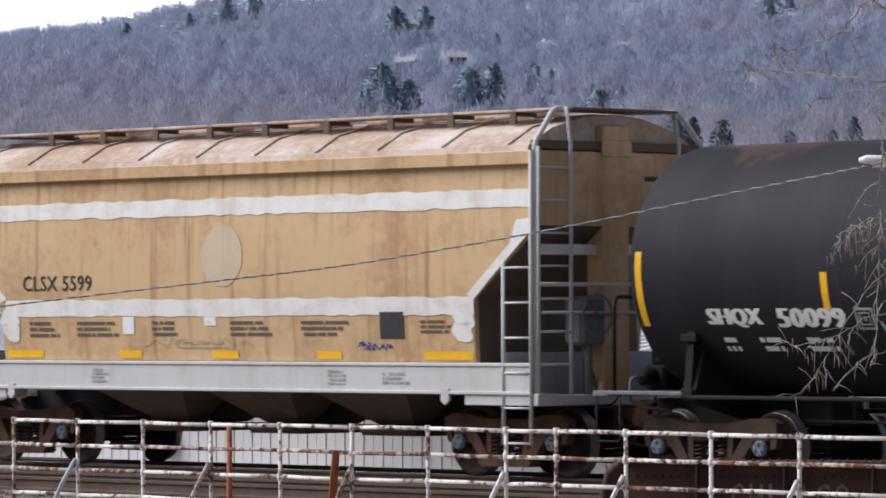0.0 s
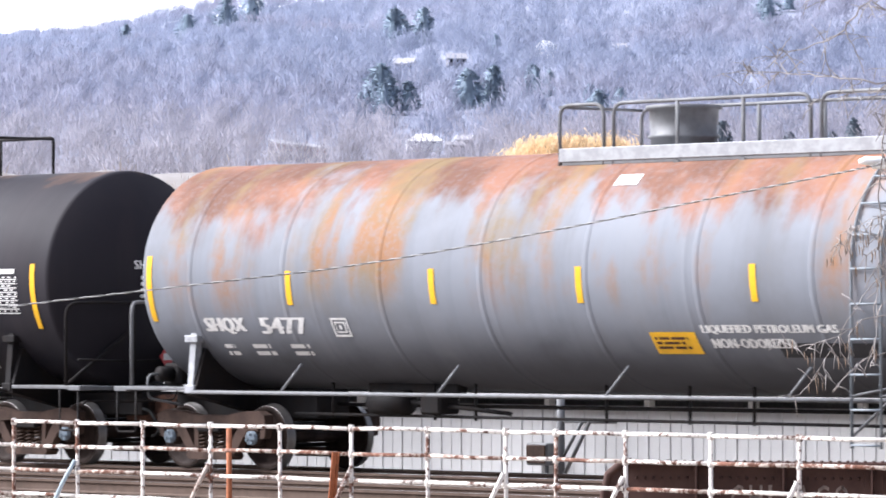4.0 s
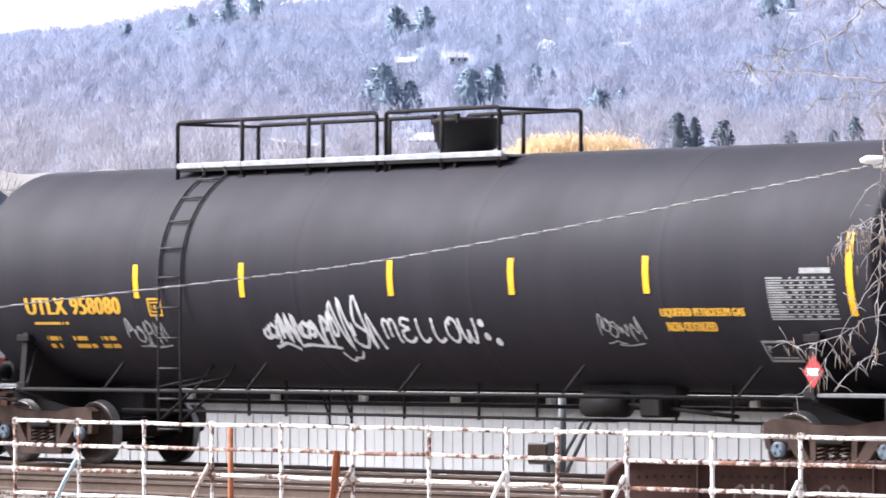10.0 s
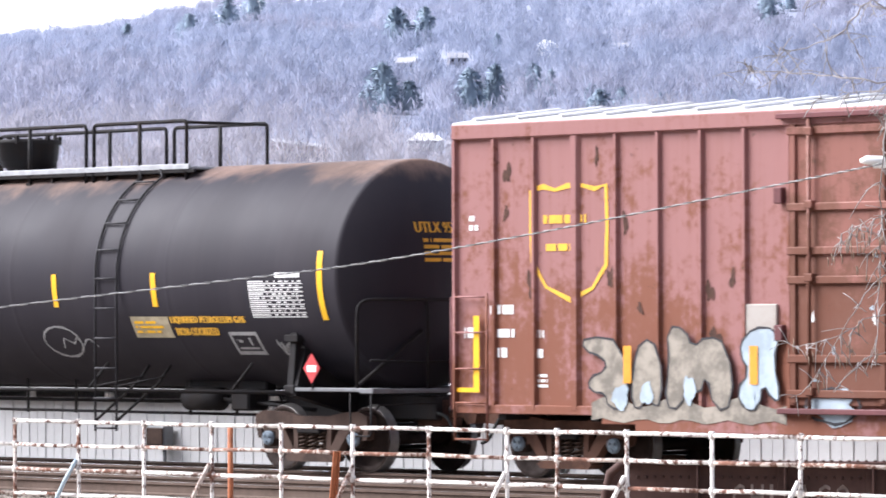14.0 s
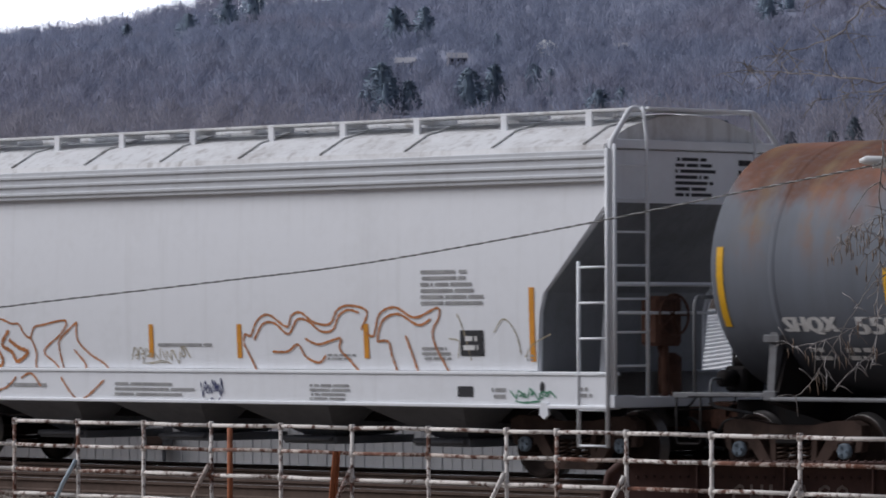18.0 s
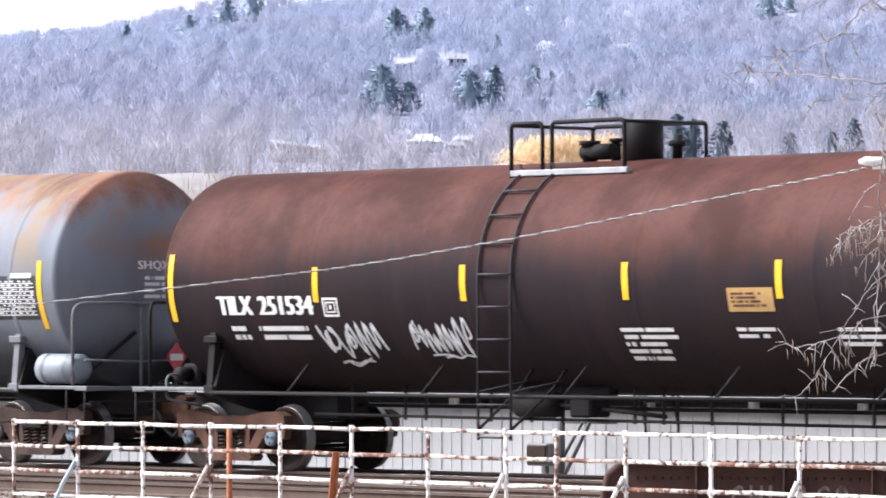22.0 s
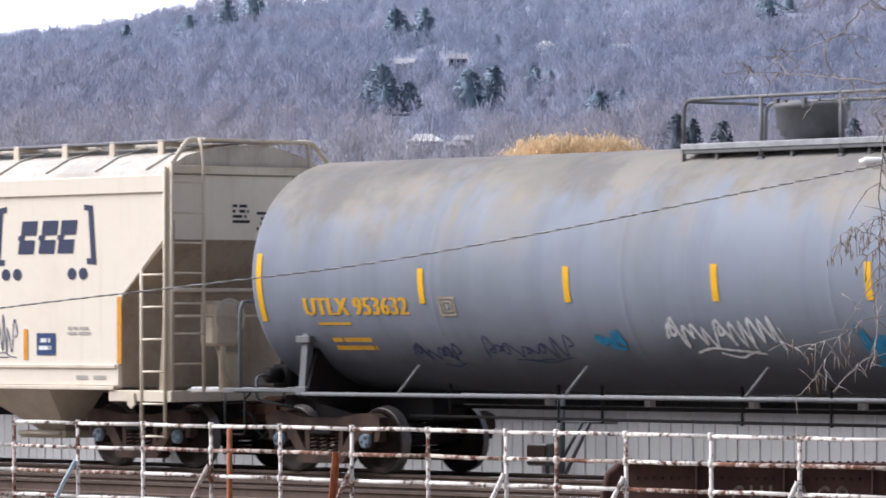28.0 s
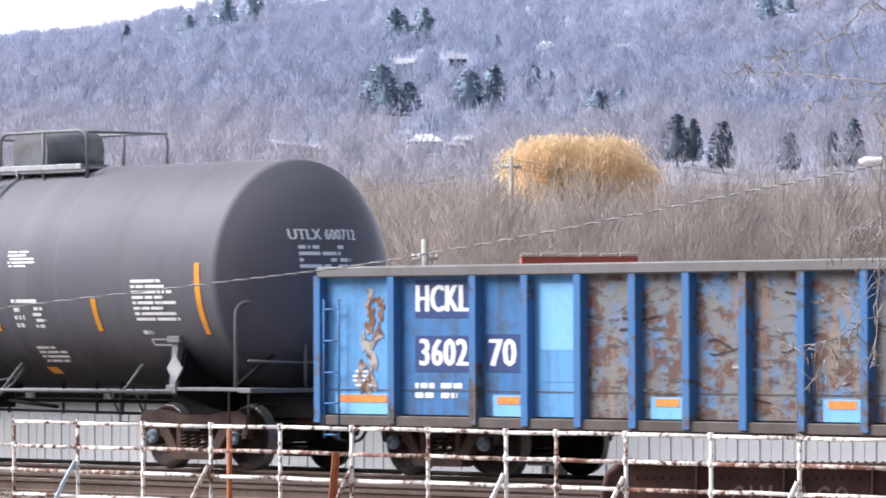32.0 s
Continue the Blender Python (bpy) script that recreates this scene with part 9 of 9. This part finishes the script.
ends = [near(-6.4, 0.02, 33), near(-5.35, 0.20, 32.5), near(-2.76, 0.50, 31.5), near(-0.98, 0.717, 31), near(1.27, 1.106, 30), near(3.45, 1.536, 29), near(5.1, 1.86, 28), near(5.25, 1.905, 28)]
path = []
for p, a, b, q in zip([ends[0]] + ends[:-2], ends, ends[1:], ends[2:] + [ends[-1]]):
    for k in range(10):
        t = k / 10
        path.append(0.5 * (2 * a + (b - p) * t + (2 * p - 5 * a + 4 * b - q) * t * t + (3 * a - p - 3 * b + q) * t ** 3))
service = thing("service_cable", "dark twisted overhead service cable", "cable")
for ph in (0.0, math.pi):
    bm = bmesh.new()
    fine = []
    for i in range(len(path) - 1):
        for k in range(6):
            p = path[i].lerp(path[i + 1], k / 6)
            t = (i * 6 + k) * 0.9 + ph
            fine.append(p + Vector((0, 0, 1)) * 0.0036 * math.sin(t) + Vector((SIDE.x, SIDE.y, 0)) * 0.0036 * math.cos(t))
    tube(bm, fine, 0.0036, 5)
    part("strand", bm, M["cable"] if ph else M["wire"], service)
bm = bmesh.new()
c = near(5.22, 1.93, 28)
sx = Vector((SIDE.x, SIDE.y, 0))
tube(bm, [c - sx * 0.10, c - sx * 0.06 + Vector((0, 0, 0.004)), c + sx * 0.30], [0.012, 0.028, 0.022], 10)
tube(bm, [c - sx * 0.02 - Vector((0, 0, 0.03)), c + sx * 0.3 - Vector((0, 0, 0.03))], 0.014, 8)
part("dead_end_clamp", bm, M["insulator"], service, "white dead-end clamp")


# ---- tracks ----
def track(y0, xs, label):
    tr = thing("track", label, "railway track", "parallel tracks", kind="structure")
    x0, x1 = xs
    for s in (-0.7525, 0.7525):
        bm = bmesh.new()
        prism(bm, [(y0 + s - 0.036, 0.0), (y0 + s + 0.036, 0.0), (y0 + s + 0.036, -0.035), (y0 + s + 0.012, -0.05), (y0 + s + 0.012, -0.14), (y0 + s + 0.07, -0.155), (y0 + s + 0.07, -0.17), (y0 + s - 0.07, -0.17), (y0 + s - 0.07, -0.155), (y0 + s - 0.012, -0.14), (y0 + s - 0.012, -0.05), (y0 + s - 0.036, -0.035)], x0, x1, "x")
        rail = part("rail", bm, [M["railside"], M["railhead"]], tr)
        for p in rail.data.polygons:
            if p.normal.z > 0.9 and p.center.z > -0.01:
                p.material_index = 1
    bm = bmesh.new()
    box(bm, -0.11, 0.11, y0 - 1.3, y0 + 1.3, -0.36, -0.172)
    bmesh.ops.bevel(bm, geom=bm.edges[:], offset=0.012, segments=1, affect="EDGES")
    me = mesh_of("tie", bm, M["tie"])
    k = 0
    while -46 + 0.53 * k < 24:
        shared("tie", me, tr, (-46 + 0.53 * k + 0.04 * math.sin(k * 2.7), 0.04 * math.sin(k * 1.3), 0.0))
        k += 1
    return tr


track(0.0, (-330, 330), "main track with worn bright rail heads")
track(-4.4, (-330, 330), "second track with dull worn rails")
bm = bmesh.new()
ys = [-8.2, -7.0, -6.1, -5.2, -4.4, -3.6, -2.9, -2.2, -1.5, -0.8, 0.0, 0.8, 1.6, 2.5, 3.2]
hs = [-0.56, -0.42, -0.25, -0.22, -0.23, -0.22, -0.24, -0.27, -0.24, -0.22, -0.23, -0.22, -0.25, -0.4, -0.56]
xs = [-330, -200, -120, -60] + [-46 + 0.5 * i for i in range(140)] + [40, 90, 180, 330]
grid = [[bm.verts.new((x, y, h + 0.02 * noise.noise(Vector((x * 2.1, y * 2.1, 0))))) for y, h in zip(ys, hs)] for x in xs]
for p, q in zip(grid, grid[1:]):
    for i in range(len(ys) - 1):
        bm.faces.new((p[i], q[i], q[i + 1], p[i + 1]))
single("ballast_bed", bm, M["ballast"], "tan and brown stone ballast under the tracks", "ballast", kind="structure")
r = random.Random(11)
vs, fs = [], []
for k in range(9000):
    x, y = r.uniform(-14, 12), r.uniform(-7.2, 2.6)
    h = float(np.interp(y, ys, hs)) + 0.01
    q = r.uniform(0.02, 0.045)
    o = len(vs)
    for dx, dy, dz in ((1, 0, 0), (-0.4, 0.9, 0), (-0.5, -0.8, 0), (0, 0, 1.1), (0.1, 0.1, -0.8)):
        vs.append((x + dx * q * r.uniform(0.7, 1.2), y + dy * q * r.uniform(0.7, 1.2), h + dz * q))
    fs += [(o, o + 1, o + 3), (o + 1, o + 2, o + 3), (o + 2, o, o + 3), (o + 1, o, o + 4), (o + 2, o + 1, o + 4), (o, o + 2, o + 4)]
me = bpy.data.meshes.new("ballast_stones")
me.from_pydata(vs, [], fs)


def stone_material():
    n = Nodes("loose_stone")
    return n.done(n.mix(n.island(), (0.36, 0.31, 0.26), (0.13, 0.105, 0.09)), 0.95)


me.materials.append(stone_material())
tagged(new("ballast_stones", me), "loose tan and brown ballast stones", "ballast", kind="stuff")

# ---- long white building behind the line ----
hall = thing("white_building", "long low white ribbed steel building behind the tracks", "building", kind="structure")
YW = 4.6
bm = bmesh.new()
soft_box(bm, -95, 24, YW + 0.05, YW + 0.25, -2.2, 0.84, 0.01)
wall = part("wall", bm, M["siding"], hall)
# grey sheet whose colour stands in for the shade below the eave
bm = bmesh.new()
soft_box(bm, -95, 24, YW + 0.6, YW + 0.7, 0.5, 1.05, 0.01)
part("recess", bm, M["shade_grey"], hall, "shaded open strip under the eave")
bm = bmesh.new()
prism(bm, [(YW - 0.25, 0.98), (YW - 0.25, 1.04), (YW + 13, 2.25), (YW + 26, 1.04), (YW + 26, 0.98), (YW + 13, 2.15)], -95.5, 24.5, "x")
roof = part("roof", bm, M["roof_white"], hall, "low white metal roof")
bm = bmesh.new()
prism(bm, [(0, 1.045), (0.05, 1.075), (13.2, 2.30), (13.2, 2.25)], -0.02, 0.02, "x")
me = mesh_of("roof_seam", bm, M["roof_white"])
for i in range(120):
    shared("roof_seam", me, roof, (-60 + 0.6 * i, YW - 0.25, 0))
bm = bmesh.new()
rib = [(-0.22, 0.04), (-0.21, 0.024), (-0.195, 0.024), (-0.185, 0.04), (0.0, 0.04), (0.008, 0.034), (0.02, 0.034), (0.028, 0.04), (0.22, 0.04)]
lo = [bm.verts.new((a, YW + d, -2.2)) for a, d in rib]
hi = [bm.verts.new((a, YW + d, 0.84)) for a, d in rib]
for i in range(len(rib) - 1):
    bm.faces.new((lo[i], lo[i + 1], hi[i + 1], hi[i]))
me = mesh_of("siding_panel", bm, M["siding"])
for i in range(200):
    shared("siding_panel", me, wall, (-65 + 0.44 * i, 0, 0))
bm = bmesh.new()
soft_box(bm, -0.06, 0.06, YW - 0.03, YW + 0.1, 0.78, 1.0, 0.01)
me = mesh_of("eave_post", bm, M["roof_white"])
for i in range(44):
    shared("eave_post", me, wall, (-2.25 - 2.07 * (i - 9), 0, 0))
bm = bmesh.new()
soft_box(bm, -95, 24, YW - 0.4, YW + 0.02, -0.5, -0.27, 0.02)
part("base_kerb", bm, M["concrete"], hall)
for x, z in ((-13.2, 0.12), (-4.35, -0.0)):
    box_ = thing("meter_box", "grey electric meter box on the white wall", "meter box", "boxes on the wall")
    bm = bmesh.new()
    soft_box(bm, x - 0.22, x + 0.22, YW - 0.22, YW + 0.0, z - 0.05, z + 0.28, 0.02)
    part("cabinet", bm, M["pipe_grey"], box_)
    bm = bmesh.new()
    soft_box(bm, x - 0.2, x + 0.2, YW - 0.24, YW - 0.215, z - 0.02, z + 0.25, 0.01)
    part("lid", bm, M["steel_grey"], box_)
    bm = bmesh.new()
    tube(bm, [(x + 0.1, YW - 0.1, z), (x + 0.1, YW - 0.1, -0.5)], 0.03, 6)
    part("conduit", bm, M["pipe_grey"], box_)
stand = thing("pipe_stand", "grey steel post with a raking strut by the wall", "post")
bm = bmesh.new()
tube(bm, [(-3.55, YW - 0.5, -0.55), (-3.55, YW - 0.5, 0.95)], 0.06, 8)
part("post", bm, M["pipe_grey"], stand)
bm = bmesh.new()
tube(bm, [(-3.5, YW - 0.5, -0.2), (-2.95, YW - 0.5, 0.62)], 0.03, 6)
tube(bm, [(-3.5, YW - 0.5, 0.1), (-3.1, YW - 0.5, 0.62)], 0.025, 6)
tube(bm, [(-3.6, YW - 0.5, 0.62), (-2.4, YW - 0.5, 0.62)], 0.025, 6)
part("strut", bm, M["pipe_grey"], stand)

# ---- plate girder of the bridge, with faded lettering ----
GX, GY, GZ, GTURN = 11.06, -9.71, 0.62, radians(31.7)
M["faded_letter"] = plain("faded_letter", (0.40, 0.32, 0.28), 0.8, 0, 0.45, 12)
girder = thing("bridge_girder", "rusty riveted plate girder with faded painted lettering", "girder", at=(GX, GY, 0))
girder.rotation_euler = (0, 0, GTURN)
LG = 21.0
bm = bmesh.new()
prism(bm, [(0.0, -1.6), (0.0, GZ - 0.34), (0.05, GZ - 0.14), (0.17, GZ - 0.05), (0.35, GZ - 0.03), (LG, GZ - 0.03), (LG, -1.6)], -0.012, 0.012)
part("web", bm, M["girder"], girder)
bm = bmesh.new()
soft_box(bm, 0.22, LG, -0.17, 0.17, GZ - 0.03, GZ, 0.006)
soft_box(bm, 0.3, LG, -0.10, -0.012, GZ - 0.05, GZ - 0.03, 0.004)
part("top_flange", bm, M["girder"], girder)
bm = bmesh.new()
tube(bm, [(0.0, 0, -1.6), (0.0, 0, GZ - 0.34), (0.05, 0, GZ - 0.14), (0.17, 0, GZ - 0.04), (0.3, 0, GZ - 0.015)], 0.05, 6)
part("end_plate", bm, M["girder"], girder)
for i in range(22):
    bm = bmesh.new()
    x = 1.0 + 0.92 * i
    soft_box(bm, x, x + 0.02, -0.15, 0.15, -1.6, GZ - 0.03, 0.003)
    soft_box(bm, x - 0.09, x + 0.11, -0.03, -0.012, -1.6, GZ - 0.05, 0.003)
    part("stiffener", bm, M["girder"], girder)
bm = bmesh.new()
lathe(bm, [(-0.012, 0.02), (-0.026, 0.016), (-0.032, 0.006)], 6, "y")
me = mesh_of("rivet", bm, M["girder"])
for i in range(110):
    shared("rivet", me, girder, (0.35 + 0.09 * i, -0.0, GZ - 0.17))
bm = bmesh.new()
lathe(bm, [(0.0, 0.022), (0.014, 0.018), (0.02, 0.006)], 6, "z")
me = mesh_of("rivet", bm, M["girder"])
for i in range(110):
    shared("rivet", me, girder, (0.35 + 0.09 * i, -0.14, GZ))
for text, x0, x1 in (("C", 1.36, 1.48), ("H", 1.55, 1.68), ("I", 1.75, 1.78), ("C", 1.85, 1.97), ("A", 2.04, 2.18), ("G", 2.25, 2.38), ("O", 2.44, 2.58)):
    bm = bmesh.new()
    add_text(bm, text, x0, x1, GZ - 0.50, GZ - 0.24, 0.004)
    decal("painted_letter", bm, M["faded_letter"], girder, lambda u, w, q: (u, -0.012 - q, w), "faded painted letter", 0.004, 0)

# ---- the pipe railing of the near walk ----
YR = -14.0
railing = thing("pipe_railing", "white pipe railing with flaking paint and rust", "railing", kind="")
POSTS = [6.60, 7.66, 8.72, 9.78, 10.83, 11.88, 12.96, 14.03, 14.70, 15.60, 16.67, 17.74, 18.82, 19.9, 20.97, 22.05, 23.1]
LEVELS = (1.045, 0.80, 0.545, 0.29)
for k, z in enumerate(LEVELS):
    x = POSTS[0] if k == 0 else 4.2
    edges = [x] + [p for p in POSTS if p > x + 0.3]
    for a, b in zip(edges, edges[1:]):
        bm = bmesh.new()
        w = 0.006 * math.sin(a * 7 + k * 2)
        tube(bm, [(a, YR, z + 0.004 * math.sin(a * 3)), ((a + b) / 2, YR + w, z + w), (b, YR, z + 0.004 * math.sin(b * 3))], 0.0195, 9)
        part("rail", bm, M["rail_white"] if (k == 0 or (int(a * 3) + k) % 3) else M["rail_rust"], railing)
for i, x in enumerate(POSTS):
    bm = bmesh.new()
    lean = 0.01 * math.sin(i * 2.2)
    tube(bm, [(x + lean, YR, -0.5), (x, YR, LEVELS[0])], 0.020, 9)
    post = part("post", bm, M["rail_rust"] if i in (0, 8) else M["rail_white"], railing)
    for z in LEVELS[:3]:
        bm = bmesh.new()
        own = bmesh.new()
        lathe(own, [(z - 0.035, 0.023), (z - 0.03, 0.030), (z + 0.03, 0.030), (z + 0.035, 0.023)], 10, "z", (x, YR, 0))
        merge(bm, own)
        part("collar", bm, M["rail_white"], post)
for x, dx, m in ((7.66, -0.28, "tag_pale"), (9.78, -0.24, "rail_rust"), (14.03, -0.2, "rail_white"), (15.60, -0.22, "rail_white"), (17.74, -0.2, "rail_white"), (11.90, -0.2, "rail_white")):
    bm = bmesh.new()
    tube(bm, [(x, YR - 0.03, 0.66), (x + dx * 0.35, YR - 0.12, 0.42), (x + dx * 1.7, YR - 0.35, -0.5)], 0.022, 8)
    part("strut", bm, M[m], railing)
bar = thing("steel_angle", "rust-orange steel angle leaning on the railing", "steel angle")
bm = bmesh.new()
prism(bm, [(11.775, 0.82), (11.81, 0.82), (11.66, -0.5), (11.60, -0.5)], YR - 0.10, YR - 0.09)
prism(bm, [(11.775, 0.82), (11.785, 0.82), (11.615, -0.5), (11.60, -0.5)], YR - 0.16, YR - 0.09)
part("flange", bm, M["orange_bar"], bar)
back = thing("rusty_post", "bare rusty pipe post behind the railing", "post")
bm = bmesh.new()
tube(bm, [(8.55, YR + 1.3, -0.5), (8.55, YR + 1.3, 1.02)], 0.03, 9)
part("pipe", bm, M["orange_bar"], back)
bm = bmesh.new()
soft_box(bm, -30, 46, YR - 1.6, YR + 0.5, -0.62, -0.48, 0.02)
single("walkway_slab", bm, M["concrete"], "concrete walkway slab under the railing", "walkway", kind="structure")

# ---- bare tree at the edge of the view ----
tree = thing("bare_tree", "leafless tree with drooping twigs and dry seed clusters", "tree")
DT = 24.0


def spot(u, v, d=DT):
    return near(u, v, d)


bm = bmesh.new()
foot = spot(6.6, -4.0)
foot.z = -0.6
tube(bm, [foot, spot(6.55, 0.5), spot(6.5, 3.2), spot(6.3, 6.5)], [0.14, 0.12, 0.09, 0.03], 10)
part("trunk", bm, M["branch"], tree)
r = random.Random(21)


def limb(keys, r0, r1, twigs, length, droop=0.3, seeds=0):
    """A crooked limb through (bearing, elevation) keys, with side twigs."""
    pts = []
    ks = [spot(u, v, DT + 0.3 * math.sin(i * 2.1)) for i, (u, v) in enumerate(keys)]
    for p, a, b, q in zip([ks[0]] + ks[:-2], ks, ks[1:], ks[2:] + [ks[-1]]):
        for k in range(5):
            t = k / 5
            pts.append(0.5 * (2 * a + (b - p) * t + (2 * p - 5 * a + 4 * b - q) * t * t + (3 * a - p - 3 * b + q) * t ** 3) + Vector((r.gauss(0, 0.006), r.gauss(0, 0.006), r.gauss(0, 0.006))))
    pts.append(ks[-1])
    n = len(pts)
    bm = bmesh.new()
    tube(bm, pts, [0.4 * (r0 + (r1 - r0) * i / (n - 1)) for i in range(n)], 6)
    own = part("limb", bm, M["branch"], tree)
    bm = bmesh.new()
    pods = bmesh.new()
    for _ in range(twigs):
        i = r.randint(1, n - 2)
        d = (pts[i + 1] - pts[i - 1]).normalized()
        side = Vector((r.gauss(0, 1), r.gauss(0, 1), r.gauss(0, 1) - droop)).normalized()
        v = (d * 0.7 + side * 0.8).normalized()
        L = length * r.uniform(0.4, 1.1)
        c = [pts[i]]
        for k in range(4):
            c.append(c[-1] + v * L / 4)
            v = (v + Vector((r.gauss(0, 0.2), r.gauss(0, 0.2), r.gauss(0, 0.2) - droop * 0.25))).normalized()
        tube(bm, c, [0.0034, 0.003, 0.0025, 0.002, 0.0015], 4)
        for s in range(2):
            j = r.randint(1, 3)
            e = c[j] + Vector((r.gauss(0, 0.05), r.gauss(0, 0.05), r.gauss(-0.03, 0.05)))
            tube(bm, [c[j], (c[j] + e) / 2 + Vector((0, 0, 0.008)), e], [0.0028, 0.0022, 0.0018], 4)
        if seeds and r.random() < seeds:
            for s in range(3):
                p = c[-1] + Vector((r.gauss(0, 0.02), r.gauss(0, 0.02), r.gauss(0, 0.015)))
                tube(pods, [p, p + Vector((0.006, 0, -0.02)), p + Vector((0, 0.006, -0.05))], [0.0015, 0.0035, 0.001], 5)
    if twigs:
        tagged(part("twig_brush", bm, M["branch"], own), kind="stuff")
    else:
        bm.free()
    if len(pods.verts):
        tagged(part("dry_seed", pods, M["dead_leaf"], own), kind="stuff")
    else:
        pods.free()


for keys, r0, r1, tw, ln, dr, sd in (
        ([(6.5, 2.55), (5.85, 2.75), (5.2, 2.88), (4.55, 2.97), (3.95, 3.02), (3.58, 3.01)], 0.016, 0.004, 16, 0.22, 0.0, 0),
        ([(5.4, 2.85), (4.9, 2.72), (4.45, 2.64)], 0.008, 0.003, 6, 0.15, 0.1, 0),
        ([(6.5, 4.4), (5.75, 4.1), (5.15, 3.85), (4.75, 3.45), (4.2, 3.25), (3.95, 3.38)], 0.016, 0.004, 16, 0.25, 0.0, 0),
        ([(6.5, 3.6), (5.6, 3.65), (5.0, 3.95), (4.5, 4.0)], 0.012, 0.004, 12, 0.25, 0.0, 0.2),
        ([(6.5, 3.3), (5.55, 3.0), (5.33, 2.3), (5.28, 1.5), (5.25, 0.5), (5.2, -0.5)], 0.014, 0.004, 34, 0.2, 0.3, 0.25),
        ([(6.4, 1.6), (5.6, 1.4), (5.2, 1.25), (4.85, 1.1), (4.68, 0.85)], 0.009, 0.003, 30, 0.16, 0.5, 0.9),
        ([(6.3, 0.9), (5.3, 0.55), (4.95, 0.1), (4.65, -0.35), (4.38, -0.82)], 0.009, 0.003, 8, 0.2, 0.3, 0.1),
        ([(6.3, 0.3), (5.3, 0.1), (4.75, -0.15), (4.3, -0.28), (4.0, -0.24)], 0.009, 0.003, 12, 0.1, 0.4, 0.5),
        ([(6.3, -0.1), (5.4, -0.35), (5.0, -0.5), (4.7, -0.85)], 0.008, 0.003, 8, 0.16, 0.3, 0.2)):
    limb(keys, r0, r1, tw, ln, dr, sd)


# ---- what moves ----
def rolled(t):
    return float(np.interp(t, [a for a, _ in ROLLED], [b for _, b in ROLLED]))


def motions():
    for car, x0 in CARS:
        walk(car, [(t, pose(x0 - d, 0, 0)) for t, d in ROLLED])
    steps = [k / 15 for k in range(481)]
    turns = [(t, -rolled(t) / WHEEL) for t in steps]
    for wheels, dx in ROLLING:
        walk(wheels, [(t, Matrix.LocRotScale((dx, 0, WHEEL), Euler((0, a, 0)), None)) for t, a in turns])


motions()
